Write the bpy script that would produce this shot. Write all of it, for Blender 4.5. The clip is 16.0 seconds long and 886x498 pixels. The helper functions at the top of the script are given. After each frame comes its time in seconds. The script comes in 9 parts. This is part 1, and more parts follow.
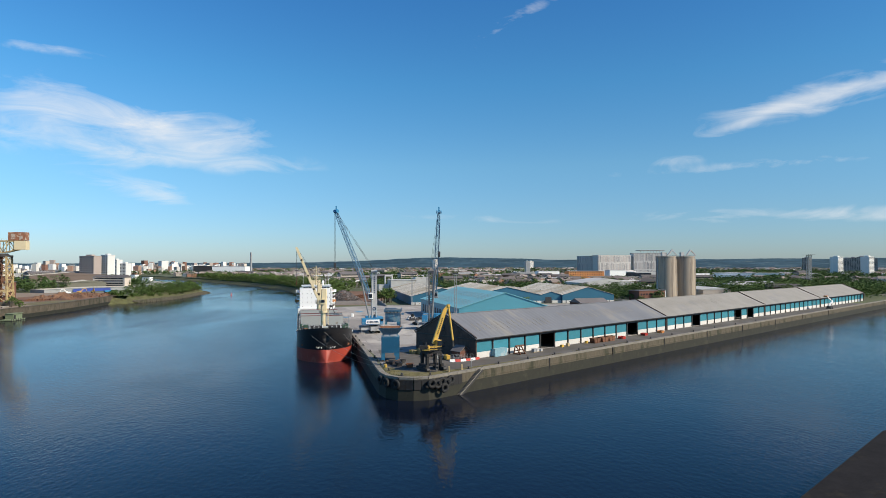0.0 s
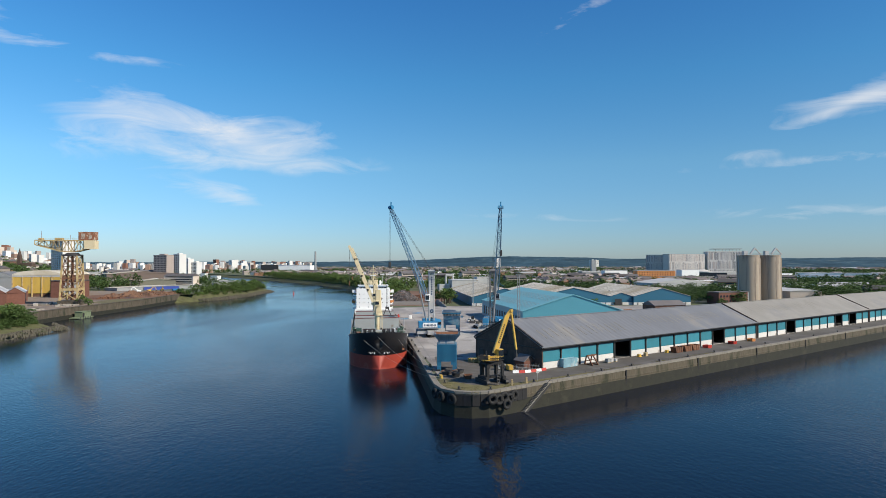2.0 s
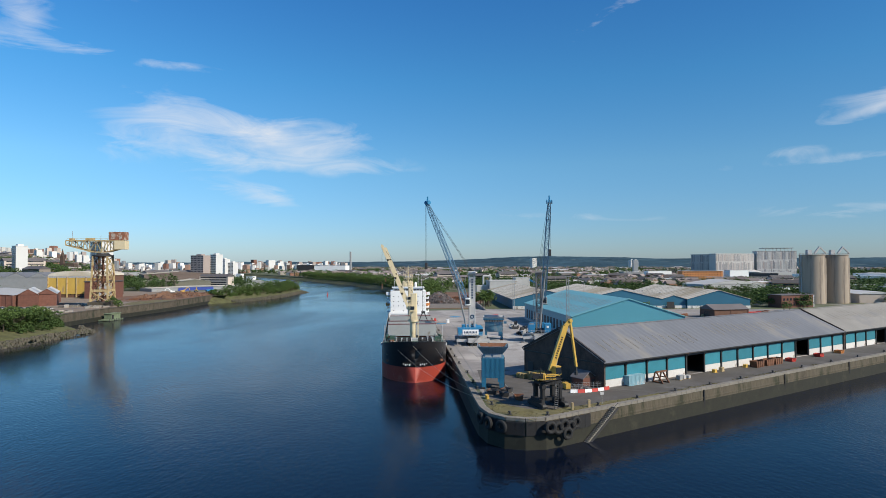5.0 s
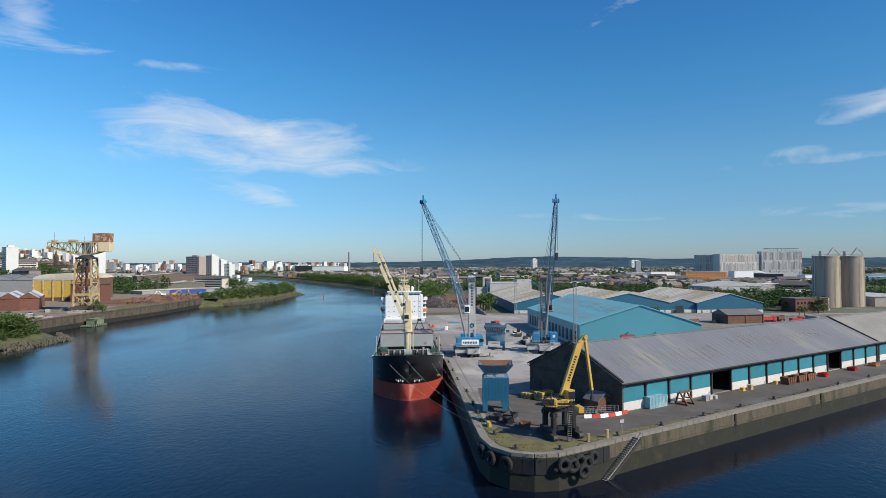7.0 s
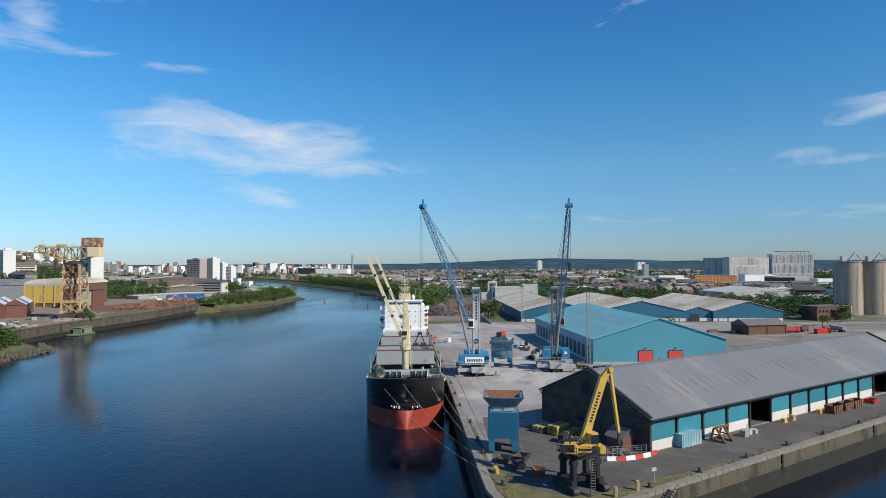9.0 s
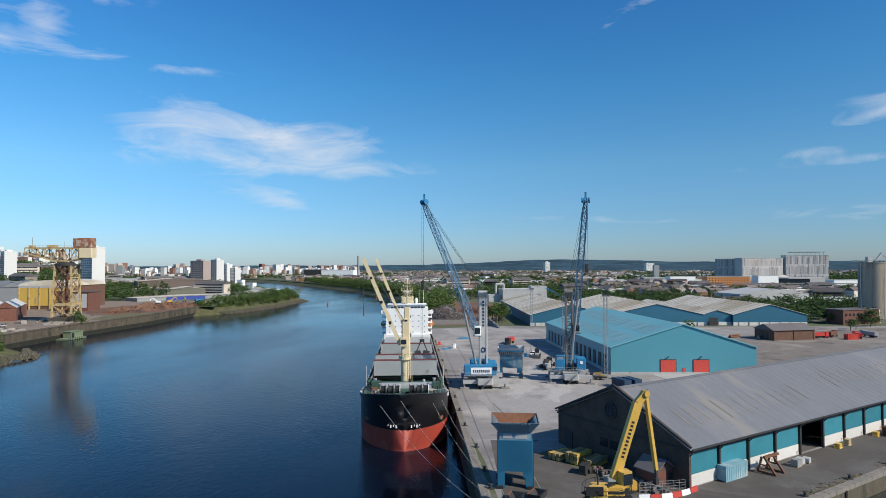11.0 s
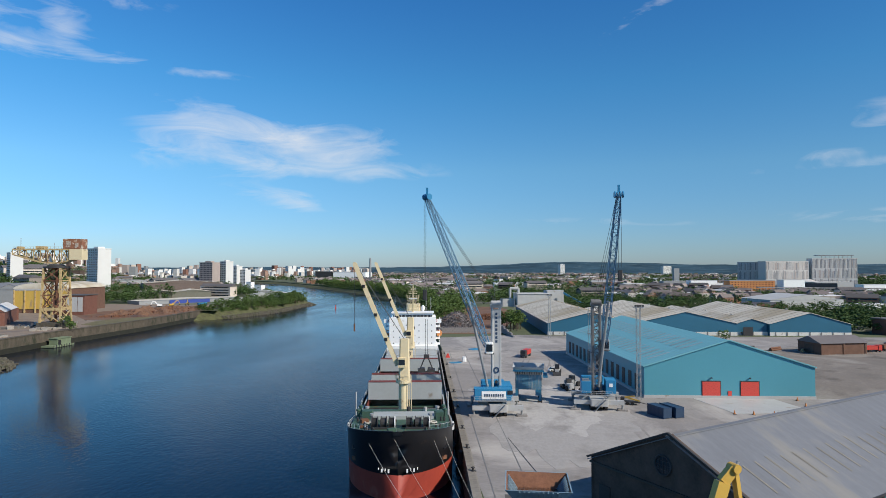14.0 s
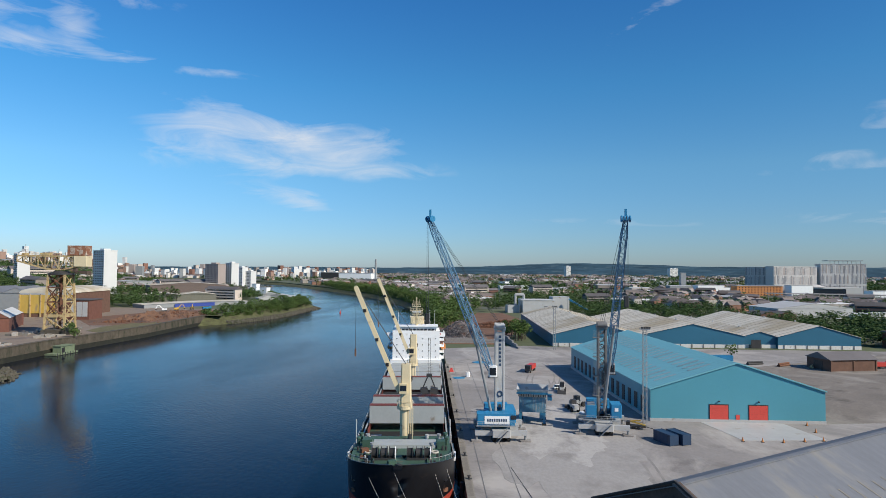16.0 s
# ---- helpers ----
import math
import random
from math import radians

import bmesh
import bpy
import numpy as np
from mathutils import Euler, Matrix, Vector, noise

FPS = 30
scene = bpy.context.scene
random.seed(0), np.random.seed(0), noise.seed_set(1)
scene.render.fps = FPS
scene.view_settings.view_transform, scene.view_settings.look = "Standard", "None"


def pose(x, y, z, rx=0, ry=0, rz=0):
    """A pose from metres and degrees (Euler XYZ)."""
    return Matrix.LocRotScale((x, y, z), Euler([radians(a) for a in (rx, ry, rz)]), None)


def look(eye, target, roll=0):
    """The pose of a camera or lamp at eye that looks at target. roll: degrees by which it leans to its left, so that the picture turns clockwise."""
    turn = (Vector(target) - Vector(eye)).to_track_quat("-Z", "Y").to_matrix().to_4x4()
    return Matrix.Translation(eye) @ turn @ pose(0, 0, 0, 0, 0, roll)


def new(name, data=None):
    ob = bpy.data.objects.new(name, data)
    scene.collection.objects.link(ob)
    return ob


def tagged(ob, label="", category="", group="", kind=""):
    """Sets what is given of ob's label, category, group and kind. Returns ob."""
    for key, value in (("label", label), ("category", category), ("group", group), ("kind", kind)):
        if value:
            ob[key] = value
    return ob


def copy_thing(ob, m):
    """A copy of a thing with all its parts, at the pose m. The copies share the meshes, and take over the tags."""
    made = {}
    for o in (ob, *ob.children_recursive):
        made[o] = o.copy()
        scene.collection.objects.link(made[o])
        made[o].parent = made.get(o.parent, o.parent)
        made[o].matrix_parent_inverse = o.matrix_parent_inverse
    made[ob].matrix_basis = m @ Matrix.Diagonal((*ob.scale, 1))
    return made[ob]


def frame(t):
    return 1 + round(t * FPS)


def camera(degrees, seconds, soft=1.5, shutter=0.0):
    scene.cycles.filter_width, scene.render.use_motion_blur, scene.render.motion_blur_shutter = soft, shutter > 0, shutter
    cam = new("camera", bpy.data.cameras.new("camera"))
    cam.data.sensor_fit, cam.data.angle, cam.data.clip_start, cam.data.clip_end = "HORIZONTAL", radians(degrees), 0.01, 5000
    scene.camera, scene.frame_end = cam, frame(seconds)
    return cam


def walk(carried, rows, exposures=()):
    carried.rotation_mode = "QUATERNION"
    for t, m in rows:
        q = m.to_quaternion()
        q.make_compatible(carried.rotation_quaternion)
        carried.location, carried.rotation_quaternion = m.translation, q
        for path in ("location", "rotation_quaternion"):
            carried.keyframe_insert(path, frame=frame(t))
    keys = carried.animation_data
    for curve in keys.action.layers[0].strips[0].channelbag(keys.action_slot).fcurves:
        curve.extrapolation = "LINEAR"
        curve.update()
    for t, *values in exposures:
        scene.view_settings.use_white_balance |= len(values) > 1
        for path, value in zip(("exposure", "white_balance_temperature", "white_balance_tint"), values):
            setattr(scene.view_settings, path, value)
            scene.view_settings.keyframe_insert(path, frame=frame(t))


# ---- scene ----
# Metres; z = 0 is the quay surface, y runs up the river along the ship's berth.
cam = camera(72.06, 16, soft=0.6)
PATH = [
    (0, pose(-2.60, -54.97, 30.69, 91.40, 0.09, -9.09)),
    (0.5, pose(-1.65, -50.09, 30.17, 91.43, 0.07, -8.96)),
    (1, pose(-0.61, -45.69, 30.22, 91.41, 0.08, -8.82)),
    (1.5, pose(0.21, -41.28, 30.47, 91.38, 0.02, -8.72)),
    (2, pose(0.49, -36.63, 30.93, 91.31, 0.05, -3.23)),
    (2.5, pose(0.63, -33.79, 31.25, 91.32, -0.16, 13.92)),
    (3, pose(0.15, -30.99, 31.46, 91.30, -0.09, 16.25)),
    (3.5, pose(-0.22, -26.61, 31.54, 91.29, 0.03, 10.00)),
    (4, pose(-1.00, -22.16, 31.21, 91.31, 0.07, 0.22)),
    (6.5, pose(0.00, 0.00, 31.54, 91.32, 0.10, -0.00)),
    (7, pose(0.20, 4.66, 32.68, 91.33, 0.15, 0.05)),
    (7.5, pose(0.30, 9.13, 33.88, 91.34, 0.16, 0.12)),
    (8, pose(0.55, 13.74, 34.81, 91.39, 0.15, 0.23)),
    (8.5, pose(0.87, 18.17, 35.35, 91.43, 0.14, 0.37)),
    (9, pose(1.09, 22.53, 35.47, 91.47, 0.13, 0.48)),
    (11.5, pose(2.18, 44.09, 35.53, 91.61, 0.15, 1.34)),
    (12, pose(2.42, 48.53, 35.48, 91.64, 0.11, 1.54)),
    (12.5, pose(2.68, 52.95, 35.39, 91.67, 0.05, 1.77)),
    (13, pose(2.80, 57.13, 35.24, 91.72, 0.02, 1.98)),
    (13.5, pose(3.05, 61.69, 35.39, 91.74, -0.02, 2.21)),
    (14, pose(3.32, 65.29, 36.52, 91.77, -0.03, 2.45)),
    (14.5, pose(3.60, 67.20, 37.86, 91.76, -0.05, 2.65)),
    (15, pose(3.90, 67.82, 38.98, 91.82, -0.12, 2.79)),
    (15.5, pose(3.99, 67.95, 40.49, 91.80, -0.27, 2.91)),
    (16, pose(3.84, 67.54, 41.99, 91.75, -0.39, 2.99)),
]
walk(cam, PATH, exposures=[(0, 0.19, 6950, 10), (1.0, 0.19, 6930, 10), (2.0, 0.12, 6800, 10), (3.0, 0.05, 6700, 10), (6.5, 0.06, 6600, 10), (9.0, 0.03, 6500, 10), (12.0, 0.0, 6500, 10), (16.0, -0.03, 6500, 10)])

# ---- world and sun ----
SUN_TO = Vector((1.14, -0.64, 1.0)).normalized()
WATER = -6.2

world = bpy.data.worlds.new("sky")
scene.world = world
world.use_nodes = True
wn, wl = world.node_tree.nodes, world.node_tree.links
wn.clear()


def wnode(kind, **kw):
    n = wn.new(kind)
    for k, v in kw.items():
        n.inputs[k].default_value = v
    return n


w_out, w_bg, w_sky = wn.new("ShaderNodeOutputWorld"), wn.new("ShaderNodeBackground"), wn.new("ShaderNodeTexSky")
w_sky.sky_type, w_sky.sun_disc = "NISHITA", False
w_sky.sun_elevation = math.asin(SUN_TO.z)
w_sky.sun_rotation = math.atan2(SUN_TO.x, SUN_TO.y)
w_sky.altitude, w_sky.air_density, w_sky.dust_density, w_sky.ozone_density = 0, 1.0, 0.25, 3.0
w_hue = wnode("ShaderNodeHueSaturation", Saturation=1.12, Value=1.0)
w_tint = wn.new("ShaderNodeVectorMath")
w_tint.operation = "MULTIPLY"
wl.new(w_sky.outputs[0], w_tint.inputs[0])
wl.new(w_tint.outputs[0], w_hue.inputs["Color"])
w_bg.inputs["Strength"].default_value = 0.086

# thin cirrus, laid out by direction: (azimuth, elevation, half width, half height, tilt, strength) in degrees
CIRRUS = [
    (-16.0, 11.5, 8.0, 1.7, -9.0, 0.95), (-25.0, 11.2, 4.2, 2.6, 0.0, 0.55), (-12.3, 9.1, 7.5, 0.8, -1.0, 0.62), (-7.6, 11.8, 2.6, 1.0, -3.0, 0.45),
    (-20.0, 9.5, 6.0, 1.2, -6.0, 0.45), (-18.4, 6.4, 4.0, 0.8, -12.0, 0.34), (-15.8, 5.9, 2.0, 0.9, -14.0, 0.32),
    (-43.0, 18.9, 6.8, 1.9, -7.0, 0.75), (-34.6, 18.8, 1.6, 2.0, 20.0, 0.55), (-37.5, 17.3, 4.2, 0.9, 4.0, 0.55), (-27.0, 16.7, 6.5, 0.42, -1.0, 0.36),
    (-32.3, 17.0, 2.4, 0.7, 0.0, 0.36), (-31.0, 21.6, 4.0, 0.8, 4.0, 0.35), (15.5, 21.6, 5.5, 0.55, 26.0, 0.38), (42.5, 13.4, 9.5, 1.0, 10.0, 0.95),
    (35.5, 11.8, 3.0, 0.5, 18.0, 0.45), (36.5, 8.2, 11.0, 0.45, 1.0, 0.31), (30.0, 8.9, 2.4, 0.45, 2.0, 0.42), (40.0, 4.0, 14.0, 0.6, -1.0, 0.36),
    (12.0, 4.2, 9.0, 0.4, -2.0, 0.18),
]
w_tc = wn.new("ShaderNodeTexCoord")
w_sep = wn.new("ShaderNodeSeparateXYZ")
wl.new(w_tc.outputs["Generated"], w_sep.inputs[0])


def wmath(op, a, b=None, clamp=False):
    n = wn.new("ShaderNodeMath")
    n.operation, n.use_clamp = op, clamp
    for i, v in enumerate((a, b)):
        if v is None:
            continue
        if isinstance(v, (int, float)):
            n.inputs[i].default_value = v
        else:
            wl.new(v, n.inputs[i])
    return n.outputs[0]


w_az = wmath("MULTIPLY", wmath("ARCTAN2", w_sep.outputs[0], w_sep.outputs[1]), 57.2958)
w_el = wmath("MULTIPLY", wmath("ARCSINE", w_sep.outputs[2]), 57.2958)
w_ramp = wn.new("ShaderNodeValToRGB")
w_ramp.color_ramp.elements[0].color, w_ramp.color_ramp.elements[0].position = (0.68, 0.88, 1.28, 1), 0.0
w_ramp.color_ramp.elements[1].color, w_ramp.color_ramp.elements[1].position = (1.0, 1.02, 1.08, 1), 1.0
for place, colour in ((0.033, (0.77, 1.02, 1.38, 1)), (0.10, (0.95, 1.27, 1.44, 1)), (0.183, (0.88, 1.34, 1.57, 1)), (0.33, (0.84, 1.22, 1.66, 1)), (0.55, (0.96, 1.06, 1.20, 1))):
    w_ramp.color_ramp.elements.new(place).color = colour
wl.new(wmath("DIVIDE", w_el, 90.0, True), w_ramp.inputs[0])
w_side = wn.new("ShaderNodeVectorMath")
w_side.operation = "SCALE"
wl.new(w_ramp.outputs[0], w_side.inputs[0])
wl.new(wmath("SUBTRACT", 1.0, wmath("MULTIPLY", w_sep.outputs[0], 0.19)), w_side.inputs["Scale"])
wl.new(w_side.outputs[0], w_tint.inputs[1])
w_comb = wn.new("ShaderNodeCombineXYZ")
wl.new(w_az, w_comb.inputs[0])
wl.new(w_el, w_comb.inputs[1])
w_stretch = wn.new("ShaderNodeMapping")
w_stretch.inputs["Scale"].default_value = (0.055, 0.21, 1)
w_stretch.inputs["Rotation"].default_value = (0, 0, radians(-7))
wl.new(w_comb.outputs[0], w_stretch.inputs[0])
w_fbm = wnode("ShaderNodeTexNoise", Scale=2.3, Detail=9.0, Roughness=0.60, Distortion=1.1)
wl.new(w_stretch.outputs[0], w_fbm.inputs["Vector"])
w_warp = wnode("ShaderNodeTexNoise", Scale=0.16, Detail=4.0, Roughness=0.6)
wl.new(w_comb.outputs[0], w_warp.inputs["Vector"])
w_wob = wmath("MULTIPLY", wmath("SUBTRACT", w_warp.outputs["Fac"], 0.5), 1.2)
total = None
for az, el, hw, hh, tilt, power in CIRRUS:
    ca, sa = math.cos(radians(tilt)), math.sin(radians(tilt))
    da, de = wmath("SUBTRACT", w_az, az), wmath("SUBTRACT", w_el, el)
    u = wmath("ADD", wmath("MULTIPLY", da, ca / hw), wmath("MULTIPLY", de, sa / hw))
    v = wmath("ADD", wmath("MULTIPLY", da, -sa / hh), wmath("MULTIPLY", de, ca / hh))
    v = wmath("ADD", v, w_wob)
    r2 = wmath("ADD", wmath("MULTIPLY", u, u), wmath("MULTIPLY", v, v))
    g = wmath("MULTIPLY", wmath("POWER", 2.71828, wmath("MULTIPLY", r2, -1.3)), power)
    total = g if total is None else wmath("ADD", total, g)
w_fray = wmath("MULTIPLY", wmath("SUBTRACT", w_fbm.outputs["Fac"], 0.5), wmath("MULTIPLY", total, 5.0, True))
w_cover = wmath("MULTIPLY", wmath("SUBTRACT", wmath("ADD", total, wmath("MULTIPLY", w_fray, 2.4)), 0.10), 0.66, True)
w_mix = wn.new("ShaderNodeMixRGB")
w_mix.inputs["Color2"].default_value = (8.8, 9.2, 9.8, 1)
wl.new(w_cover, w_mix.inputs["Fac"])
wl.new(w_hue.outputs[0], w_mix.inputs["Color1"])
wl.new(w_mix.outputs[0], w_bg.inputs["Color"])
wl.new(w_bg.outputs[0], w_out.inputs[0])

sun = new("sun", bpy.data.lights.new("sun", "SUN"))
sun.data.energy, sun.data.angle, sun.data.color = 5.0, radians(0.5), (1.0, 0.925, 0.80)
sun.matrix_world = look(SUN_TO * 900, (0, 0, 0))


# ---- materials ----
def material(name, colour, rough=0.7, metal=0.0, vary=0.18, scale=0.6, fine=8.0, bump=0.15, stain=None, stain_amount=0.0,
             stain_scale=0.25, stretch=(1, 1, 1), piece=0.0, spec=0.5, isle=0.0, dust=None, dust_scale=0.02):
    """Painted or mineral surface: broad and fine variation, blotchy stains with their own shape, small relief."""
    m = bpy.data.materials.new(name)
    m.use_nodes = True
    n, l = m.node_tree.nodes, m.node_tree.links
    b = n["Principled BSDF"]
    tc = n.new("ShaderNodeTexCoord")
    mp = n.new("ShaderNodeMapping")
    mp.inputs["Scale"].default_value = stretch
    l.new(tc.outputs["Object"], mp.inputs[0])
    broad, grain = n.new("ShaderNodeTexNoise"), n.new("ShaderNodeTexNoise")
    for t, s, d in ((broad, scale, 5), (grain, fine, 3)):
        t.inputs["Scale"].default_value, t.inputs["Detail"].default_value = s, d
        t.inputs["Roughness"].default_value = 0.6
        l.new(mp.outputs[0], t.inputs["Vector"])
    add = n.new("ShaderNodeMath")
    add.operation = "MULTIPLY_ADD"
    l.new(grain.outputs["Fac"], add.inputs[0])
    add.inputs[1].default_value = 0.5
    l.new(broad.outputs["Fac"], add.inputs[2])
    ramp = n.new("ShaderNodeMapRange")
    ramp.inputs["From Min"].default_value, ramp.inputs["From Max"].default_value = 0.45, 1.05
    ramp.inputs["To Min"].default_value, ramp.inputs["To Max"].default_value = 1 - vary, 1 + vary
    l.new(add.outputs[0], ramp.inputs["Value"])
    last = ramp.outputs[0]
    for amount, source, socket in ((piece, "ShaderNodeObjectInfo", "Random"), (isle, "ShaderNodeNewGeometry", "Random Per Island")):
        if amount:
            inf = n.new(source)
            r2 = n.new("ShaderNodeMapRange")
            r2.inputs["To Min"].default_value, r2.inputs["To Max"].default_value = 1 - amount, 1 + amount
            l.new(inf.outputs[socket], r2.inputs["Value"])
            mu = n.new("ShaderNodeMath")
            mu.operation = "MULTIPLY"
            l.new(last, mu.inputs[0])
            l.new(r2.outputs[0], mu.inputs[1])
            last = mu.outputs[0]
    sc = n.new("ShaderNodeVectorMath")
    sc.operation = "SCALE"
    sc.inputs[0].default_value = colour
    l.new(last, sc.inputs["Scale"])
    out = sc.outputs[0]
    if stain:
        st = n.new("ShaderNodeTexNoise")
        st.inputs["Scale"].default_value, st.inputs["Detail"].default_value, st.inputs["Roughness"].default_value = stain_scale, 8, 0.65
        l.new(mp.outputs[0], st.inputs["Vector"])
        sr = n.new("ShaderNodeMapRange")
        sr.inputs["From Min"].default_value, sr.inputs["From Max"].default_value = 0.66 - 0.3 * stain_amount, 0.74 - 0.2 * stain_amount
        l.new(st.outputs["Fac"], sr.inputs["Value"])
        mx = n.new("ShaderNodeMixRGB")
        mx.inputs["Color2"].default_value = (*stain, 1)
        l.new(sr.outputs[0], mx.inputs["Fac"])
        l.new(out, mx.inputs["Color1"])
        out = mx.outputs[0]
    if dust:
        st = n.new("ShaderNodeTexNoise")
        st.inputs["Scale"].default_value, st.inputs["Detail"].default_value, st.inputs["Roughness"].default_value, st.inputs["Distortion"].default_value = dust_scale, 9, 0.68, 1.6
        l.new(mp.outputs[0], st.inputs["Vector"])
        sr = n.new("ShaderNodeMapRange")
        sr.inputs["From Min"].default_value, sr.inputs["From Max"].default_value, sr.inputs["To Max"].default_value = 0.47, 0.66, 0.85
        l.new(st.outputs["Fac"], sr.inputs["Value"])
        mx = n.new("ShaderNodeMixRGB")
        mx.inputs["Color2"].default_value = (*dust, 1)
        l.new(sr.outputs[0], mx.inputs["Fac"])
        l.new(out, mx.inputs["Color1"])
        out = mx.outputs[0]
    l.new(out, b.inputs["Base Color"])
    b.inputs["Roughness"].default_value, b.inputs["Metallic"].default_value = rough, metal
    b.inputs["Specular IOR Level"].default_value = spec
    if bump:
        bp = n.new("ShaderNodeBump")
        bp.inputs["Strength"].default_value, bp.inputs["Distance"].default_value = bump, 0.05
        l.new(add.outputs[0], bp.inputs["Height"])
        l.new(bp.outputs[0], b.inputs["Normal"])
    return m


CONCRETE = material("yard_concrete", (0.25, 0.232, 0.218), 0.9, scale=0.07, fine=1.1, vary=0.2, stain=(0.155, 0.14, 0.13), stain_amount=0.42, stain_scale=0.05, dust=(0.44, 0.41, 0.375), dust_scale=0.022)
ASPHALT = material("apron_asphalt", (0.084, 0.075, 0.066), 0.92, scale=0.12, fine=2.5, vary=0.2, stain=(0.125, 0.12, 0.112), stain_amount=0.35, stain_scale=0.09, dust=(0.125, 0.118, 0.11), dust_scale=0.05)
# dark asphalt taken down to near black, so shade is part of its colour
SHADEDTOP = material("shade_darkened_asphalt", (0.018, 0.017, 0.018), 0.95, spec=0.08, scale=0.3, fine=3, vary=0.3, stain=(0.03, 0.027, 0.022), stain_amount=0.3)
COPING = material("granite_coping", (0.21, 0.19, 0.16), 0.85, scale=0.7, fine=6, piece=0.14, stain=(0.2, 0.19, 0.15), stain_amount=0.3)
WALLSTONE = material("quay_wall_concrete", (0.108, 0.090, 0.062), 0.9, scale=0.30, fine=3, vary=0.5, stain=(0.036, 0.036, 0.02), stain_amount=0.62, stain_scale=0.30, stretch=(1, 1, 0.22))
WEED = material("tidal_weed_stone", (0.018, 0.018, 0.010), 0.75, scale=0.6, fine=4, vary=0.4, stain=(0.036, 0.034, 0.020), stain_amount=0.35)
GRASS = material("rough_grass", (0.125, 0.110, 0.046), 0.95, scale=0.3, fine=6, vary=0.35, stain=(0.17, 0.15, 0.08), stain_amount=0.4)
LAND = material("town_ground", (0.085, 0.100, 0.045), 0.95, scale=0.012, fine=0.15, vary=0.35, stain=(0.20, 0.19, 0.17), stain_amount=0.35, stain_scale=0.011)
DIRT = material("yard_dirt", (0.225, 0.175, 0.132), 0.95, scale=0.05, fine=1.2, vary=0.25, stain=(0.15, 0.12, 0.10), stain_amount=0.4, stain_scale=0.05)
RUSTSOIL = material("rusty_scrap_ground", (0.16, 0.085, 0.05), 0.95, scale=0.08, fine=1.5, vary=0.35, stain=(0.08, 0.05, 0.04), stain_amount=0.4, stain_scale=0.09)
ROOFGREY = material("grey_fibre_cement_roof", (0.148, 0.157, 0.175), 0.75, scale=0.10, fine=2, vary=0.16, stain=(0.205, 0.20, 0.19), stain_amount=0.4, stain_scale=0.1, stretch=(1, 0.4, 0.4))
ROOFGREY2 = material("weathered_fibre_cement_roof", (0.24, 0.23, 0.21), 0.85, scale=0.12, fine=2, vary=0.14, stain=(0.21, 0.205, 0.2), stain_amount=0.3, stain_scale=0.08)
TEAL = material("teal_door_panel", (0.032, 0.20, 0.255), 0.5, scale=0.3, fine=3, vary=0.16, piece=0.12, stain=(0.04, 0.12, 0.15), stain_amount=0.2)
OFFWHITE = material("whitewashed_wall", (0.62, 0.60, 0.56), 0.8, scale=0.5, fine=4, vary=0.12, piece=0.08, stain=(0.34, 0.29, 0.24), stain_amount=0.3, stain_scale=0.5)
BRICKDARK = material("dark_brown_brick", (0.088, 0.060, 0.046), 0.9, scale=0.35, fine=2.2, vary=0.5, stain=(0.13, 0.075, 0.055), stain_amount=0.35, stain_scale=0.5, bump=0.4)
BRICKRED = material("red_brick", (0.155, 0.066, 0.046), 0.9, scale=0.5, fine=5, vary=0.25, stain=(0.10, 0.05, 0.04), stain_amount=0.25, piece=0.2)
BRICKBROWN = material("brown_brick", (0.14, 0.075, 0.05), 0.9, scale=0.4, fine=5, vary=0.25)
TOWERDARK = material("dark_grey_steel", (0.17, 0.165, 0.16), 0.6, scale=0.6, fine=6, vary=0.3, stain=(0.13, 0.10, 0.08), stain_amount=0.25)
DARKSTEEL = material("dark_painted_steel", (0.035, 0.034, 0.034), 0.6, scale=0.6, fine=6, vary=0.3, stain=(0.09, 0.05, 0.03), stain_amount=0.2)
BLACK = material("matt_black", (0.015, 0.015, 0.016), 0.8, scale=1, fine=6, vary=0.3)
RUBBER = material("tyre_rubber", (0.018, 0.018, 0.018), 0.85, scale=1, fine=6, vary=0.3)
CLADBLUE = material("turquoise_cladding", (0.085, 0.30, 0.37), 0.45, scale=0.06, fine=1.5, vary=0.05, piece=0.02)
ROOFBLUE = material("pale_turquoise_roof", (0.17, 0.42, 0.46), 0.5, scale=0.06, fine=1.5, vary=0.06)
SKYLIGHT = material("rooflight_strip", (0.27, 0.36, 0.38), 0.5, scale=0.4, fine=2, vary=0.15, piece=0.1)
CLADDARK = material("blue_cladding", (0.022, 0.125, 0.20), 0.5, scale=0.06, fine=1.5, vary=0.07)
ROOFCREAM = material("cream_sheet_roof", (0.62, 0.57, 0.47), 0.7, scale=0.08, fine=1, vary=0.08, stain=(0.42, 0.35, 0.235), stain_amount=0.62, stain_scale=0.035, stretch=(0.35, 1, 1))
REDDOOR = material("red_roller_door", (0.62, 0.075, 0.055), 0.5, scale=0.5, fine=4, vary=0.08)
WHITE = material("white_paint", (0.84, 0.84, 0.82), 0.5, scale=0.3, fine=3, vary=0.05, stain=(0.55, 0.48, 0.40), stain_amount=0.08, stain_scale=0.3)
GLASS = material("dark_window_glass", (0.02, 0.026, 0.034), 0.08, scale=1, fine=4, vary=0.2, bump=0.02)
GREYSTEEL = material("grey_painted_steel", (0.27, 0.28, 0.28), 0.55, scale=0.3, fine=3, vary=0.1, stain=(0.20, 0.15, 0.11), stain_amount=0.15)
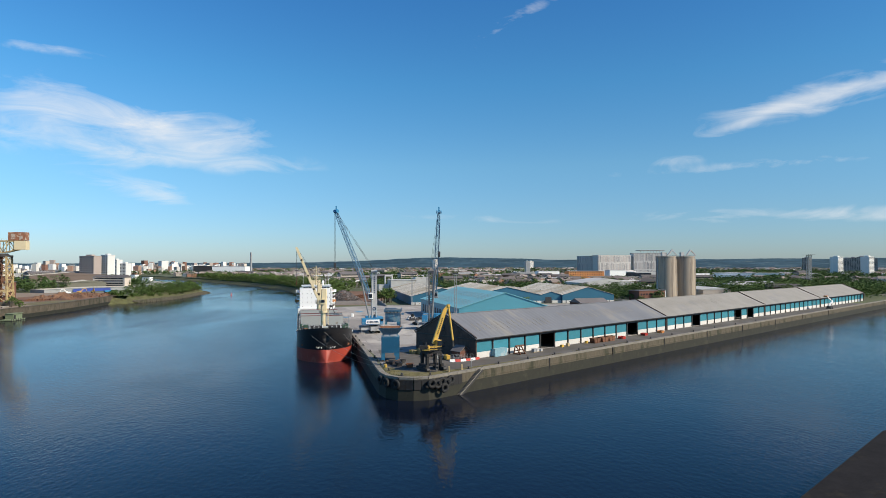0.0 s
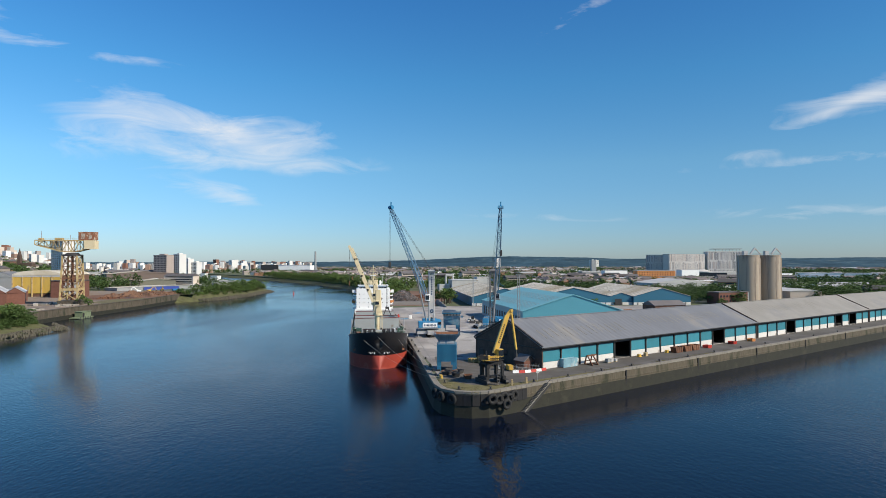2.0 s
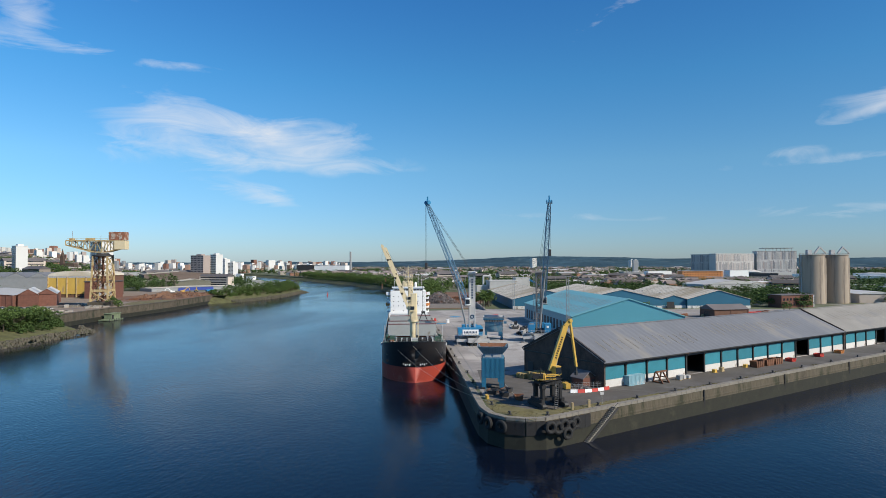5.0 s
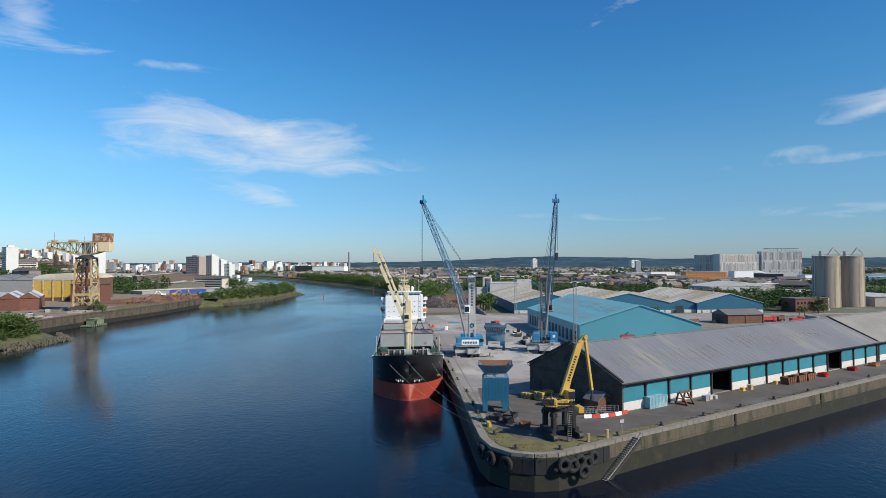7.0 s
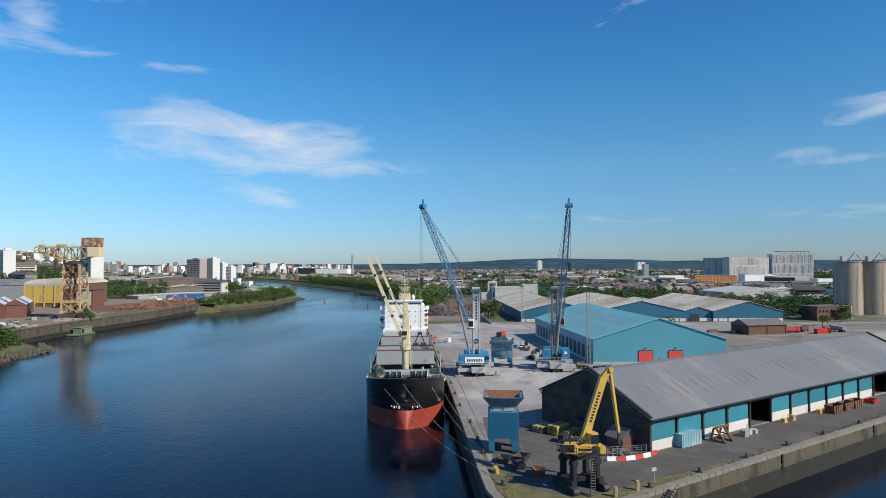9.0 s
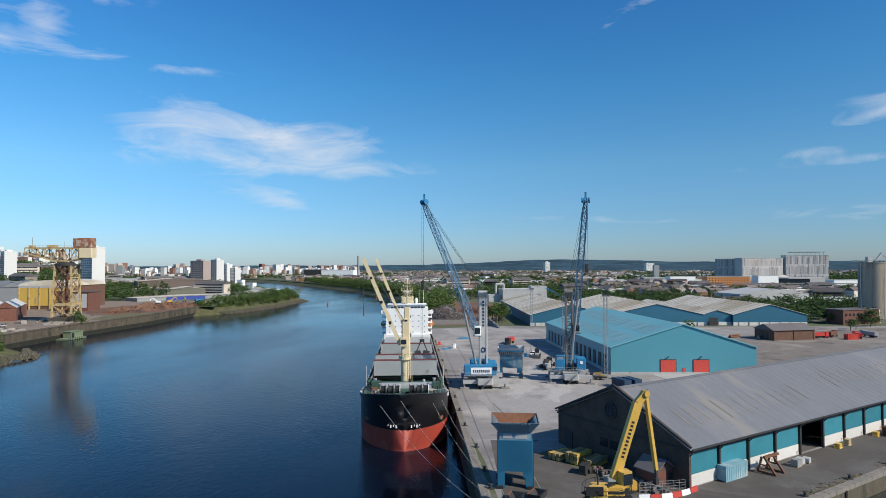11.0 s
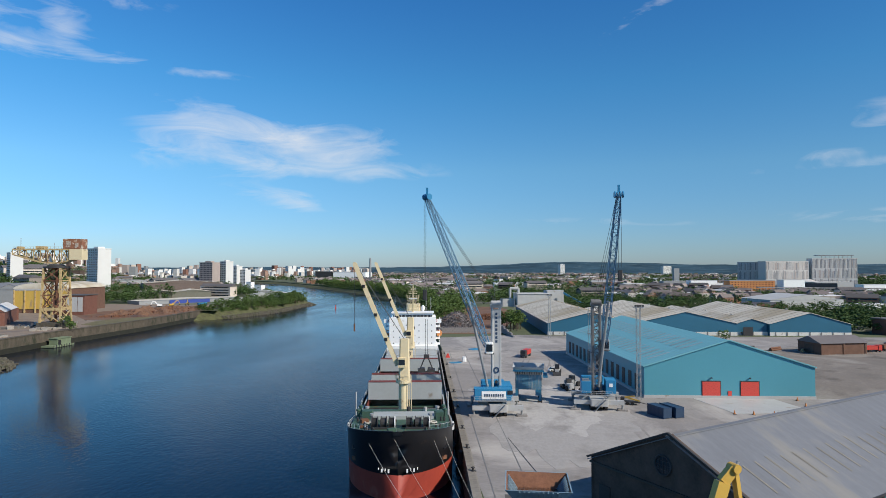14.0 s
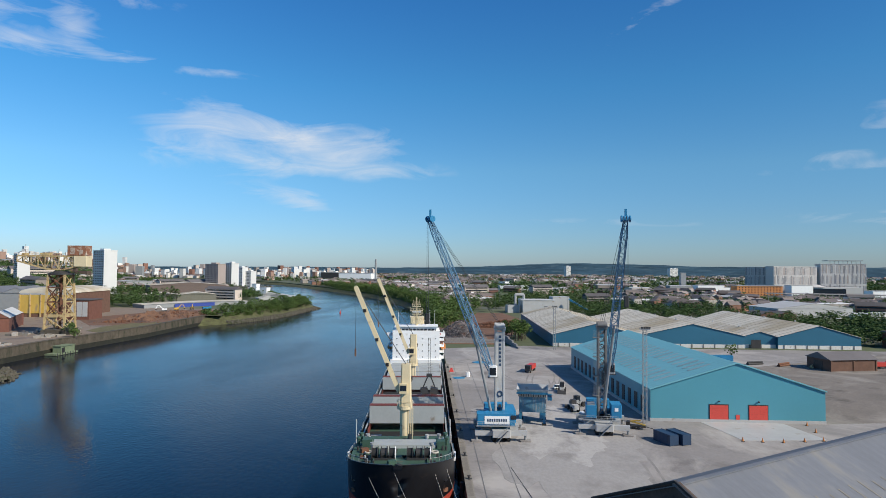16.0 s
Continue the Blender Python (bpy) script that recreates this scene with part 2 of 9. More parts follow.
LIGHTGREY = material("light_grey_steel", (0.42, 0.42, 0.41), 0.55, scale=0.3, fine=3, vary=0.1, stain=(0.28, 0.22, 0.16), stain_amount=0.18)
CRANEBLUE = material("crane_blue_paint", (0.025, 0.20, 0.38), 0.4, scale=0.3, fine=3, vary=0.1, stain=(0.05, 0.13, 0.2), stain_amount=0.1)
LATTICE = material("steel_blue_lattice", (0.10, 0.22, 0.34), 0.5, scale=0.3, fine=3, vary=0.12)
CREAM = material("cream_crane_paint", (0.68, 0.57, 0.36), 0.5, scale=0.3, fine=3, vary=0.08, stain=(0.34, 0.20, 0.10), stain_amount=0.22, stain_scale=0.4)
YELLOW = material("machine_yellow", (0.58, 0.36, 0.07), 0.45, scale=0.3, fine=3, vary=0.08, stain=(0.30, 0.18, 0.05), stain_amount=0.15, piece=0.08)
RUST = material("rust_brown_steel", (0.17, 0.075, 0.04), 0.85, scale=0.5, fine=4, vary=0.35, stain=(0.07, 0.04, 0.03), stain_amount=0.3, piece=0.2)
HULLBLACK = material("black_hull_paint", (0.010, 0.010, 0.012), 0.35, scale=0.15, fine=2, vary=0.3, stain=(0.03, 0.022, 0.018), stain_amount=0.15)
HULLRED = material("red_antifouling_paint", (0.36, 0.055, 0.035), 0.55, scale=0.12, fine=1.5, vary=0.16, stain=(0.42, 0.12, 0.08), stain_amount=0.3, stain_scale=0.2, stretch=(1, 1, 0.5))
DECKGREEN = material("green_deck_paint", (0.045, 0.095, 0.065), 0.6, scale=0.3, fine=3, vary=0.2, stain=(0.13, 0.08, 0.05), stain_amount=0.25)
HATCH = material("hatch_cover_grey", (0.36, 0.38, 0.37), 0.55, scale=0.2, fine=2, vary=0.1, stain=(0.25, 0.22, 0.18), stain_amount=0.15)
HOLDRED = material("oxide_red_primer", (0.17, 0.04, 0.03), 0.7, scale=0.3, fine=3, vary=0.2)
HOPPERBLUE = material("hopper_blue_sheet", (0.016, 0.135, 0.235), 0.55, scale=0.3, fine=3, vary=0.15, stain=(0.08, 0.09, 0.1), stain_amount=0.2)
NAVY = material("navy_container_paint", (0.022, 0.05, 0.10), 0.5, scale=0.4, fine=3, vary=0.15, stain=(0.10, 0.06, 0.05), stain_amount=0.15)
PALEBLUE = material("faded_blue_container", (0.20, 0.36, 0.42), 0.6, scale=0.5, fine=3, vary=0.2, stain=(0.45, 0.45, 0.42), stain_amount=0.4, stain_scale=0.5)
RED = material("red_paint", (0.50, 0.05, 0.035), 0.5, scale=0.5, fine=4, vary=0.12)
ORANGE = material("orange_cladding", (0.55, 0.22, 0.07), 0.7, scale=0.2, fine=1, vary=0.1)
TIMBER = material("sawn_timber", (0.40, 0.30, 0.16), 0.8, scale=0.8, fine=6, vary=0.2, piece=0.15)
ROPE = material("mooring_rope", (0.45, 0.42, 0.36), 0.9, vary=0.1)
CABLE = material("wire_rope", (0.05, 0.055, 0.06), 0.6, vary=0.1)
SILO = material("silo_concrete", (0.36, 0.30, 0.235), 0.9, scale=0.12, fine=1.5, vary=0.12, stain=(0.17, 0.14, 0.115), stain_amount=0.5, stain_scale=0.22, stretch=(1, 1, 0.08))
TITAN = material("pale_yellow_crane_paint", (0.47, 0.35, 0.17), 0.7, scale=0.25, fine=2, vary=0.2, stain=(0.17, 0.08, 0.045), stain_amount=0.42, stain_scale=0.3)
SCRAP = material("scrap_metal_heap", (0.13, 0.115, 0.11), 0.75, scale=0.4, fine=3, vary=0.5, stain=(0.16, 0.08, 0.05), stain_amount=0.4, isle=0.6)
LEAF = material("leaf_green", (0.082, 0.130, 0.034), 0.8, scale=0.15, fine=1.2, vary=0.35, isle=0.25, spec=0.2, bump=0)
LEAFDARK = material("dark_leaf_green", (0.060, 0.102, 0.030), 0.8, scale=0.15, fine=1.2, vary=0.35, isle=0.25, spec=0.2, bump=0)
BARK = material("bark", (0.07, 0.055, 0.04), 0.95)
TOWNWALL = material("town_wall", (0.42, 0.36, 0.31), 0.85, scale=0.1, fine=1, vary=0.12, piece=0.45)
TOWNBRICK = material("town_brick", (0.24, 0.12, 0.085), 0.9, scale=0.1, fine=1, vary=0.12, piece=0.35)
SLATE = material("town_slate_roof", (0.115, 0.105, 0.105), 0.85, scale=0.1, fine=1, vary=0.12, piece=0.35)
PALEROOF = material("pale_shed_roof", (0.42, 0.42, 0.41), 0.7, scale=0.1, fine=1, vary=0.1, piece=0.3)
CARPAINT = material("car_paint", (0.38, 0.38, 0.40), 0.3, scale=0.5, fine=3, vary=0.1, piece=0.75)
# wooded hill green shifted to blue: distance haze is painted into the colour
HAZYHILL = material("haze_tinted_wooded_hill", (0.036, 0.074, 0.10), 1.0, scale=0.006, fine=0.05, vary=0.55, bump=0, spec=0.1, stain=(0.11, 0.14, 0.14), stain_amount=0.30, stain_scale=0.012)

# river water: dark, slightly rough, with small ripples and slow broad slicks
WATERMAT = bpy.data.materials.new("river_water")
WATERMAT.use_nodes = True
nn, ll = WATERMAT.node_tree.nodes, WATERMAT.node_tree.links
wb = nn["Principled BSDF"]
wb.inputs["Base Color"].default_value = (0.003, 0.006, 0.015, 1)
wb.inputs["IOR"].default_value, wb.inputs["Specular IOR Level"].default_value = 1.33, 0.29
tc = nn.new("ShaderNodeTexCoord")
heights = []
for s, st, d in ((1.1, (1, 0.55, 1), 3), (0.16, (1, 0.5, 1), 3)):
    mp = nn.new("ShaderNodeMapping")
    mp.inputs["Scale"].default_value = st
    mp.inputs["Rotation"].default_value = (0, 0, 0.5)
    ll.new(tc.outputs["Object"], mp.inputs[0])
    t = nn.new("ShaderNodeTexNoise")
    t.inputs["Scale"].default_value, t.inputs["Detail"].default_value = s, d
    ll.new(mp.outputs[0], t.inputs["Vector"])
    heights.append(t)
slick = nn.new("ShaderNodeTexNoise")
slick.inputs["Scale"].default_value, slick.inputs["Detail"].default_value, slick.inputs["Distortion"].default_value = 0.012, 5, 0.6
mp = nn.new("ShaderNodeMapping")
mp.inputs["Scale"].default_value = (1.0, 0.45, 1)
mp.inputs["Rotation"].default_value = (0, 0, 0.9)
ll.new(tc.outputs["Object"], mp.inputs[0])
ll.new(mp.outputs[0], slick.inputs["Vector"])
rr = nn.new("ShaderNodeMapRange")
rr.inputs["From Min"].default_value, rr.inputs["From Max"].default_value = 0.35, 0.65
rr.inputs["To Min"].default_value, rr.inputs["To Max"].default_value = 0.04, 0.20
ll.new(slick.outputs["Fac"], rr.inputs["Value"])
ll.new(rr.outputs[0], wb.inputs["Roughness"])
b1, b2 = nn.new("ShaderNodeBump"), nn.new("ShaderNodeBump")
b1.inputs["Strength"].default_value, b1.inputs["Distance"].default_value = 0.55, 0.10
b2.inputs["Strength"].default_value, b2.inputs["Distance"].default_value = 0.20, 0.24
ll.new(heights[0].outputs["Fac"], b1.inputs["Height"])
ll.new(heights[1].outputs["Fac"], b2.inputs["Height"])
ll.new(b2.outputs[0], b1.inputs["Normal"])
ll.new(b1.outputs[0], wb.inputs["Normal"])


# ---- mesh helpers ----
class Form:
    """Vertices and faces of one part."""

    def __init__(self):
        self.v, self.f = [], []

    def add(self, verts, faces):
        k = len(self.v)
        self.v += [tuple(p) for p in verts]
        self.f += [tuple(i + k for i in q) for q in faces]
        return self

    def box(self, x, y, z, sx, sy, sz, rz=0.0, taper=1.0, c=0.0):
        """A box with its base centre at x, y, z, turned rz degrees; c chamfers its upright edges."""
        a, b = sx / 2, sy / 2
        if c:
            ring = [(-a + c, -b), (a - c, -b), (a, -b + c), (a, b - c), (a - c, b), (-a + c, b), (-a, b - c), (-a, -b + c)]
        else:
            ring = [(-a, -b), (a, -b), (a, b), (-a, b)]
        cs, sn = math.cos(radians(rz)), math.sin(radians(rz))
        vs = [(x + (px * cs - py * sn) * k, y + (px * sn + py * cs) * k, z + h) for h, k in ((0, 1), (sz, taper)) for px, py in ring]
        n = len(ring)
        return self.add(vs, [tuple(range(n))[::-1], tuple(range(n, 2 * n))] + [(i, (i + 1) % n, n + (i + 1) % n, n + i) for i in range(n)])

    def beam(self, p, q, w, h=None, up=(0, 0, 1)):
        """A square bar from p to q."""
        p, q, h = Vector(p), Vector(q), h or w
        d = (q - p).normalized()
        u = Vector(up) if abs(d.dot(Vector(up))) < 0.95 else Vector((0, 1, 0))
        s = d.cross(u).normalized() * (w / 2)
        t = s.cross(d).normalized() * (h / 2)
        vs = [e + a * s + b * t for e in (p, q) for a, b in ((-1, -1), (1, -1), (1, 1), (-1, 1))]
        return self.add(vs, [(0, 3, 2, 1), (4, 5, 6, 7)] + [(i, (i + 1) % 4, 4 + (i + 1) % 4, 4 + i) for i in range(4)])

    def tube(self, p, q, r, r2=None, n=10, caps=True):
        p, q, r2 = Vector(p), Vector(q), r if r2 is None else r2
        d = (q - p).normalized()
        u = d.orthogonal().normalized()
        w = d.cross(u)
        vs = [e + (u * math.cos(2 * math.pi * i / n) + w * math.sin(2 * math.pi * i / n)) * k for e, k in ((p, r), (q, r2)) for i in range(n)]
        fs = [(i, (i + 1) % n, n + (i + 1) % n, n + i) for i in range(n)]
        if caps:
            fs += [tuple(range(n))[::-1], tuple(range(n, 2 * n))]
        return self.add(vs, fs)

    def prism(self, ring, z0, z1):
        """An upright prism over a plan polygon given anticlockwise."""
        n = len(ring)
        return self.add([(x, y, z) for z in (z0, z1) for x, y in ring],
                        [tuple(range(n))[::-1], tuple(range(n, 2 * n))] + [(i, (i + 1) % n, n + (i + 1) % n, n + i) for i in range(n)])

    def loft(self, rings, close=True):
        """A skin over rings of equally many points."""
        n = len(rings[0])
        fs = [(j * n + i, j * n + (i + 1) % n, (j + 1) * n + (i + 1) % n, (j + 1) * n + i)
              for j in range(len(rings) - 1) for i in range(n if close else n - 1)]
        return self.add([p for r in rings for p in r], fs)

    def torus(self, x, y, z, big, small, axis, n=14, m=7):
        ax = Vector(axis).normalized()
        u = ax.orthogonal().normalized()
        w = ax.cross(u)
        vs = []
        for i in range(n):
            a = 2 * math.pi * i / n
            d = u * math.cos(a) + w * math.sin(a)
            for j in range(m):
                b = 2 * math.pi * j / m
                vs.append(Vector((x, y, z)) + d * (big + small * math.cos(b)) + ax * small * math.sin(b))
        return self.add(vs, [(i * m + j, ((i + 1) % n) * m + j, ((i + 1) % n) * m + (j + 1) % m, i * m + (j + 1) % m) for i in range(n) for j in range(m)])


def part(name, form, mat, parent=None, label="", smooth=False):
    """Links a form as one mesh object, under a thing or a part if one is given."""
    me = bpy.data.meshes.new(name)
    me.from_pydata(form.v, [], form.f)
    me.materials.append(mat)
    if smooth:
        me.polygons.foreach_set("use_smooth", [True] * len(me.polygons))
    ob = new(name, me)
    ob.parent = parent
    if label:
        ob["label"] = label
    return ob


def piece(name, mesh, parent, x=0.0, y=0.0, z=0.0, rz=0.0, s=(1, 1, 1)):
    """One of many alike pieces on a shared mesh."""
    ob = new(name, mesh)
    ob.parent = parent
    ob.matrix_basis = Matrix.LocRotScale((x, y, z), Euler((0, 0, radians(rz))), s)
    return ob


def mesh_of(name, form, mat):
    me = bpy.data.meshes.new(name)
    me.from_pydata(form.v, [], form.f)
    me.materials.append(mat)
    return me


def thing(name, m, label, category, group="", kind=""):
    ob = new(name)
    ob.empty_display_size = 0.5
    ob.matrix_basis = m
    return tagged(ob, label, category, group, kind)


def solid(name, form, mat, label, category="", group="", kind="", m=None, smooth=False):
    ob = part(name, form, mat, None, "", smooth)
    if m is not None:
        ob.matrix_basis = m
    return tagged(ob, label, category, group, kind)


# ---- ground, water, quays ----
def polyline(points, step):
    """Points every step metres along a plan line."""
    out = []
    for (x0, y0), (x1, y1) in zip(points, points[1:]):
        n = max(1, round(math.hypot(x1 - x0, y1 - y0) / step))
        out += [(x0 + (x1 - x0) * i / n, y0 + (y1 - y0) * i / n) for i in range(n)]
    return out + [points[-1]]


def offset(points, d):
    """The plan line moved d metres to its right."""
    out = []
    for i, (x, y) in enumerate(points):
        (x0, y0), (x1, y1) = points[max(i - 1, 0)], points[min(i + 1, len(points) - 1)]
        k = math.hypot(x1 - x0, y1 - y0)
        out.append((x + (y1 - y0) / k * d, y - (x1 - x0) / k * d))
    return out


def strip(points, profile):
    """A solid band along a plan line; profile: (offset to the right, z), anticlockwise seen along the line."""
    lines = [offset(points, o) for o, _ in profile]
    rings = [[(ln[i][0], ln[i][1], z) for ln, (_, z) in zip(lines, profile)] for i in range(len(points))]
    f = Form().loft(rings)
    n = len(profile)
    f.f += [tuple(range(n))[::-1], tuple(len(f.v) - n + i for i in range(n))]
    return f


NB = 1.0  # ground level of the north bank
FRONT = (math.cos(radians(33.4)), math.sin(radians(33.4)))
EDGE0 = (36.2, 121.0)


def front(s, t=0.0):
    """A place s metres along the dock edge and t metres in from it."""
    return EDGE0[0] + FRONT[0] * s - FRONT[1] * t, EDGE0[1] + FRONT[1] * s + FRONT[0] * t


BERTH = [(-22.0, 480), (-16.5, 420), (-8.6, 335.0), (-3.6, 268.0), (-0.3, 227.0), (2.9, 183.0), (5.2, 150.0), (6.7, 128.0), (7.4, 119.5), (8.9, 114.0), (11.8, 110.6),
         (15.6, 109.5), (19.6, 110.0), (24.2, 112.8), (30.0, 116.8), EDGE0]
QUAY = BERTH + [front(60), front(200), front(400), front(620)]
SOUTHQUAY = [(700, 296), (420, 150), (94.5, 42.4), (46.0, 9.5), (45.0, 4.0), (58.0, -170.0), (120, -900)]
FARBANK = [(-1500, 2350), (-820, 2000), (-480, 1620), (-300, 1310), (-170, 1070), (-100, 900), (-62, 780), (-40, 640), (-22.0, 480)]
NEARBANK = [(-340, -900), (-310, 60), (-300, 118), (-264, 150), (-252, 186), (-247, 205), (-243, 216), (-240, 226), (-236, 290), (-238, 322), (-226, 338), (-226, 382), (-223, 405), (-217, 470), (-219, 580),
            (-211, 590), (-205, 620), (-200, 660), (-199, 720), (-196, 758), (-212, 780), (-236, 832), (-310, 1000), (-530, 1350), (-860, 1720), (-1500, 2150)]
ring = [(4600 * math.sin(a), 4600 * math.cos(a)) for a in np.radians(np.linspace(165, -165, 40))]
outline = QUAY + SOUTHQUAY + ring[:] + NEARBANK + FARBANK[:-1]
g = Form()
n = len(outline)
g.add([(x, y, 0) for x, y in outline] + [(x, y, -12) for x, y in outline], [tuple(range(n))] + [(i, n + i, n + (i + 1) % n, (i + 1) % n) for i in range(n)])
ground = solid("ground", g, LAND, "flat town ground of grass, gravel and paving reaching the horizon", "ground", kind="structure")

water = solid("water", Form().add([(-4700, -4700, WATER), (4700, -4700, WATER), (4700, 4700, WATER), (-4700, 4700, WATER)], [(0, 1, 2, 3)]),
              WATERMAT, "calm dark blue river water with faint ripples", "water", kind="structure")

# quay wall: upper courses, tidal foot, coping stones
wall_line = polyline(QUAY[2:], 9.0)
quay_wall = thing("quay_wall", Matrix(), "weathered concrete quay wall with dark tidal weed below", "quay wall", kind="structure")
part("upper_wall", strip(wall_line, [(-0.6, -0.5), (-0.6, -3.0), (0.33, -3.0), (0.30, -0.5)]), WALLSTONE, quay_wall)
part("tidal_foot", strip(wall_line, [(-0.6, -3.0), (-0.6, -11.5), (0.85, -11.5), (0.48, -3.0)]), WEED, quay_wall, "weed-covered wet stone")
part("ledge", strip(wall_line, [(-0.3, -2.15), (-0.3, -2.5), (0.44, -2.5), (0.42, -2.15)]), WALLSTONE, quay_wall)
facing = mesh_of("fender_board", Form().box(0, 0, -3.3, 1.9, 0.4, 2.6), BLACK)
for (x0, y0), (x1, y1) in zip(polyline(BERTH[8:15], 2.0), polyline(BERTH[8:15], 2.0)[1:]):
    k = math.hypot(x1 - x0, y1 - y0)
    piece("fender_board", facing, quay_wall, (x0 + x1) / 2 + (y1 - y0) / k * 0.45, (y0 + y1) / 2 - (x1 - x0) / k * 0.45, 0, math.degrees(math.atan2(y1 - y0, x1 - x0)), (k / 2, 1, 1))
part("back_coping", strip(offset(polyline(QUAY[2:], 4.0), -0.9), [(-0.25, -0.5), (0.25, -0.5), (0.25, 0.03), (-0.25, 0.03)]), COPING, quay_wall)
stone = mesh_of("coping_stone", Form().box(0, 0, -0.55, 1.96, 1.3, 0.62, c=0.05), COPING)
COPE = polyline(QUAY[2:], 2.0)
rest = Form()
count = 0
for (x0, y0), (x1, y1) in zip(COPE, COPE[1:]):
    rz = math.degrees(math.atan2(y1 - y0, x1 - x0))
    k = math.hypot(x1 - x0, y1 - y0)
    mx, my = (x0 + x1) / 2 - (y1 - y0) / k * 0.25, (y0 + y1) / 2 + (x1 - x0) / k * 0.25
    if mx < 190 and my < 330 and count < 290:
        piece("coping_stone", stone, quay_wall, mx, my, random.uniform(0, 0.035), rz, (k / 2.0, 1, 1))
        count += 1
    else:
        rest.box(mx, my, -0.55, k * 0.98, 1.3, 0.62 + random.uniform(0, 0.03), rz)
tagged(part("far_coping_stones", rest, COPING, quay_wall), kind="stuff")
# black bars on the wall face, painted shade of upright recesses
joint = mesh_of("wall_recess", Form().box(0, 0, -6.6, 0.5, 0.25, 6.2), BLACK)
for s in (33, 71, 110, 150, 190, 235, 280, 330):
    x, y = front(s, -0.42)
    piece("wall_recess", joint, quay_wall, x, y, 0, 33.4)

south_quay = thing("far_side_quay", Matrix(), "weathered concrete quay wall on the opposite side of the dock", "quay wall", kind="structure")
line = polyline(SOUTHQUAY[:-1], 8.0)
part("upper_wall", strip(line, [(-0.6, -0.5), (-0.6, -4.2), (0.35, -4.2), (0.30, -0.5)]), WALLSTONE, south_quay)
part("tidal_foot", strip(line, [(-0.6, -4.2), (-0.6, -11.5), (0.85, -11.5), (0.55, -4.2)]), WEED, south_quay)
# coping and pavement here carry painted shade in their near-black colour
part("coping", strip(line, [(-6.0, -0.55), (0.5, -0.55), (0.5, 0.12), (-6.0, 0.12)]), SHADEDTOP, south_quay)
solid("pavement_south", Form().prism([(705, 291), (421, 146), (96, 39.5), (47.5, 8), (46, 4), (62, -170), (300, -300), (900, 200)], -0.02, 0.03), SHADEDTOP, "worn dark asphalt of the opposite quay, blackened for shade", "pavement", kind="structure")

# berth paving, yard, shed apron
yard = [(2.0, 183), (-1.2, 227), (-4.5, 268), (-9.5, 335), (-14, 385), (30, 400), (46, 397), (210, 396), (300, 400), (290, 330), (160, 245), front(60, 40), front(4, 40), (20, 150),
        (12, 128), (7.5, 128), (6.2, 150)]
solid("yard_paving", Form().prism([(x + 1.2 if i < 5 or i > 14 else x, y) for i, (x, y) in enumerate(yard)][::-1], -0.02, 0.022), CONCRETE, "pale dusty concrete yard with darker patches", "pavement", kind="structure")
solid("apron_paving", Form().prism([front(-6, 1.1), front(420, 1.1), front(420, 17.5), front(4, 17.5), front(4, 46), (19, 165), (9.0, 165), (9.2, 128), (11, 124), (13, 117), (17, 114.5)], -0.02, 0.034), ASPHALT,
      "dark worn asphalt quay apron beside the sheds", "pavement", kind="structure")
ROUGH = material("rough_hardstanding", (0.19, 0.165, 0.14), 0.95, scale=0.06, fine=1.3, vary=0.3, stain=(0.11, 0.095, 0.08), stain_amount=0.45, stain_scale=0.06, dust=(0.30, 0.275, 0.24), dust_scale=0.03)
solid("rough_ground", Form().prism([(100, 240), (160, 250), (290, 333), (300, 396), (205, 382), (110, 330)], -0.02, 0.05), ROUGH, "bare brown hardstanding behind the sheds", "ground", kind="structure")

# grass along the quay edge
gr = Form()
rnd = random.Random(5)
for i in range(2600):
    if i < 1500:
        s, t = rnd.uniform(-14, 95), 1.0 + abs(rnd.gauss(0, 0.75))
        if noise.noise((s * 0.12, 3.0, 0)) < -0.12:
            continue
        x, y = front(s, t)
    else:
        a = rnd.uniform(0, 1)
        x, y = 8.6 + a * 9 + rnd.gauss(0, 0.9), 121 - a * 8 + rnd.gauss(0, 3.2)
        if math.hypot(x - 19, y - 122) > 14.5 or noise.noise((x * 0.2, y * 0.2, 2)) < -0.15:
            continue
    h, w, r = rnd.uniform(0.03, 0.13), rnd.uniform(0.15, 0.4), rnd.uniform(0, 3.1)
    dx, dy = math.cos(r) * w, math.sin(r) * w
    gr.add([(x - dx, y - dy, 0.02), (x + dx, y + dy, 0.02), (x + dy * 0.6, y - dx * 0.6, 0.02), (x + rnd.uniform(-0.1, 0.1), y, h + 0.02)], [(0, 1, 3), (1, 2, 3), (2, 0, 3)])
solid("edge_grass", gr, GRASS, "tufts of dry grass along the quay edge", "grass", kind="stuff")
solid("grass_patch", Form().prism([(8.6, 128), (8.8, 119.5), (10.2, 115), (12.6, 112), (16, 110.9), (19.4, 111.3), (24, 114.2), (30, 118.2), front(18, 1.1), front(18, 2.1), (30, 121), (22, 116.8), (17, 117.5), (13, 121), (11.2, 126)], -0.01, 0.045), GRASS,
      "thin dry grass on the rounded quay corner", "grass", kind="structure")

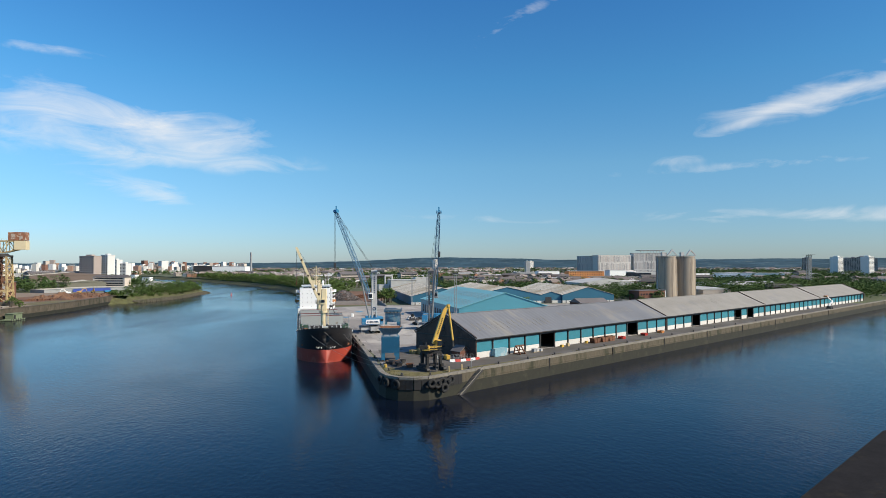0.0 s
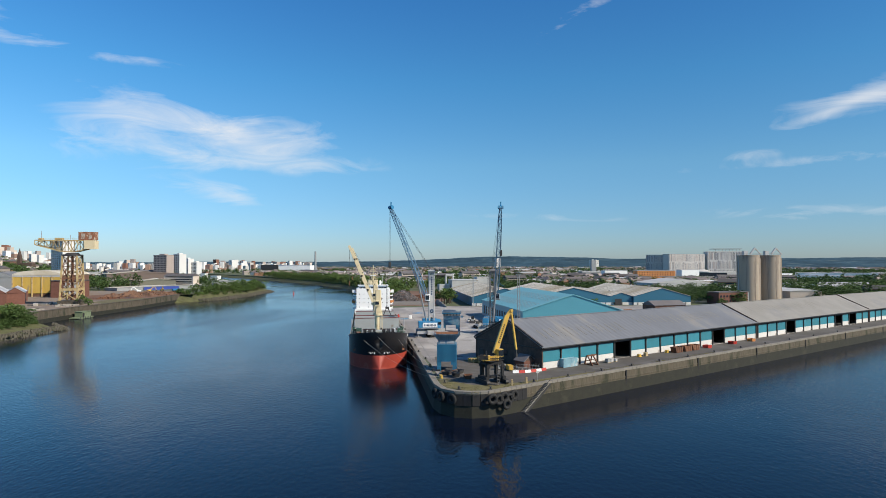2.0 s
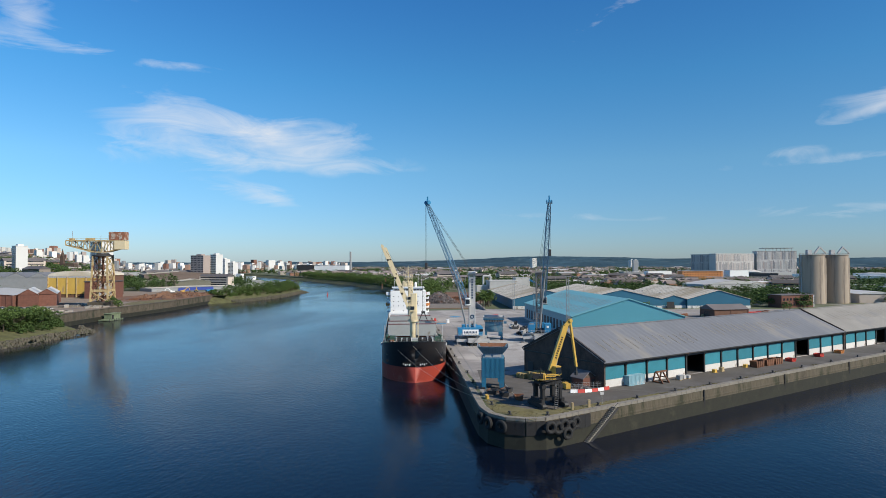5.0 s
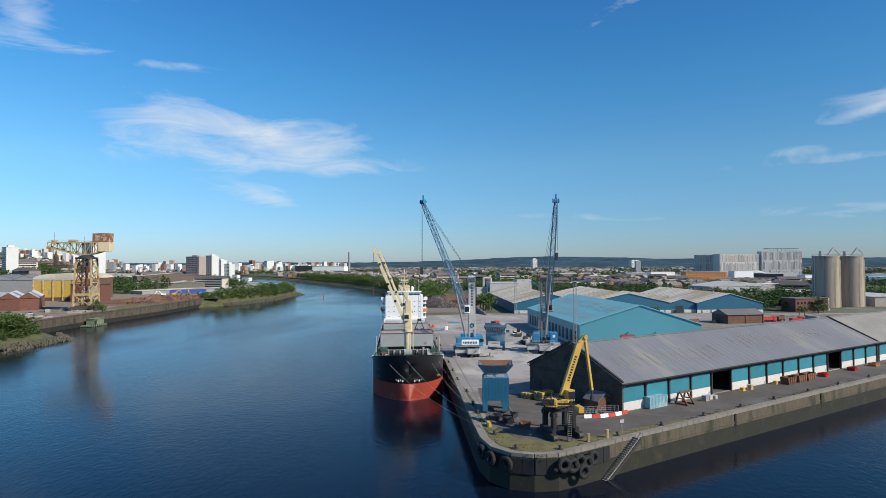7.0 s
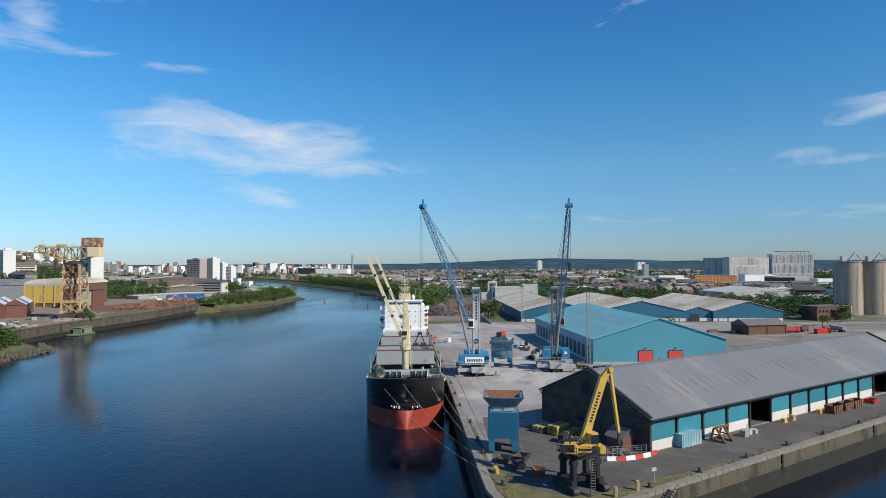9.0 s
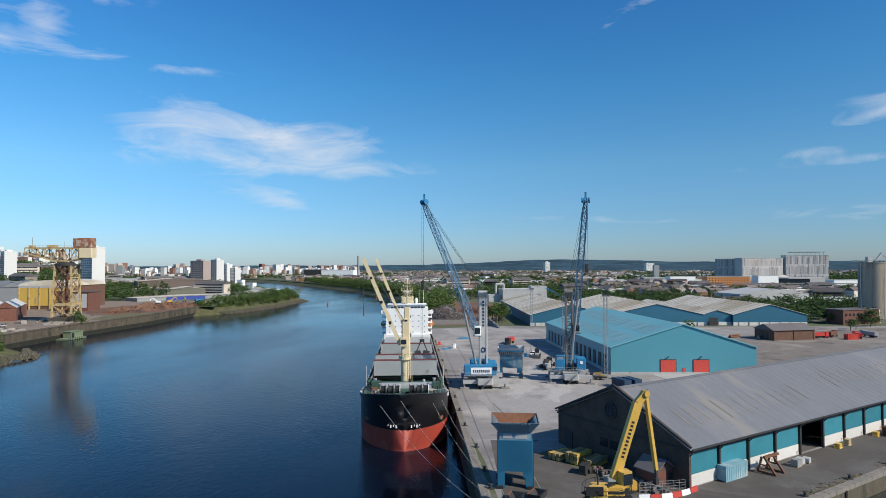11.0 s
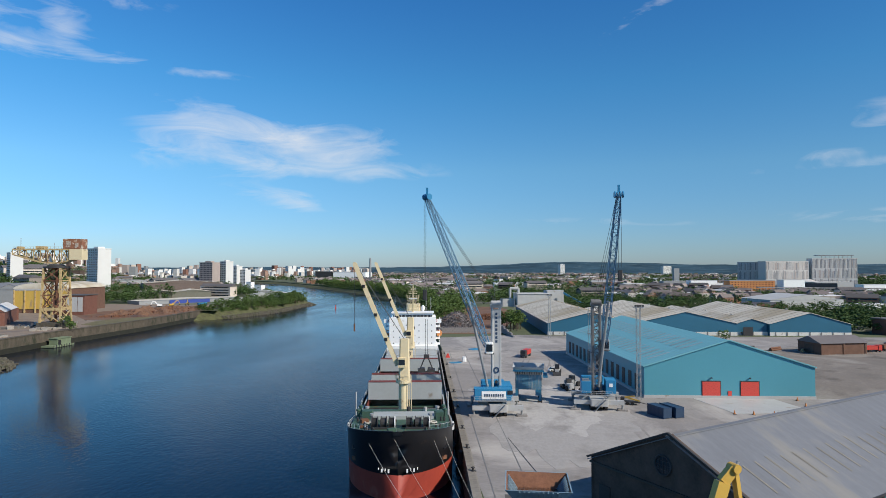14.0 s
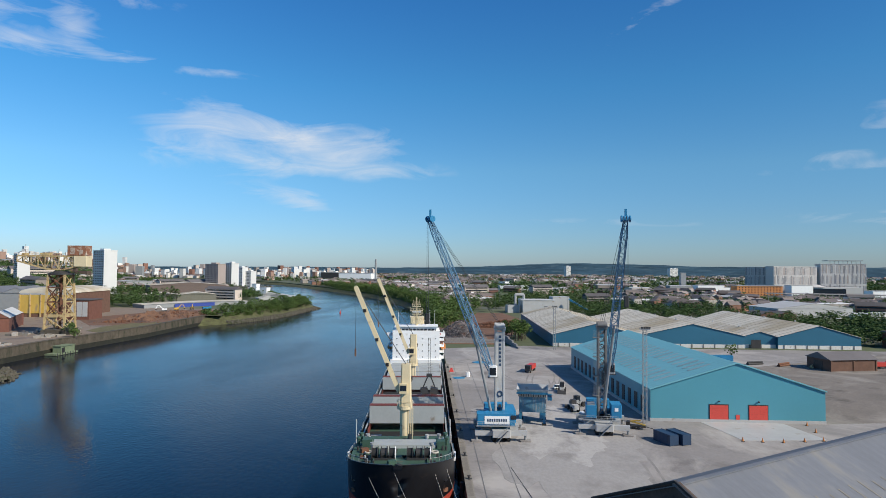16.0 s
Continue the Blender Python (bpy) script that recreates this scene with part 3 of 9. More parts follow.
# left river bank: old walls and sloping stone
def bank(points, low, top, mat, label, name="river_bank", gentle=False, lush=False):
    """A sloping bank of stones from the ground's edge down into the water."""
    pts = polyline(points, 3.0)
    rows = []
    steep = ((-3.0, top + 0.12), (0.0, top - 0.5), (3.0, top * 0.4 - 2.2), (6.0, -4.4), (9.0, -6.2), (13.0, -8.5))
    soft = ((-34.0, top + 0.12), (-20.0, top - 0.3), (-12.0, top - 1.4), (-4.0, -2.4), (1.0, -3.6), (6.0, -5.4), (11.0, -8.5))
    mild = ((-9.0, top + 0.12), (-4.0, top - 0.4), (0.0, top - 1.6), (4.0, -3.0), (8.0, -5.4), (12.0, -8.5))
    for k, (o, z) in enumerate(soft if gentle else mild if lush else steep):
        ln = offset(pts, o * low)
        rows.append([(x + noise.noise((x * 0.2, y * 0.2, k)) * 1.4, y, z + noise.noise((x * 0.3, y * 0.3, 9 + k)) * 0.6 * (k > 0)) for x, y in ln])
    f = Form()
    n = len(pts)
    f.add([p for r in rows for p in r], [(j * n + i, (j + 1) * n + i, (j + 1) * n + i + 1, j * n + i + 1) for j in range(len(rows) - 1) for i in range(n - 1)])
    f.f += [tuple(j * n for j in range(len(rows))), tuple(j * n + n - 1 for j in range(len(rows)))]
    return solid(name, f, mat, label, "river bank", kind="structure")


ROCK = material("bank_rubble", (0.095, 0.085, 0.062), 0.9, scale=0.4, fine=2.5, vary=0.45, stain=(0.05, 0.06, 0.022), stain_amount=0.45, stain_scale=0.3, bump=0.6)
SCRUBSOIL = material("overgrown_bank_soil", (0.085, 0.088, 0.035), 0.95, scale=0.25, fine=2.5, vary=0.45, stain=(0.05, 0.04, 0.025), stain_amount=0.35, stain_scale=0.15, bump=0.6)
OLDWALL = material("old_river_wall_stone", (0.085, 0.07, 0.05), 0.9, scale=0.35, fine=2.5, vary=0.4, stain=(0.03, 0.033, 0.018), stain_amount=0.5, stain_scale=0.2, stretch=(1, 1, 0.5))
bank([(-225, 197), (-217, 206), (-212, 215), (-210, 246)], 0.95, -0.6, ROCK, "stony bank below the yard slope", lush=True)
solid("yard_slope", strip(polyline([(-250, 198), (-243, 216), (-240, 226), (-238, 252)], 4.0), [(-3, -6), (31, -6), (29, -2.4), (12, -0.5), (-3, NB + 0.1)]), DIRT, "dusty slope between the yard and the river bank", "ground", kind="structure")
bank([(-212, 236), (-208, 255), (-204, 298), (-203, 312), (-214, 328), (-228, 336)], 0.95, NB, SCRUBSOIL, "sloping overgrown river bank below bushes", gentle=True)
bank([(-231, 545), (-222, 556), (-212, 568), (-204, 584), (-197, 604), (-190.5, 650), (-190.0, 720), (-187, 762), (-203, 782), (-232, 830), (-310, 1000), (-530, 1350)], 1.1, NB, SCRUBSOIL, "overgrown green shore of the wooded river spit", lush=True)
bank([(-820, 2000), (-480, 1620), (-300, 1310), (-170, 1070), (-100, 900), (-62, 780), (-40, 640), (-22.0, 480)], 1.1, 0.0, SCRUBSOIL, "overgrown green shore of the far bank", lush=True)
rubble = Form()
rnd = random.Random(23)
for line_, n_ in (([(-223, 187), (-212, 194), (-205, 201)], 520), ([(-201, 155), (-221, 182)], 260), ([(-204, 568), (-196, 590), (-189, 612), (-182.5, 650), (-182, 720), (-179, 760), (-188, 778)], 2600), ([(-199, 200), (-204, 222), (-201, 255), (-197, 298), (-195, 314), (-206, 330)], 1300)):
    pl = polyline(line_, 0.6)
    for i in range(n_):
        x, y = pl[rnd.randrange(len(pl))]
        d = abs(rnd.gauss(0, 3.2)) + 0.3
        s = rnd.uniform(0.35, 1.1)
        rubble.box(x + d, y + rnd.uniform(-1, 1), -4.6 - d * 0.3 + (0.2 if n_ > 600 else 0), s * 1.3, s, s * 1.1, rnd.uniform(0, 180), 0.7)
solid("shore_rubble", rubble, ROCK, "tumbled dark stones along the foot of the river wall", "rubble", kind="stuff")
for seg, h in (([(-300, 120), (-224.3, 143.3), (-211.5, 146.4), (-197.5, 151.0), (-199.5, 156.0), (-221.7, 184.2)], -2.6), ([(-228, 190.5), (-206, 198.2), (-207, 202), (-222, 222)], -2.5), ([(-238, 322), (-226, 338), (-226, 382), (-223, 405), (-217, 470), (-218.5, 560), (-218.5, 582)], 1.0)):
    ln = polyline(seg, 10)
    w = thing("old_quay_wall", Matrix(), "old stained stone river wall", "quay wall", kind="structure")
    part("upper_wall", strip(ln, [(-2.4, h), (-2.4, -3.6), (0.4, -3.6), (0.3, h)]), OLDWALL, w)
    part("tidal_foot", strip(ln, [(-1.2, -3.6), (-1.2, -11), (1.4, -11), (0.8, -3.6)]), WEED, w)
    part("coping", strip(ln, [(-2.4, h), (0.5, h), (0.5, h + 0.4), (-2.4, h + 0.4)]), OLDWALL, w)
    if h < 0.9:
        for zz, dd in ((h - 0.3, 0.75), (h - 1.1, 1.05), (h - 2.0, 0.9)):
            part("waling", strip(ln, [(0.2, zz), (0.2, zz - 0.45), (dd, zz - 0.45), (dd, zz)]), WALLSTONE, w)
        pile = mesh_of("timber_pile", Form().box(0, 0, -9, 0.32, 0.4, (5.6 if h < -2.55 else 6.2)), BLACK)
        for x, y in offset(polyline(seg, 1.7), 0.75):
            piece("timber_pile", pile, w, x, y, rnd.uniform(-0.9, 0.3), rnd.uniform(-8, 8))

MUD = material("wet_river_mud", (0.075, 0.066, 0.052), 0.45, scale=0.12, fine=1.5, vary=0.35, stain=(0.035, 0.036, 0.02), stain_amount=0.5, stain_scale=0.2, stretch=(1, 0.5, 1))
solid("mud_shore", strip(polyline([(-300, 120), (-224.3, 143.3), (-211.5, 146.4), (-198, 150.5)], 6.0), [(-0.5, -9.0), (36, -9.0), (31, -6.5), (21, -6.05), (8, -5.3), (-0.5, -4.3)]), MUD, "wet brown mud shelving into the river", "mud", kind="structure")
solid("low_terrace", Form().prism([(-300, 118), (-224.3, 143.5), (-211.5, 146.6), (-198.5, 151.6), (-200.5, 156.0), (-222.5, 184.4), (-228.6, 191.1), (-207.0, 198.8), (-208.0, 202.0), (-223.0, 222.5), (-248, 236), (-262, 205), (-275, 165)], -12, -2.24), DIRT,
      "low dusty terrace behind the broken river wall", "ground", kind="structure")
solid("terrace_slope", strip(polyline([(-300, 118), (-264, 150), (-252, 186), (-247, 205), (-240, 226)], 4.0), [(-3, -4.0), (13, -4.0), (12, -2.2), (4, -0.8), (-3, NB + 0.08)]), DIRT, "dusty slope from the yard to the low terrace", "ground", kind="structure")

# pale cargo dust spread over the concrete round the hopper and the cranes
for nm_, colour_, cx_, cy_, ra_, rb_, z_, seed_ in (("dust_spread", (0.335, 0.318, 0.30), 25.5, 232, 19, 52, 0.052, 1), ("dust_core", (0.42, 0.40, 0.375), 25, 230, 12, 27, 0.058, 2)):
    rim = []
    for a in np.linspace(0, 2 * math.pi, 90, endpoint=False):
        k = 1 + 0.30 * noise.noise((2.2 * math.cos(a), 2.2 * math.sin(a), seed_)) + 0.16 * noise.noise((9 * math.cos(a), 9 * math.sin(a), seed_ + 5))
        rim.append((cx_ + ra_ * k * math.cos(a), cy_ + rb_ * k * math.sin(a)))
    solid(nm_, Form().prism(rim, 0.01, z_), material(nm_, colour_, 0.95, scale=0.09, fine=1.4, vary=0.22, stain=(0.25, 0.235, 0.22), stain_amount=0.6, stain_scale=0.09, stretch=(1, 0.6, 1)), "pale cargo dust lying over the concrete yard", "dust", kind="structure")

# worn wheel tracks across the yard
TRACK = material("wheel_worn_concrete", (0.245, 0.228, 0.215), 0.9, scale=0.08, fine=1.1, vary=0.3, stain=(0.285, 0.26, 0.235), stain_amount=0.55, stain_scale=0.12)
rnd = random.Random(77)
tracks = Form()
for k in range(7):
    x, y, a = rnd.uniform(14, 40), rnd.uniform(150, 330), rnd.uniform(1.2, 1.9)
    bend = rnd.uniform(-0.02, 0.02)
    left, right = [], []
    for i in range(26):
        w = rnd.uniform(0.22, 0.34)
        left.append((x - math.sin(a) * w, y + math.cos(a) * w))
        right.append((x + math.sin(a) * w, y - math.cos(a) * w))
        x, y, a = x + math.cos(a) * 2, y + math.sin(a) * 2, a + bend
    for side in (0, 2.1):
        pts = [(p, q) for p, q in zip(left, right) if 12 < p[0] < 56 and 140 < p[1] < 380 and not (p[0] > 32 and p[1] < 172)]
        for (p, q), (p2, q2) in zip(pts, pts[1:]):
            if math.dist(p, p2) < 3:
                tracks.add([(p[0] + side, p[1], 0.026 + 0.003 * k + 0.0007 * side), (q[0] + side, q[1], 0.026 + 0.003 * k + 0.0007 * side), (q2[0] + side, q2[1], 0.026 + 0.003 * k + 0.0007 * side), (p2[0] + side, p2[1], 0.026 + 0.003 * k + 0.0007 * side)], [(0, 1, 2, 3)])
solid("wheel_tracks", tracks, TRACK, "curved darker wheel tracks worn across the concrete yard", "tracks", kind="stuff")


# ---- dock sheds ----
SHED_TURN = 33.0
EAVE, RIDGE, DEPTH, BAY = 6.5, 13.4, 29.6, 8.25


def corrugated(x0, x1, y0, z0, y1, z1, pitch=1.1, amp=0.045, thick=0.12):
    """A sheet roof slope of shallow ribs running from eave to ridge."""
    f = Form()
    n = round((x1 - x0) / pitch)
    vs = []
    for i in range(n + 1):
        x = x0 + (x1 - x0) * i / n
        d = amp if i % 2 else 0
        vs += [(x, y0, z0 + d), (x, y1, z1 + d), (x, y0, z0 - thick), (x, y1, z1 - thick)]
    fs = []
    for i in range(n):
        a, b = 4 * i, 4 * i + 4
        fs += [(a, b, b + 1, a + 1), (a + 2, a + 3, b + 3, b + 2), (a, a + 2, b + 2, b), (a + 1, b + 1, b + 3, a + 3)]
    fs += [(0, 1, 3, 2), (4 * n, 4 * n + 2, 4 * n + 3, 4 * n + 1)]
    return f.add(vs, fs)


def gable(x, y0, y1, z, zr, t=0.5):
    ym = (y0 + y1) / 2
    ring = [(y0, 0), (y1, 0), (y1, z), (ym, zr), (y0, z)]
    return Form().add([(x + dx, y, h) for dx in (0, t) for y, h in ring], [(0, 4, 3, 2, 1), (5, 6, 7, 8, 9)] + [(i, (i + 1) % 5, 5 + (i + 1) % 5, 5 + i) for i in range(5)])


panel = mesh_of("door_panel", Form().box(0, 0, 2.05, 7.4, 0.16, 3.35), TEAL)
dado = mesh_of("lower_panel", Form().box(0, 0, 0.0, 7.4, 0.22, 2.0), OFFWHITE)
post = mesh_of("post", Form().box(0, 0, 0, 0.42, 0.5, 5.6), DARKSTEEL)
bracket = mesh_of("bracket", Form().beam((0, -0.1, 4.9), (0, -0.9, 5.75), 0.14), DARKSTEEL)
ROOFSTREAK = material("lichened_roof_sheet", (0.205, 0.19, 0.16), 0.85, scale=0.3, fine=3, vary=0.2, piece=0.12)
seam = mesh_of("roof_patch", Form().box(0, 0, 0.012, 1.02, 5.2, 0.02), ROOFSTREAK)


def transit_shed(start, bays, openings, roof, label, gables, patches=()):
    """One block of the long dock shed; its front faces the dock."""
    L = bays * BAY
    x, y = 38.7 + start * math.cos(radians(SHED_TURN)), 138.2 + start * math.sin(radians(SHED_TURN))
    shed = thing("transit_shed", pose(x, y, 0, 0, 0, SHED_TURN), label, "shed", "dock sheds")
    part("back_wall", Form().box(L / 2, DEPTH - 0.25, 0, L, 0.5, EAVE), BRICKDARK, shed)
    front_roof = part("front_roof", corrugated(-0.35, L - 0.3, -0.9, EAVE - 0.1, DEPTH / 2, RIDGE), roof, shed, "grey corrugated sheet roof slope")
    part("back_roof", corrugated(-0.35, L - 0.3, DEPTH + 0.7, EAVE - 0.1, DEPTH / 2, RIDGE), roof, shed)
    part("ridge_cap", Form().beam((-0.35, DEPTH / 2, RIDGE + 0.05), (L, DEPTH / 2, RIDGE + 0.05), 0.8, 0.2), roof, shed)
    part("gutter", Form().box(L / 2, -1.0, EAVE - 0.35, L, 0.28, 0.26), DARKSTEEL, shed, "dark eaves gutter")
    part("eaves_girder", Form().box(L / 2, 0.15, 5.35, L, 0.4, 0.75), DARKSTEEL, shed, "dark riveted eaves girder")
    part("plinth", Form().box(L / 2, 0.18, -0.02, L, 0.5, 0.16), CONCRETE, shed)
    for i in range(bays + 1):
        piece("post", post, shed, min(max(i * BAY, 0.25), L - 0.25), -0.05, 0)
        piece("bracket", bracket, shed, min(max(i * BAY, 0.25), L - 0.25), 0, 0)
    for i in range(bays):
        if i in openings:
            continue
        cx = (i + 0.5) * BAY
        piece("door_panel", panel, shed, cx, 0.12, 0)
        piece("lower_panel", dado, shed, cx, 0.10, 0)
    part("floor", Form().box(L / 2, DEPTH / 2, 0.0, L - 1, DEPTH - 1, 0.05), ASPHALT, shed)
    for k, (gx, gz) in enumerate(gables):
        part("gable_wall", gable(gx if gx == 0 else L - 0.5, -0.4, DEPTH + 0.1, EAVE + gz, RIDGE + gz), BRICKDARK, shed, "dark brown brick gable")
    slope = math.degrees(math.atan2(RIDGE - EAVE + 0.1, DEPTH / 2 + 0.9))
    for px, t, w in patches:
        o = piece("roof_patch", seam, front_roof, px, -0.9 + (DEPTH / 2 + 0.9) * t, EAVE - 0.1 + (RIDGE - EAVE + 0.1) * t + 0.04)
        o.matrix_basis = Matrix.LocRotScale(o.location, Euler((radians(slope), 0, 0)), (w, 1, 1))
    return shed


prng = random.Random(11)
marks = [(6 + 2.9 * i, 0.42 + prng.uniform(-0.03, 0.03), 0.35) for i in range(14)] + [(56 + 2.9 * i, 0.55 + prng.uniform(-0.06, 0.06), 0.4) for i in range(18)]
s1 = transit_shed(0, 15, (4, 11), ROOFGREY, "long dark brick dock shed with grey roof and teal doors", [(0, 0.45), (1, 0.5)], marks)
s2 = transit_shed(124.6, 14, (3, 9, 11), ROOFGREY2, "dock shed with weathered grey roof and teal and white doors", [(1, 0.5)], [(8 + 3.1 * i, 0.6 + prng.uniform(-0.1, 0.1), 0.4) for i in range(22)])
s3 = transit_shed(241.0, 12, (), ROOFGREY2, "dock shed with pale grey roof and small teal doors", [(1, 0.5)])
s4 = transit_shed(341.0, 13, (), ROOFGREY2, "far dock shed with pale roof beside the quay", [(1, 0.5)])
# round window, doors and string course on the dark gable
win = part("round_window", Form().torus(-0.12, DEPTH / 2 + 1.0, 9.3, 1.35, 0.16, (1, 0, 0), 24, 6), DARKSTEEL, s1, "round window with a dark stone surround")
part("pane", Form().tube((-0.02, DEPTH / 2 + 1.0, 9.3), (-0.08, DEPTH / 2 + 1.0, 9.3), 1.3, n=24), GLASS, win)
bars = Form()
for k in (-0.6, 0, 0.6):
    bars.beam((-0.1, DEPTH / 2 + 1.0 + k, 8.1), (-0.1, DEPTH / 2 + 1.0 + k, 10.5), 0.08)
    bars.beam((-0.1, DEPTH / 2 - 0.2, 9.3 + k), (-0.1, DEPTH / 2 + 2.2, 9.3 + k), 0.08)
part("glazing_bar", bars, DARKSTEEL, win)
part("string_course", Form().box(-0.1, DEPTH / 2, 6.0, 0.22, DEPTH + 0.6, 0.3), DARKSTEEL, s1, "projecting brick string course")
for yy in (15.2, 17.6):
    part("gable_window", Form().box(-0.05, yy, 2.4, 0.16, 1.7, 1.5), GLASS, s1, "small dark window")
part("gable_door", Form().box(-0.05, 26.8, 0.0, 0.16, 2.2, 3.2), DARKSTEEL, s1, "dark side door")
part("verge", Form().beam((-0.25, -1.0, EAVE + 0.25), (-0.25, DEPTH / 2, RIDGE + 0.55), 0.35, 0.3).beam((-0.25, DEPTH + 0.7, EAVE + 0.25), (-0.25, DEPTH / 2, RIDGE + 0.55), 0.35, 0.3), DARKSTEEL, s1)

# small brick lean-to at the gable foot
hut = thing("brick_hut", pose(36.4, 140.2, 0, 0, 0, SHED_TURN), "small brick hut with a dark pitched roof against the shed gable", "hut")
part("wall", Form().box(-1.0, 1.8, 0, 4.4, 4.0, 2.5), BRICKRED, hut)
part("gable_wall", Form().add([(-3.2, -0.2, 2.5), (1.2, -0.2, 2.5), (-1.0, -0.2, 4.0), (-3.2, 3.8, 2.5), (1.2, 3.8, 2.5), (-1.0, 3.8, 4.0)], [(0, 1, 2), (3, 5, 4), (0, 2, 5, 3), (1, 4, 5, 2), (0, 3, 4, 1)]), BRICKDARK, hut)
part("roof", Form().add([(-3.5, -0.5, 2.45), (-1, -0.5, 4.2), (1.5, -0.5, 2.45), (-3.5, 4.1, 2.45), (-1, 4.1, 4.2), (1.5, 4.1, 2.45), (-3.5, -0.5, 2.3), (-1, -0.5, 4.05), (1.5, -0.5, 2.3), (-3.5, 4.1, 2.3), (-1, 4.1, 4.05), (1.5, 4.1, 2.3)],
                        [(0, 1, 4, 3), (1, 2, 5, 4), (6, 9, 10, 7), (7, 10, 11, 8), (0, 6, 7, 1), (1, 7, 8, 2), (3, 4, 10, 9), (4, 5, 11, 10), (0, 3, 9, 6), (2, 8, 11, 5)]), SLATE, hut)
part("door", Form().box(0.2, -0.25, 0, 1.0, 0.1, 2.0), DARKSTEEL, hut)


# ---- turquoise warehouse ----
wh = thing("warehouse", pose(52.6, 240.2, 0, 0, 0, 0), "turquoise metal-clad warehouse with two red roller doors", "warehouse")
BW, BL, BE, BR, LEAN = 47.0, 88.0, 8.8, 16.2, -0.09


def wx(x, y):
    return x + LEAN * y


gfront = Form()
shape = [(0, 0.8), (BW, 0.8), (BW, BE), (BW / 2, BR), (0, BE)]
gfront.add([(x, y, z) for y in (0.0, 0.3) for x, z in shape], [(0, 1, 2, 3, 4), (9, 8, 7, 6, 5)] + [(i, 5 + i, 5 + (i + 1) % 5, (i + 1) % 5) for i in range(5)])
part("front_wall", gfront, CLADBLUE, wh, "smooth turquoise cladding")
part("back_wall", Form().add([(wx(x, BL) , BL - y, z) for y in (0.0, 0.3) for x, z in shape], [(4, 3, 2, 1, 0), (5, 6, 7, 8, 9)] + [(i, (i + 1) % 5, 5 + (i + 1) % 5, 5 + i) for i in range(5)]), CLADBLUE, wh)
for sx in (0.15, BW - 0.15):
    part("side_wall", Form().beam((sx, 0.3, BE / 2 + 0.4), (wx(sx, BL - 0.3), BL - 0.3, BE / 2 + 0.4), 0.3, BE - 0.8), CLADBLUE, wh)
part("plinth", Form().box(BW / 2, -0.05, 0, BW + 0.3, 0.3, 0.8).beam((0, 0, 0.4), (wx(0, BL), BL, 0.4), 0.4, 0.8).beam((BW, 0, 0.4), (wx(BW, BL), BL, 0.4), 0.4, 0.8), LIGHTGREY, wh, "pale concrete plinth")
for side, (xa, xb) in (("left", (-0.35, BW / 2)), ("right", (BW + 0.35, BW / 2))):
    f = Form()
    za, zb = BE + 0.05, BR + 0.1
    n = 80
    vs = []
    for i in range(n + 1):
        y = -0.4 + (BL + 0.8) * i / n
        d = 0.06 * (i % 2)
        vs += [(wx(xa, y), y, za + d), (wx(xb, y), y, zb + d), (wx(xa, y), y, za - 0.15), (wx(xb, y), y, zb - 0.15)]
    fs = []
    for i in range(n):
        a, b = 4 * i, 4 * i + 4
        fs += [(a, a + 1, b + 1, b), (a + 2, b + 2, b + 3, a + 3), (a, b, b + 2, a + 2)]
    fs += [(0, 2, 3, 1), (4 * n, 4 * n + 1, 4 * n + 3, 4 * n + 2)]
    rf = part("roof", f.add(vs, fs), ROOFBLUE, wh, "pale turquoise ribbed sheet roof")
    slope = math.degrees(math.atan2(zb - za, xb - xa))
    strip_mesh = mesh_of("rooflight", Form().box(0, 0, 0, 6.5, 1.1, 0.05), SKYLIGHT)
    for t in (0.28, 0.68):
        for k in range(22):
            y = 6 + k * 3.6
            o = piece("rooflight", strip_mesh, rf)
            o.matrix_basis = Matrix.LocRotScale((wx(xa, y) + (xb - xa) * t, y, za + (zb - za) * t + 0.07), Euler((0, -math.atan2(zb - za, xb - xa), 0)), (1, 1, 1))
part("verge_trim", Form().beam((-0.3, -0.25, BE), (BW / 2, -0.25, BR + 0.1), 0.25, 0.35).beam((BW + 0.3, -0.25, BE), (BW / 2, -0.25, BR + 0.1), 0.25, 0.35), ROOFBLUE, wh)
slat = mesh_of("door_slat", Form().box(0, 0, 0, 4.9, 0.08, 0.44), REDDOOR)
for dx in (16.0, 26.6):
    d = part("roller_door", Form().box(dx + 2.5, -0.05, 0.02, 5.3, 0.16, 4.9), DARKSTEEL, wh, "red roller door in a dark frame")
    for k in range(10):
        piece("door_slat", slat, d, dx + 2.5, -0.15, 0.08 + 0.46 * k)
    part("door_lamp", Form().box(dx + 2.5, -0.35, 5.6, 0.35, 0.5, 0.3), DARKSTEEL, wh)
part("side_door", Form().box(23.6, -0.08, 0.02, 1.0, 0.14, 2.1), REDDOOR, wh, "small red personnel door")
wpane = mesh_of("side_panel", Form().box(0, 0, 1.2, 0.16, 2.4, 4.6), DARKSTEEL)
for k in range(15):
    y = 6 + k * 5.4
    piece("side_bay", wpane, wh, wx(-0.06, y), y, 0, math.degrees(-LEAN))
solid("concrete_ramp", Form().prism([(66.5, 240), (66.0, 239.5), (70, 222), (91, 224), (88, 239.6), (86, 240)], -0.01, 0.07), LIGHTGREY, "new pale concrete apron in front of the red doors", "pavement", kind="structure")

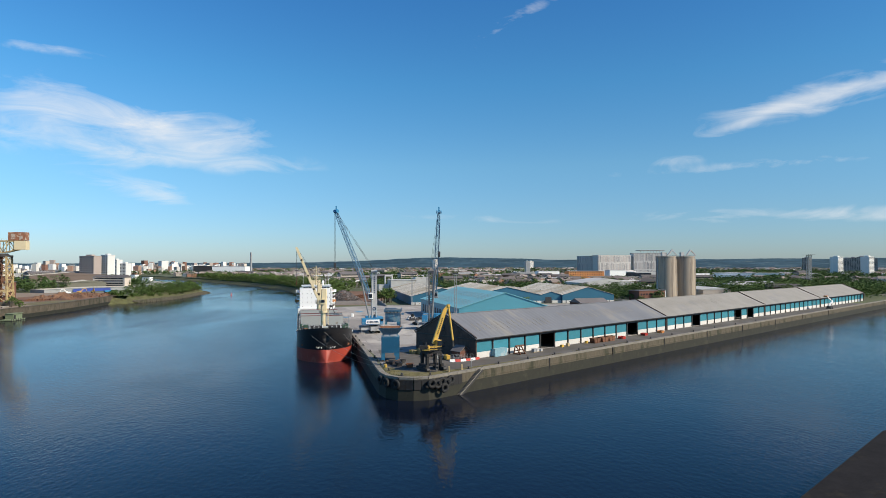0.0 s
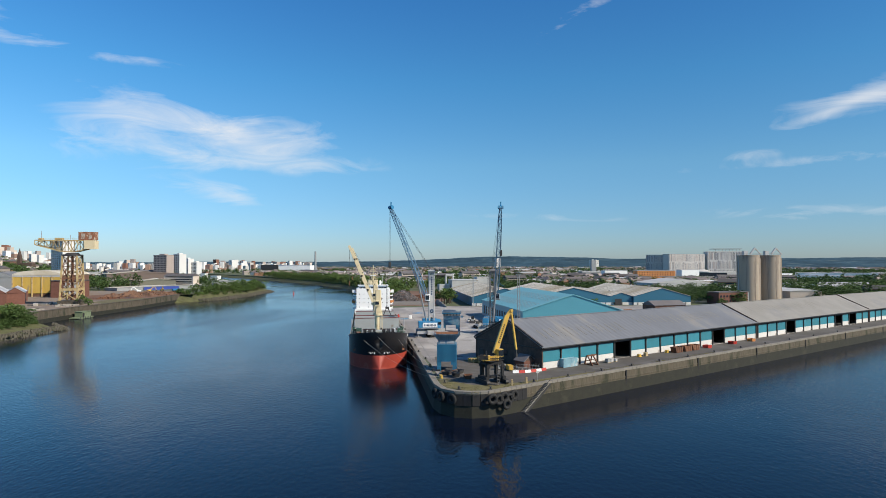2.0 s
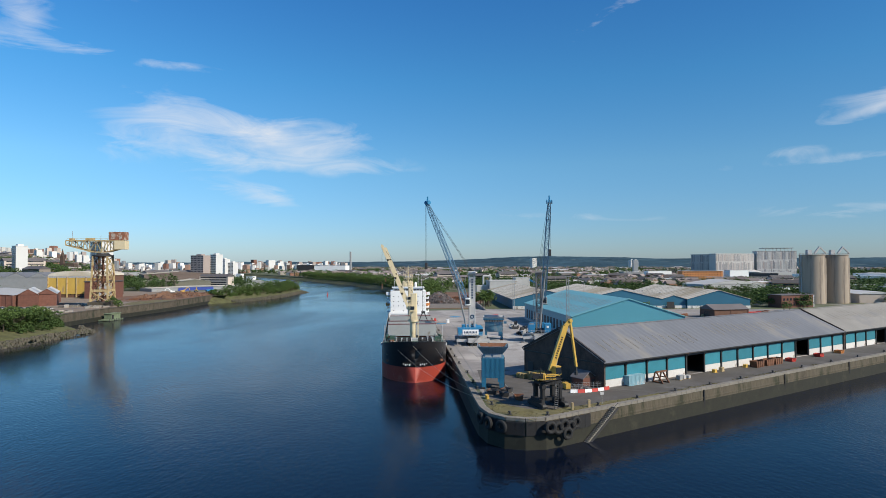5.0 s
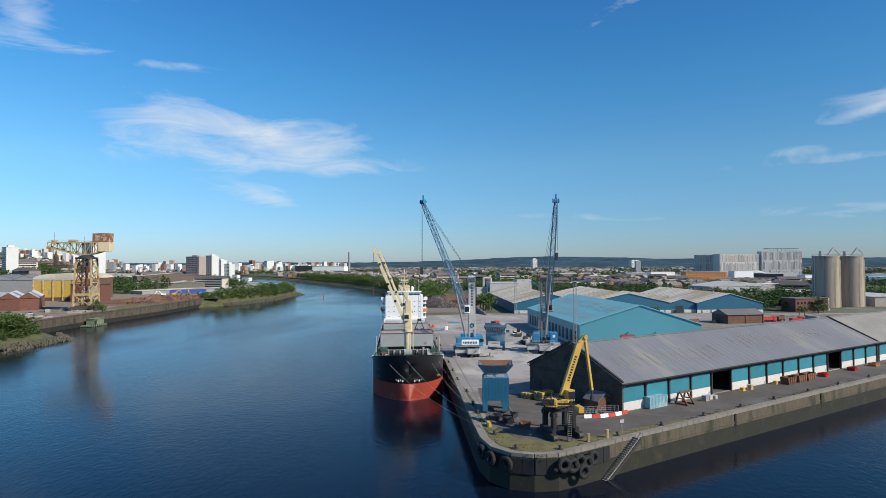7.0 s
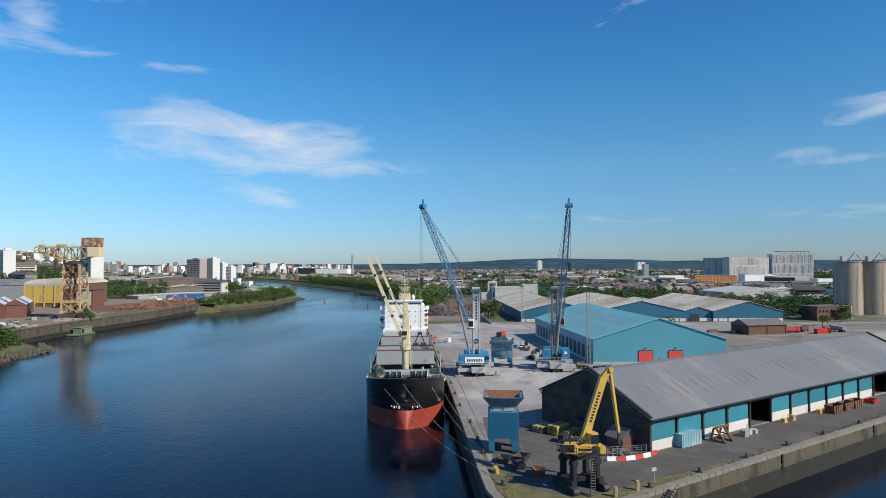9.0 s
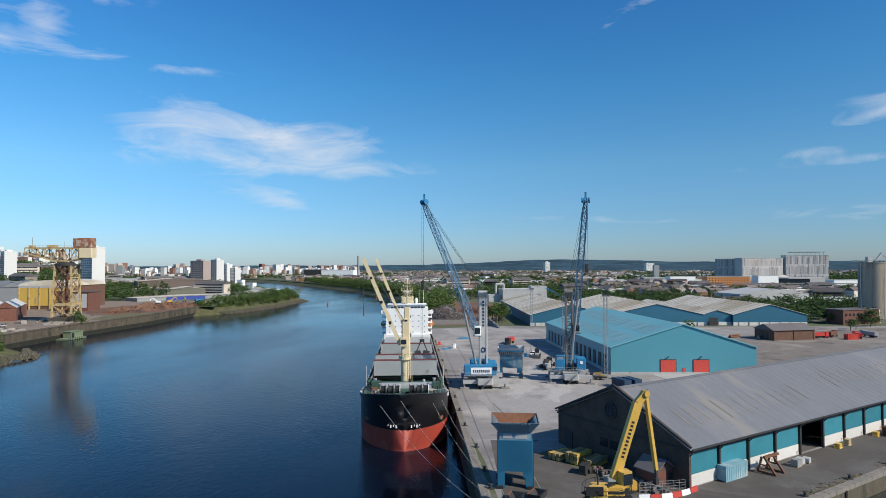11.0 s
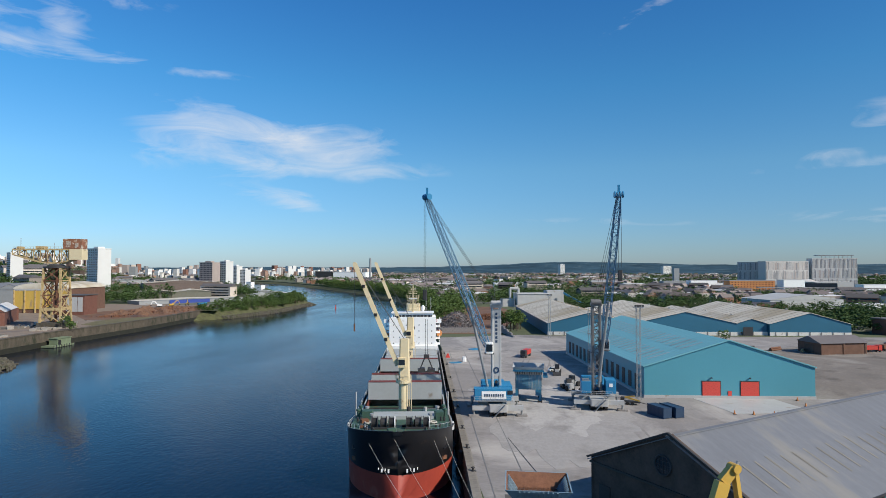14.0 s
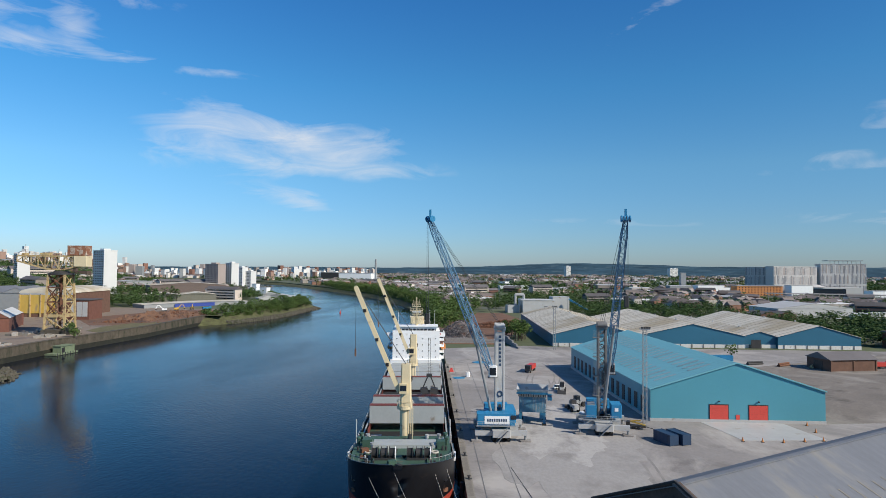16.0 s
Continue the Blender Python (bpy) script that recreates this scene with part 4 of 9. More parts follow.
# ---- blue sheds with cream roofs ----
SHEETLAP = material("aged_sheet_lap", (0.30, 0.26, 0.20), 0.8, scale=0.5, fine=3, vary=0.3, piece=0.25)
def cream_shed(x0, x1, y0, y1, eave, ridge, label, lean=-0.04):
    s = thing("storage_shed", pose(x0, y0, 0), label, "shed", "cream-roofed sheds")
    w, L = x1 - x0, y1 - y0
    shp = [(0, 1.8), (w, 1.8), (w, eave), (w / 2, ridge), (0, eave)]
    for yy, nm in ((0, "front_wall"), (L - 0.3, "back_wall")):
        part(nm, Form().add([(x + lean * (yy + d), yy + d, z) for d in (0.0, 0.3) for x, z in shp], [(0, 1, 2, 3, 4), (9, 8, 7, 6, 5)] + [(i, 5 + i, 5 + (i + 1) % 5, (i + 1) % 5) for i in range(5)]), CLADDARK, s, "blue profiled cladding")
    for py in (0, L):
        part("plinth", Form().box(w / 2 + lean * py, py, 0, w, 0.5, 1.9), OFFWHITE, s, "pale block plinth")
    for k in range(int(w / 6)):
        part("plinth_pier", Form().box(3 + 6 * k, -0.3, 0, 0.5, 0.3, 1.95), TOWERDARK, s)
    part("gutter", Form().beam((-0.5, -0.5, eave - 0.1), (-0.5 + lean * L, L, eave - 0.1), 0.3), TOWERDARK, s)
    for sx in (0.15, w - 0.15):
        part("side_wall", Form().beam((sx, 0.2, eave / 2), (sx + lean * L, L - 0.2, eave / 2), 0.3, eave), CLADDARK, s)
    for xa in (-0.4, w + 0.4):
        f, n, vs, fs = Form(), round(L / 3), [], []
        for i in range(n + 1):
            y = -0.5 + (L + 1) * i / n
            d = 0.1 * (i % 2)
            vs += [(xa + lean * y, y, eave + d), (w / 2 + lean * y, y, ridge + 0.1 + d), (xa + lean * y, y, eave - 0.15), (w / 2 + lean * y, y, ridge - 0.1)]
        for i in range(n):
            a, b = 4 * i, 4 * i + 4
            fs += [(a, a + 1, b + 1, b), (a + 2, b + 2, b + 3, a + 3), (a, b, b + 2, a + 2)]
        fs += [(0, 2, 3, 1), (4 * n, 4 * n + 1, 4 * n + 3, 4 * n + 2)]
        rf = part("roof", f.add(vs, fs), ROOFCREAM, s, "cream ribbed sheet roof")
        run = math.hypot(w / 2 - xa if xa < 0 else xa - w / 2, ridge - eave)
        lap = mesh_of("sheet_lap", Form().box(0, 0, 0, run * 0.98, 0.32, 0.06), SHEETLAP)
        tilt = math.atan2(ridge + 0.1 - eave, w / 2 - xa)
        for i in range(int(L / 6.5)):
            y = 3 + 6.5 * i
            o = piece("sheet_lap", lap, rf)
            o.matrix_basis = Matrix.LocRotScale(((xa + w / 2) / 2 + lean * y, y, (eave + ridge + 0.1) / 2 + 0.11), Euler((0, -tilt if xa < 0 else math.pi - tilt, 0)), (1, 1, 1))
    for k in range(3):
        part("roof_vent", Form().tube((w / 2 + lean * L * (0.2 + 0.3 * k), L * (0.2 + 0.3 * k), ridge), (w / 2 + lean * L * (0.2 + 0.3 * k), L * (0.2 + 0.3 * k), ridge + 0.9), 0.5), LIGHTGREY, s)
    return s


cream_shed(46, 93, 400, 548, 6.6, 12.6, "blue-clad shed with a cream sheet roof")
sb = cream_shed(93.2, 148, 402, 520, 6.6, 12.8, "wide blue-clad shed with a cream sheet roof")
cream_shed(148.2, 165, 404, 520, 6.4, 9.0, "narrow blue-clad shed between two wider ones")
cream_shed(165.2, 208, 402, 515, 6.4, 12.4, "blue-clad shed with a ribbed cream roof")
part("doorway", Form().box(60.5, -0.1, 0, 5.0, 0.3, 4.6), DARKSTEEL, sb)

# brown brick shed
bs = thing("brick_shed", pose(151.0, 329, 0, 0, 0, 12), "brown brick shed with a dark sheet roof", "shed")
part("wall", Form().box(11, 6.5, 0, 22, 13, 4.8), BRICKBROWN, bs)
part("roof", Form().add([(-0.5, -0.6, 4.7), (22.5, -0.6, 4.7), (22.5, 6.5, 7.4), (-0.5, 6.5, 7.4), (-0.5, 13.6, 4.7), (22.5, 13.6, 4.7)], [(0, 1, 2, 3), (3, 2, 5, 4), (0, 3, 4), (1, 5, 2), (0, 4, 5, 1)]), SLATE, bs)
for k in range(3):
    part("pier", Form().box(0.4 + 10.6 * k, -0.12, 0, 0.7, 0.3, 4.7), BRICKBROWN, bs)
part("door", Form().box(-0.08, 6.5, 0, 0.2, 5.0, 3.8), BRICKDARK, bs, "wide dark end door")

# dark office block with white gable, near the silos
ob = thing("office_block", pose(243, 415, 0, 0, 0, 20), "two-storey dark red office block with a white end wall", "office")
part("wall", Form().box(0, 0, 0, 30, 11, 8.5), BRICKRED, ob)
part("roof", Form().box(0, 0, 8.5, 30.8, 11.8, 0.5), SLATE, ob)
part("end_wall", Form().box(15.1, 0, 0, 0.5, 11.2, 8.6), WHITE, ob, "white-painted end wall")
wm = mesh_of("window", Form().box(0, 0, 0, 1.7, 0.12, 1.5), GLASS)
for k in range(9):
    for z in (1.4, 5.0):
        piece("window", wm, ob, -12.6 + 3.1 * k, -5.53, z)

# grain silos
for i, (sx, sy) in enumerate(((280, 451), (301, 456))):
    si = thing("grain_silo", pose(sx, sy, 0), "tall twin-celled concrete grain silo with weather streaks", "silo", "grain silos")
    part("cell", Form().tube((0, 0, 0), (0, 0, 36.5), 8.6, n=64), SILO, si)
    part("cap", Form().tube((0, 0, 36.5), (0, 0, 37.1), 8.9, n=40), SILO, si)
    part("stair_tower", Form().box(8.5, -1, 0, 2.2, 2.6, 34.5), SILO, si)
    rail = Form()
    for k in range(20):
        a = 2 * math.pi * k / 20
        rail.beam((8.3 * math.cos(a), 8.3 * math.sin(a), 37.1), (8.3 * math.cos(a), 8.3 * math.sin(a), 38.2), 0.12)
        rail.beam((8.3 * math.cos(a), 8.3 * math.sin(a), 38.2), (8.3 * math.cos(a + 0.3142), 8.3 * math.sin(a + 0.3142), 38.2), 0.12)
    part("guard_rail", rail, GREYSTEEL, si)
    part("filter_box", Form().box(-2.5, 0, 37.1, 3.0, 3.0, 3.6), LIGHTGREY, si)
    part("conveyor_head", Form().beam((2, 0, 38.0), (6, 0, 43.0), 1.2).beam((6, 0, 43), (11, 0, 38), 0.8), LIGHTGREY, si, "conveyor head frame")
    part("leg_pipe", Form().tube((-8.9, -1, 0), (-8.9, -1, 37), 0.35), LIGHTGREY, si)


# ---- cargo ship ----
SHIP = pose(-9.7, 177.6, WATER, 0, 0, 4.2)
ship = thing("cargo_ship", SHIP, "black and red bulk carrier with cream cranes moored at the quay", "ship")
HALF, LOA = 10.7, 172.0
Z0 = -WATER  # quay level above the water


def half_width(y, z):
    """Half the hull's width y metres behind the stem, z metres over the water."""
    flare = min(max(z / 12.5, 0), 1)
    run = 16.5 - 1.5 * flare
    yy = y + 1.6 * flare
    w = HALF * (1 - max(0, 1 - yy / run) ** (2.0 + 0.5 * flare)) ** (0.62 - 0.02 * flare) if yy > 0 else 0
    tail = max(0, (y - (LOA - 26)) / 26)
    return w * (1 - 0.28 * tail ** 2 * (1 - 0.6 * flare))


def sheer(y):
    """Height of the deck edge over the water."""
    return 9.2 + 3.6 * max(0, 1 - y / 26.0) ** 1.2 if y < 26 else 9.2


def hull_skin(za, zb, rows):
    """Hull plating between two heights given as functions of y."""
    ys = [-1.55, -1.3, -0.8, 0, 1, 2.2, 3.8, 5.8, 8, 11, 14, 18, 22, 25.9, 26.1, 40, 60, 80, 100, 120, 140, 150, 158, 165, LOA - 1, LOA]
    rings = []
    for k in range(rows + 1):
        ring_pts = []
        for side in (1, -1):
            for y in (ys if side > 0 else ys[::-1]):
                z = za(y) + (zb(y) - za(y)) * k / rows
                lift = min(max(z / 12.5, 0), 1)
                yy = max(y, -1.6 * lift + 0.001)
                ring_pts.append((side * half_width(yy, z), yy, z))
        rings.append(ring_pts)
    return Form().loft(rings)


part("bottom_plating", hull_skin(lambda y: -3.0, lambda y: 4.9, 8), HULLRED, ship, "red antifouling hull below the load line", smooth=True)
part("side_plating", hull_skin(lambda y: 4.9, sheer, 8), HULLBLACK, ship, "black painted hull side", smooth=True)


def deck_ring(y0, y1, inset=0.0, step=1.2):
    ys = np.arange(y0, y1 + 0.01, step)
    right = [(max(half_width(y, sheer(y)) - inset, 0.02), float(y)) for y in ys]
    return right + [(-x, y) for x, y in right[::-1]]


fr = deck_ring(-0.2, 25.6, 0.75)
part("forecastle_deck", Form().prism(fr, 10.75, 11.0), DECKGREEN, ship, "green forecastle deck")
part("main_deck", Form().prism(deck_ring(25.6, LOA - 1.2, 0.3, 4.0), 7.5, 8.0), DECKGREEN, ship, "green main deck")
bul = Form()
ys = list(np.arange(-1.5, 26, 0.9))
for side in (1, -1):
    for ya, yb in zip(ys, ys[1:]):
        pa, pb = [(side * half_width(y, sheer(y)), y, sheer(y)) for y in (ya, yb)]
        bul.beam((pa[0], pa[1], pa[2] + 0.02), (pb[0], pb[1], pb[2] + 0.02), 0.28, 0.16)
part("bulwark_rail", bul, HULLBLACK, ship)
rail = Form()
for side in (1, -1):
    for k in range(52):
        y = 28 + 2.2 * k
        x = side * (half_width(y, 9.2) - 0.15)
        rail.beam((x, y, 8.0), (x, y, 10.2), 0.07)
        if k < 51:
            x2 = side * (half_width(y + 2.2, 9.2) - 0.15)
            for z in (9.5, 10.2):
                rail.beam((x, y, z), (x2, y + 2.2, z), 0.06)
part("side_rail", rail, LIGHTGREY, ship, "thin grey guard rail")
# anchors, hawse marks, bow marks
for side in (1, -1):
    a = part("anchor", Form().beam((side * 8.1, 5.3, 6.2), (side * 8.5, 5.6, 8.3), 0.35).beam((side * 7.2, 4.6, 6.3), (side * 9.0, 6.4, 6.1), 0.5, 0.7), RUST, ship, "rusty stowed anchor")
    part("hawse_pipe", Form().torus(side * 8.55, 5.5, 8.7, 0.7, 0.22, (side * 0.8, -0.6, 0.2), 12, 6), HULLBLACK, ship)
    m = Form()
    for k in range(4):
        w = 0.16 if k % 2 else 0.3
        m.box(side * (1.7 + 0.62 * k), -0.02 + 0.17 * k * (1.7 + 0.4 * k) / 2 - 0.75, 5.5 + 0.3 * (k % 2), w, 0.5, 0.5 - 0.2 * (k % 2))
    part("bow_mark", m, WHITE, ship, "white painted draught marks")
# name marks near the bow, as plain bars
for side in (1, -1):
    bars = Form()
    for k in range(6):
        y = 10.0 + 0.85 * k
        x = half_width(y, 11.2)
        bars.beam((side * (x + 0.02), y, 10.3), (side * (half_width(y, 11.0) + 0.02), y, 10.9), 0.4, 0.06)
    part("name_mark", bars, WHITE, ship)
part("stem_fairlead", Form().box(0, -1.35, 12.4, 1.6, 0.7, 0.5), HULLBLACK, ship)
part("yellow_fairlead", Form().box(6.4, 3.9, 10.7, 0.8, 0.3, 0.9, -40), YELLOW, ship, "small yellow fairlead panel")

# windlasses, winches, bitts and vents on the forecastle
for side in (1, -1):
    wl_ = part("windlass", Form().box(side * 3.4, 9.0, 11.0, 4.6, 2.2, 0.45, c=0.15).box(side * 3.4, 10.4, 11.0, 1.4, 1.2, 1.3, c=0.2), DARKSTEEL, ship, "dark mooring windlass")
    for dx, mat_ in ((-1.6, BLACK), (0.2, DARKSTEEL), (1.8, BLACK)):
        part("drum", Form().tube((side * 3.4 + dx - 0.5, 9.0, 12.1), (side * 3.4 + dx + 0.5, 9.0, 12.1), 0.95, n=18), mat_, wl_)
        part("flange", Form().tube((side * 3.4 + dx - 0.62, 9.0, 12.1), (side * 3.4 + dx - 0.5, 9.0, 12.1), 1.25, n=18), DARKSTEEL, wl_)
        part("flange", Form().tube((side * 3.4 + dx + 0.5, 9.0, 12.1), (side * 3.4 + dx + 0.62, 9.0, 12.1), 1.25, n=18), WHITE if dx == 1.8 else DARKSTEEL, wl_)
    for k, (bx, by) in enumerate(((7.5, 9.5), (8.6, 14.5), (3.2, 2.6), (6.2, 5.4))):
        part("bitt", Form().tube((side * bx - 0.35, by, 11.0), (side * bx - 0.35, by, 11.8), 0.22).tube((side * bx + 0.35, by, 11.0), (side * bx + 0.35, by, 11.8), 0.22), DARKSTEEL, ship)
    for k, (vx, vy) in enumerate(((9.2, 18), (7.6, 20.5), (9.0, 21.5), (6.0, 14.0))):
        part("vent", Form().tube((side * vx, vy, 11.0), (side * vx, vy, 12.3), 0.28).tube((side * vx, vy, 12.3), (side * vx, vy, 12.7), 0.48), GREYSTEEL if k % 2 else DECKGREEN, ship)
    part("deck_pipe", Form().tube((side * 5.2, 4.5, 11.25), (side * 5.2, 20, 11.25), 0.14), DECKGREEN, ship)
    part("rope_coil", Form().torus(side * 6.6, 12.6, 11.2, 0.7, 0.2, (0, 0, 1), 14, 6), ROPE, ship)
    part("light_post", Form().tube((side * 9.9, 19.5, 11), (side * 9.9, 19.5, 16.0), 0.13), LIGHTGREY, ship)
    # forecastle rails
    fr_rail = Form()
    for k in range(14):
        y = 1 + k * 1.8
        x = side * (half_width(y, sheer(y)) - 0.3)
        x2 = side * (half_width(y + 1.8, sheer(y + 1.8)) - 0.3)
        fr_rail.beam((x, y, sheer(y)), (x, y, sheer(y) + 0.9), 0.06)
        if k < 13:
            fr_rail.beam((x, y, sheer(y) + 0.9), (x2, y + 1.8, sheer(y + 1.8) + 0.9), 0.06)
    part("bow_rail", fr_rail, LIGHTGREY, ship)
rc = random.Random(4)
for k in range(26):
    a = rc.uniform(3.5, 24)
    bx = rc.uniform(-0.85, 0.85) * half_width(a, 11)
    if abs(bx) < 6.8 and 14.5 < a < 21:
        continue
    if k % 3 == 0:
        part("deck_fitting", Form().tube((bx, a, 11.0), (bx, a, 11.0 + rc.uniform(0.5, 1.3)), rc.uniform(0.15, 0.4)), (LIGHTGREY, DARKSTEEL, DECKGREEN)[k % 2 + (k > 18)], ship)
    else:
        part("deck_box", Form().box(bx, a, 11.0, rc.uniform(0.5, 1.6), rc.uniform(0.4, 1.2), rc.uniform(0.3, 1.2), rc.uniform(0, 90)), (DARKSTEEL, DECKGREEN, LIGHTGREY, RUST, BLACK)[k % 5], ship)
part("store_hatch", Form().box(0.4, 17.8, 11.0, 13.0, 4.2, 0.7, c=0.15), HATCH, ship, "flat grey store hatch cover")
part("locker", Form().box(-7.2, 17.0, 11.0, 2.0, 2.4, 1.7).box(8.0, 16.4, 11.0, 1.6, 2.0, 1.5), DECKGREEN, ship)
part("foremast_ladder", Form().beam((1.4, 22.5, 11), (1.4, 22.5, 19), 0.1).beam((1.9, 22.5, 11), (1.9, 22.5, 19), 0.1), CREAM, ship)

# holds: coamings, folded covers, closed covers
for y0, y1 in ((29, 52), (58, 84), (90, 108), (110, 131)):
    c = Form()
    for x, y, sx, sy in ((0, y0, 18.4, 0.4), (0, y1, 18.4, 0.4), (9.2, (y0 + y1) / 2, 0.4, y1 - y0), (-9.2, (y0 + y1) / 2, 0.4, y1 - y0)):
        c.box(x, y, 8.0, sx, sy, 1.9)
    co = part("hatch_coaming", c, HOLDRED, ship, "oxide-red hatch coaming")
    part("stiffener", Form().box(9.4, (y0 + y1) / 2, 9.6, 0.7, y1 - y0, 0.3).box(-9.4, (y0 + y1) / 2, 9.6, 0.7, y1 - y0, 0.3), HATCH, co)
# black plate near deck level gives the open hold its shade
part("hold", Form().box(0, 34.5, 7.2, 17.6, 10.6, 0.85), BLACK, ship, "black plate painted as the shade inside an open hold")
cover = mesh_of("hatch_cover", Form().box(0, 0, 0, 18.3, 0.75, 4.3), HATCH)
edge = mesh_of("cover_edge", Form().box(0, 0, 4.3, 18.3, 0.85, 0.12), HOLDRED)
for y, z, h in ((40.6, 9.9, 1.0), (41.7, 9.9, 1.0), (50.0, 9.9, 1.06), (51.2, 9.9, 1.06), (82.0, 9.9, 0.9), (83.1, 9.9, 0.9)):
    o = piece("hatch_cover", cover, ship, 0, y, z, 0, (1, 1, h))
    piece("cover_edge", edge, o, 0, 0, 0)
flat = mesh_of("flat_cover", Form().box(0, 0, 0, 18.4, 5.9, 0.9, c=0.12), HATCH)
for y in (45.5, 61.0, 67.2, 93.0, 99.1, 105.2, 113.2, 119.4, 125.6):
    piece("flat_cover", flat, ship, 0, y, 9.95, 0)
# second black plate, painted shade for the next hold's depth
part("hold_floor", Form().box(0, 77, 8.6, 17.6, 8.5, 0.7), BLACK, ship)
for side in (1, -1):
    for k, y in enumerate((54, 55.8, 86, 88.2, 30, 27.4)):
        part("deck_house", Form().box(side * (6.6 - (k % 2) * 1.5), y, 8.0, 2.4, 1.3, 1.8), DECKGREEN if k % 2 else GREYSTEEL, ship)


def ship_crane(y, tip, label):
    c = part("deck_crane", Form().tube((0, y, 8.0), (0, y, 16.6), 1.05, n=20), CREAM, ship, label)
    part("slewing_ring", Form().tube((0, y, 16.6), (0, y, 17.4), 1.7, n=20), CREAM, c)
    rl = Form()
    for k in range(14):
        a = 2 * math.pi * k / 14
        b = a + 2 * math.pi / 14
        rl.beam((1.75 * math.cos(a), y + 1.75 * math.sin(a), 17.4), (1.75 * math.cos(a), y + 1.75 * math.sin(a), 18.4), 0.07)
        rl.beam((1.75 * math.cos(a), y + 1.75 * math.sin(a), 18.4), (1.75 * math.cos(b), y + 1.75 * math.sin(b), 18.4), 0.07)
    part("platform_rail", rl, CREAM, c)
    part("crane_house", Form().box(0.25, y, 17.4, 2.5, 2.8, 9.2, taper=0.86, c=0.3), CREAM, c, "tall cream crane house")
    part("cab", Form().box(-0.3, y - 1.55, 20.3, 1.7, 1.0, 2.2), CREAM, c)
    part("cab_window", Form().box(-0.3, y - 2.08, 20.9, 1.4, 0.08, 1.2), GLASS, c)
    part("ladder", Form().beam((1.5, y - 1.3, 9), (1.5, y - 1.3, 17), 0.1).beam((1.9, y - 1.3, 9), (1.9, y - 1.3, 17), 0.1), CREAM, c)
    part("winch_drum", Form().tube((0.9, y + 1.8, 23), (0.9, y + 0.3, 23), 0.8), DARKSTEEL, c)
    foot = Vector((-1.3, y - 0.3, 20.6))
    tip = Vector(tip)
    d = (tip - foot).normalized()
    for off in (0.55, -0.55):
        n_ = Vector((0, off, 0))
        part("jib_chord", Form().beam(foot + n_, tip + n_ * 0.6, 0.5, 0.95), CREAM, c, "cream box-section jib")
    jl = Form()
    for k in range(9):
        p = foot + d * (1.5 + 2.6 * k)
        if (p - foot).length < (tip - foot).length - 0.5:
            jl.beam(p + Vector((0, 0.5, 0)), p - Vector((0, 0.5, 0)), 0.35, 0.3)
    part("jib_tie", jl, CREAM, c)
    # round dark collars of the jib, simplified to boxes; they are not lamps
    for f_ in (0.28, 0.52, 0.80):
        p = foot + d * (tip - foot).length * f_
        part("jib_lamp", Form().box(p.x + 0.1, p.y - 0.95, p.z - 0.8, 0.7, 0.5, 0.7, c=0.15), BLACK, c, "black box-shaped collar on the jib")
    part("jib_head", Form().tube(tip + Vector((0, -0.5, 0)), tip + Vector((0, 0.5, 0)), 0.42, n=12), CREAM, c)
    ropes = Form()
    for k in (-0.4, 0.1, 0.5):
        ropes.tube(Vector((0.2, y + k, 26.5)), tip + Vector((0, k, 0.2)), 0.05, n=5, caps=False)
    ropes.tube(tip, tip + Vector((0, 0, -13.5)), 0.05, n=5, caps=False)
    part("hoist_rope", ropes, CABLE, c)
    part("hook_block", Form().box(tip.x, tip.y, tip.z - 15.2, 0.36, 0.3, 1.7, c=0.08), RUST, c)


ship_crane(26.8, (-11.0, 25.5, 43.6), "cream deck crane with its jib raised over the water")
ship_crane(86.8, (-11.0, 85.2, 44.2), "cream deck crane with its jib swung outboard")

# accommodation block
house = part("accommodation", Form().box(0, 143.5, 8.0, 19.0, 13.0, 14.6), WHITE, ship, "white accommodation block of five storeys")
part("lower_house", Form().box(0, 143.5, 8.0, 20.6, 15.0, 3.0), WHITE, house)
part("wing_deck", Form().box(0, 140.5, 20.1, 23.4, 5.0, 0.45), WHITE, house, "bridge wing deck")
part("bridge", Form().box(0, 142.0, 20.5, 16.6, 9.0, 3.6), WHITE, house)
part("bridge_window", Form().box(0, 137.44, 21.7, 15.8, 0.14, 1.7), GLASS, house, "dark band of bridge windows")
mull = mesh_of("window_mullion", Form().box(0, 0, 0, 0.16, 0.12, 1.75), WHITE)
for k in range(11):
    piece("window_mullion", mull, house, -7.5 + 1.5 * k, 137.35, 21.68)
part("bridge_roof", Form().box(0, 142.0, 24.1, 17.6, 10.0, 0.3), WHITE, house)
scut = mesh_of("porthole", Form().tube((0, -0.06, 0), (0, 0.02, 0), 0.23, n=10), GLASS)
for r in range(4):
    for k in range(7):
        if (k in (1, 5) and r == 0):
            continue
        piece("porthole", scut, house, -7.8 + 2.6 * k, 136.98, 12.0 + 2.45 * r)
for r in range(5):
    z = 10.6 + 2.45 * r
    for side in (1, -1):
        d_ = part("side_deck", Form().box(side * 10.4, 146.0, z, 2.0, 8.0, 0.18), WHITE, house)
        rl = Form()
        for k in range(5):
            rl.beam((side * 11.3, 142.1 + 1.9 * k, z), (side * 11.3, 142.1 + 1.9 * k, z + 1.1), 0.07)
        for zz in (0.55, 1.1):
            rl.beam((side * 11.3, 142.1, z + zz), (side * 11.3, 149.8, z + zz), 0.06)
        part("deck_rail", rl, WHITE, d_)
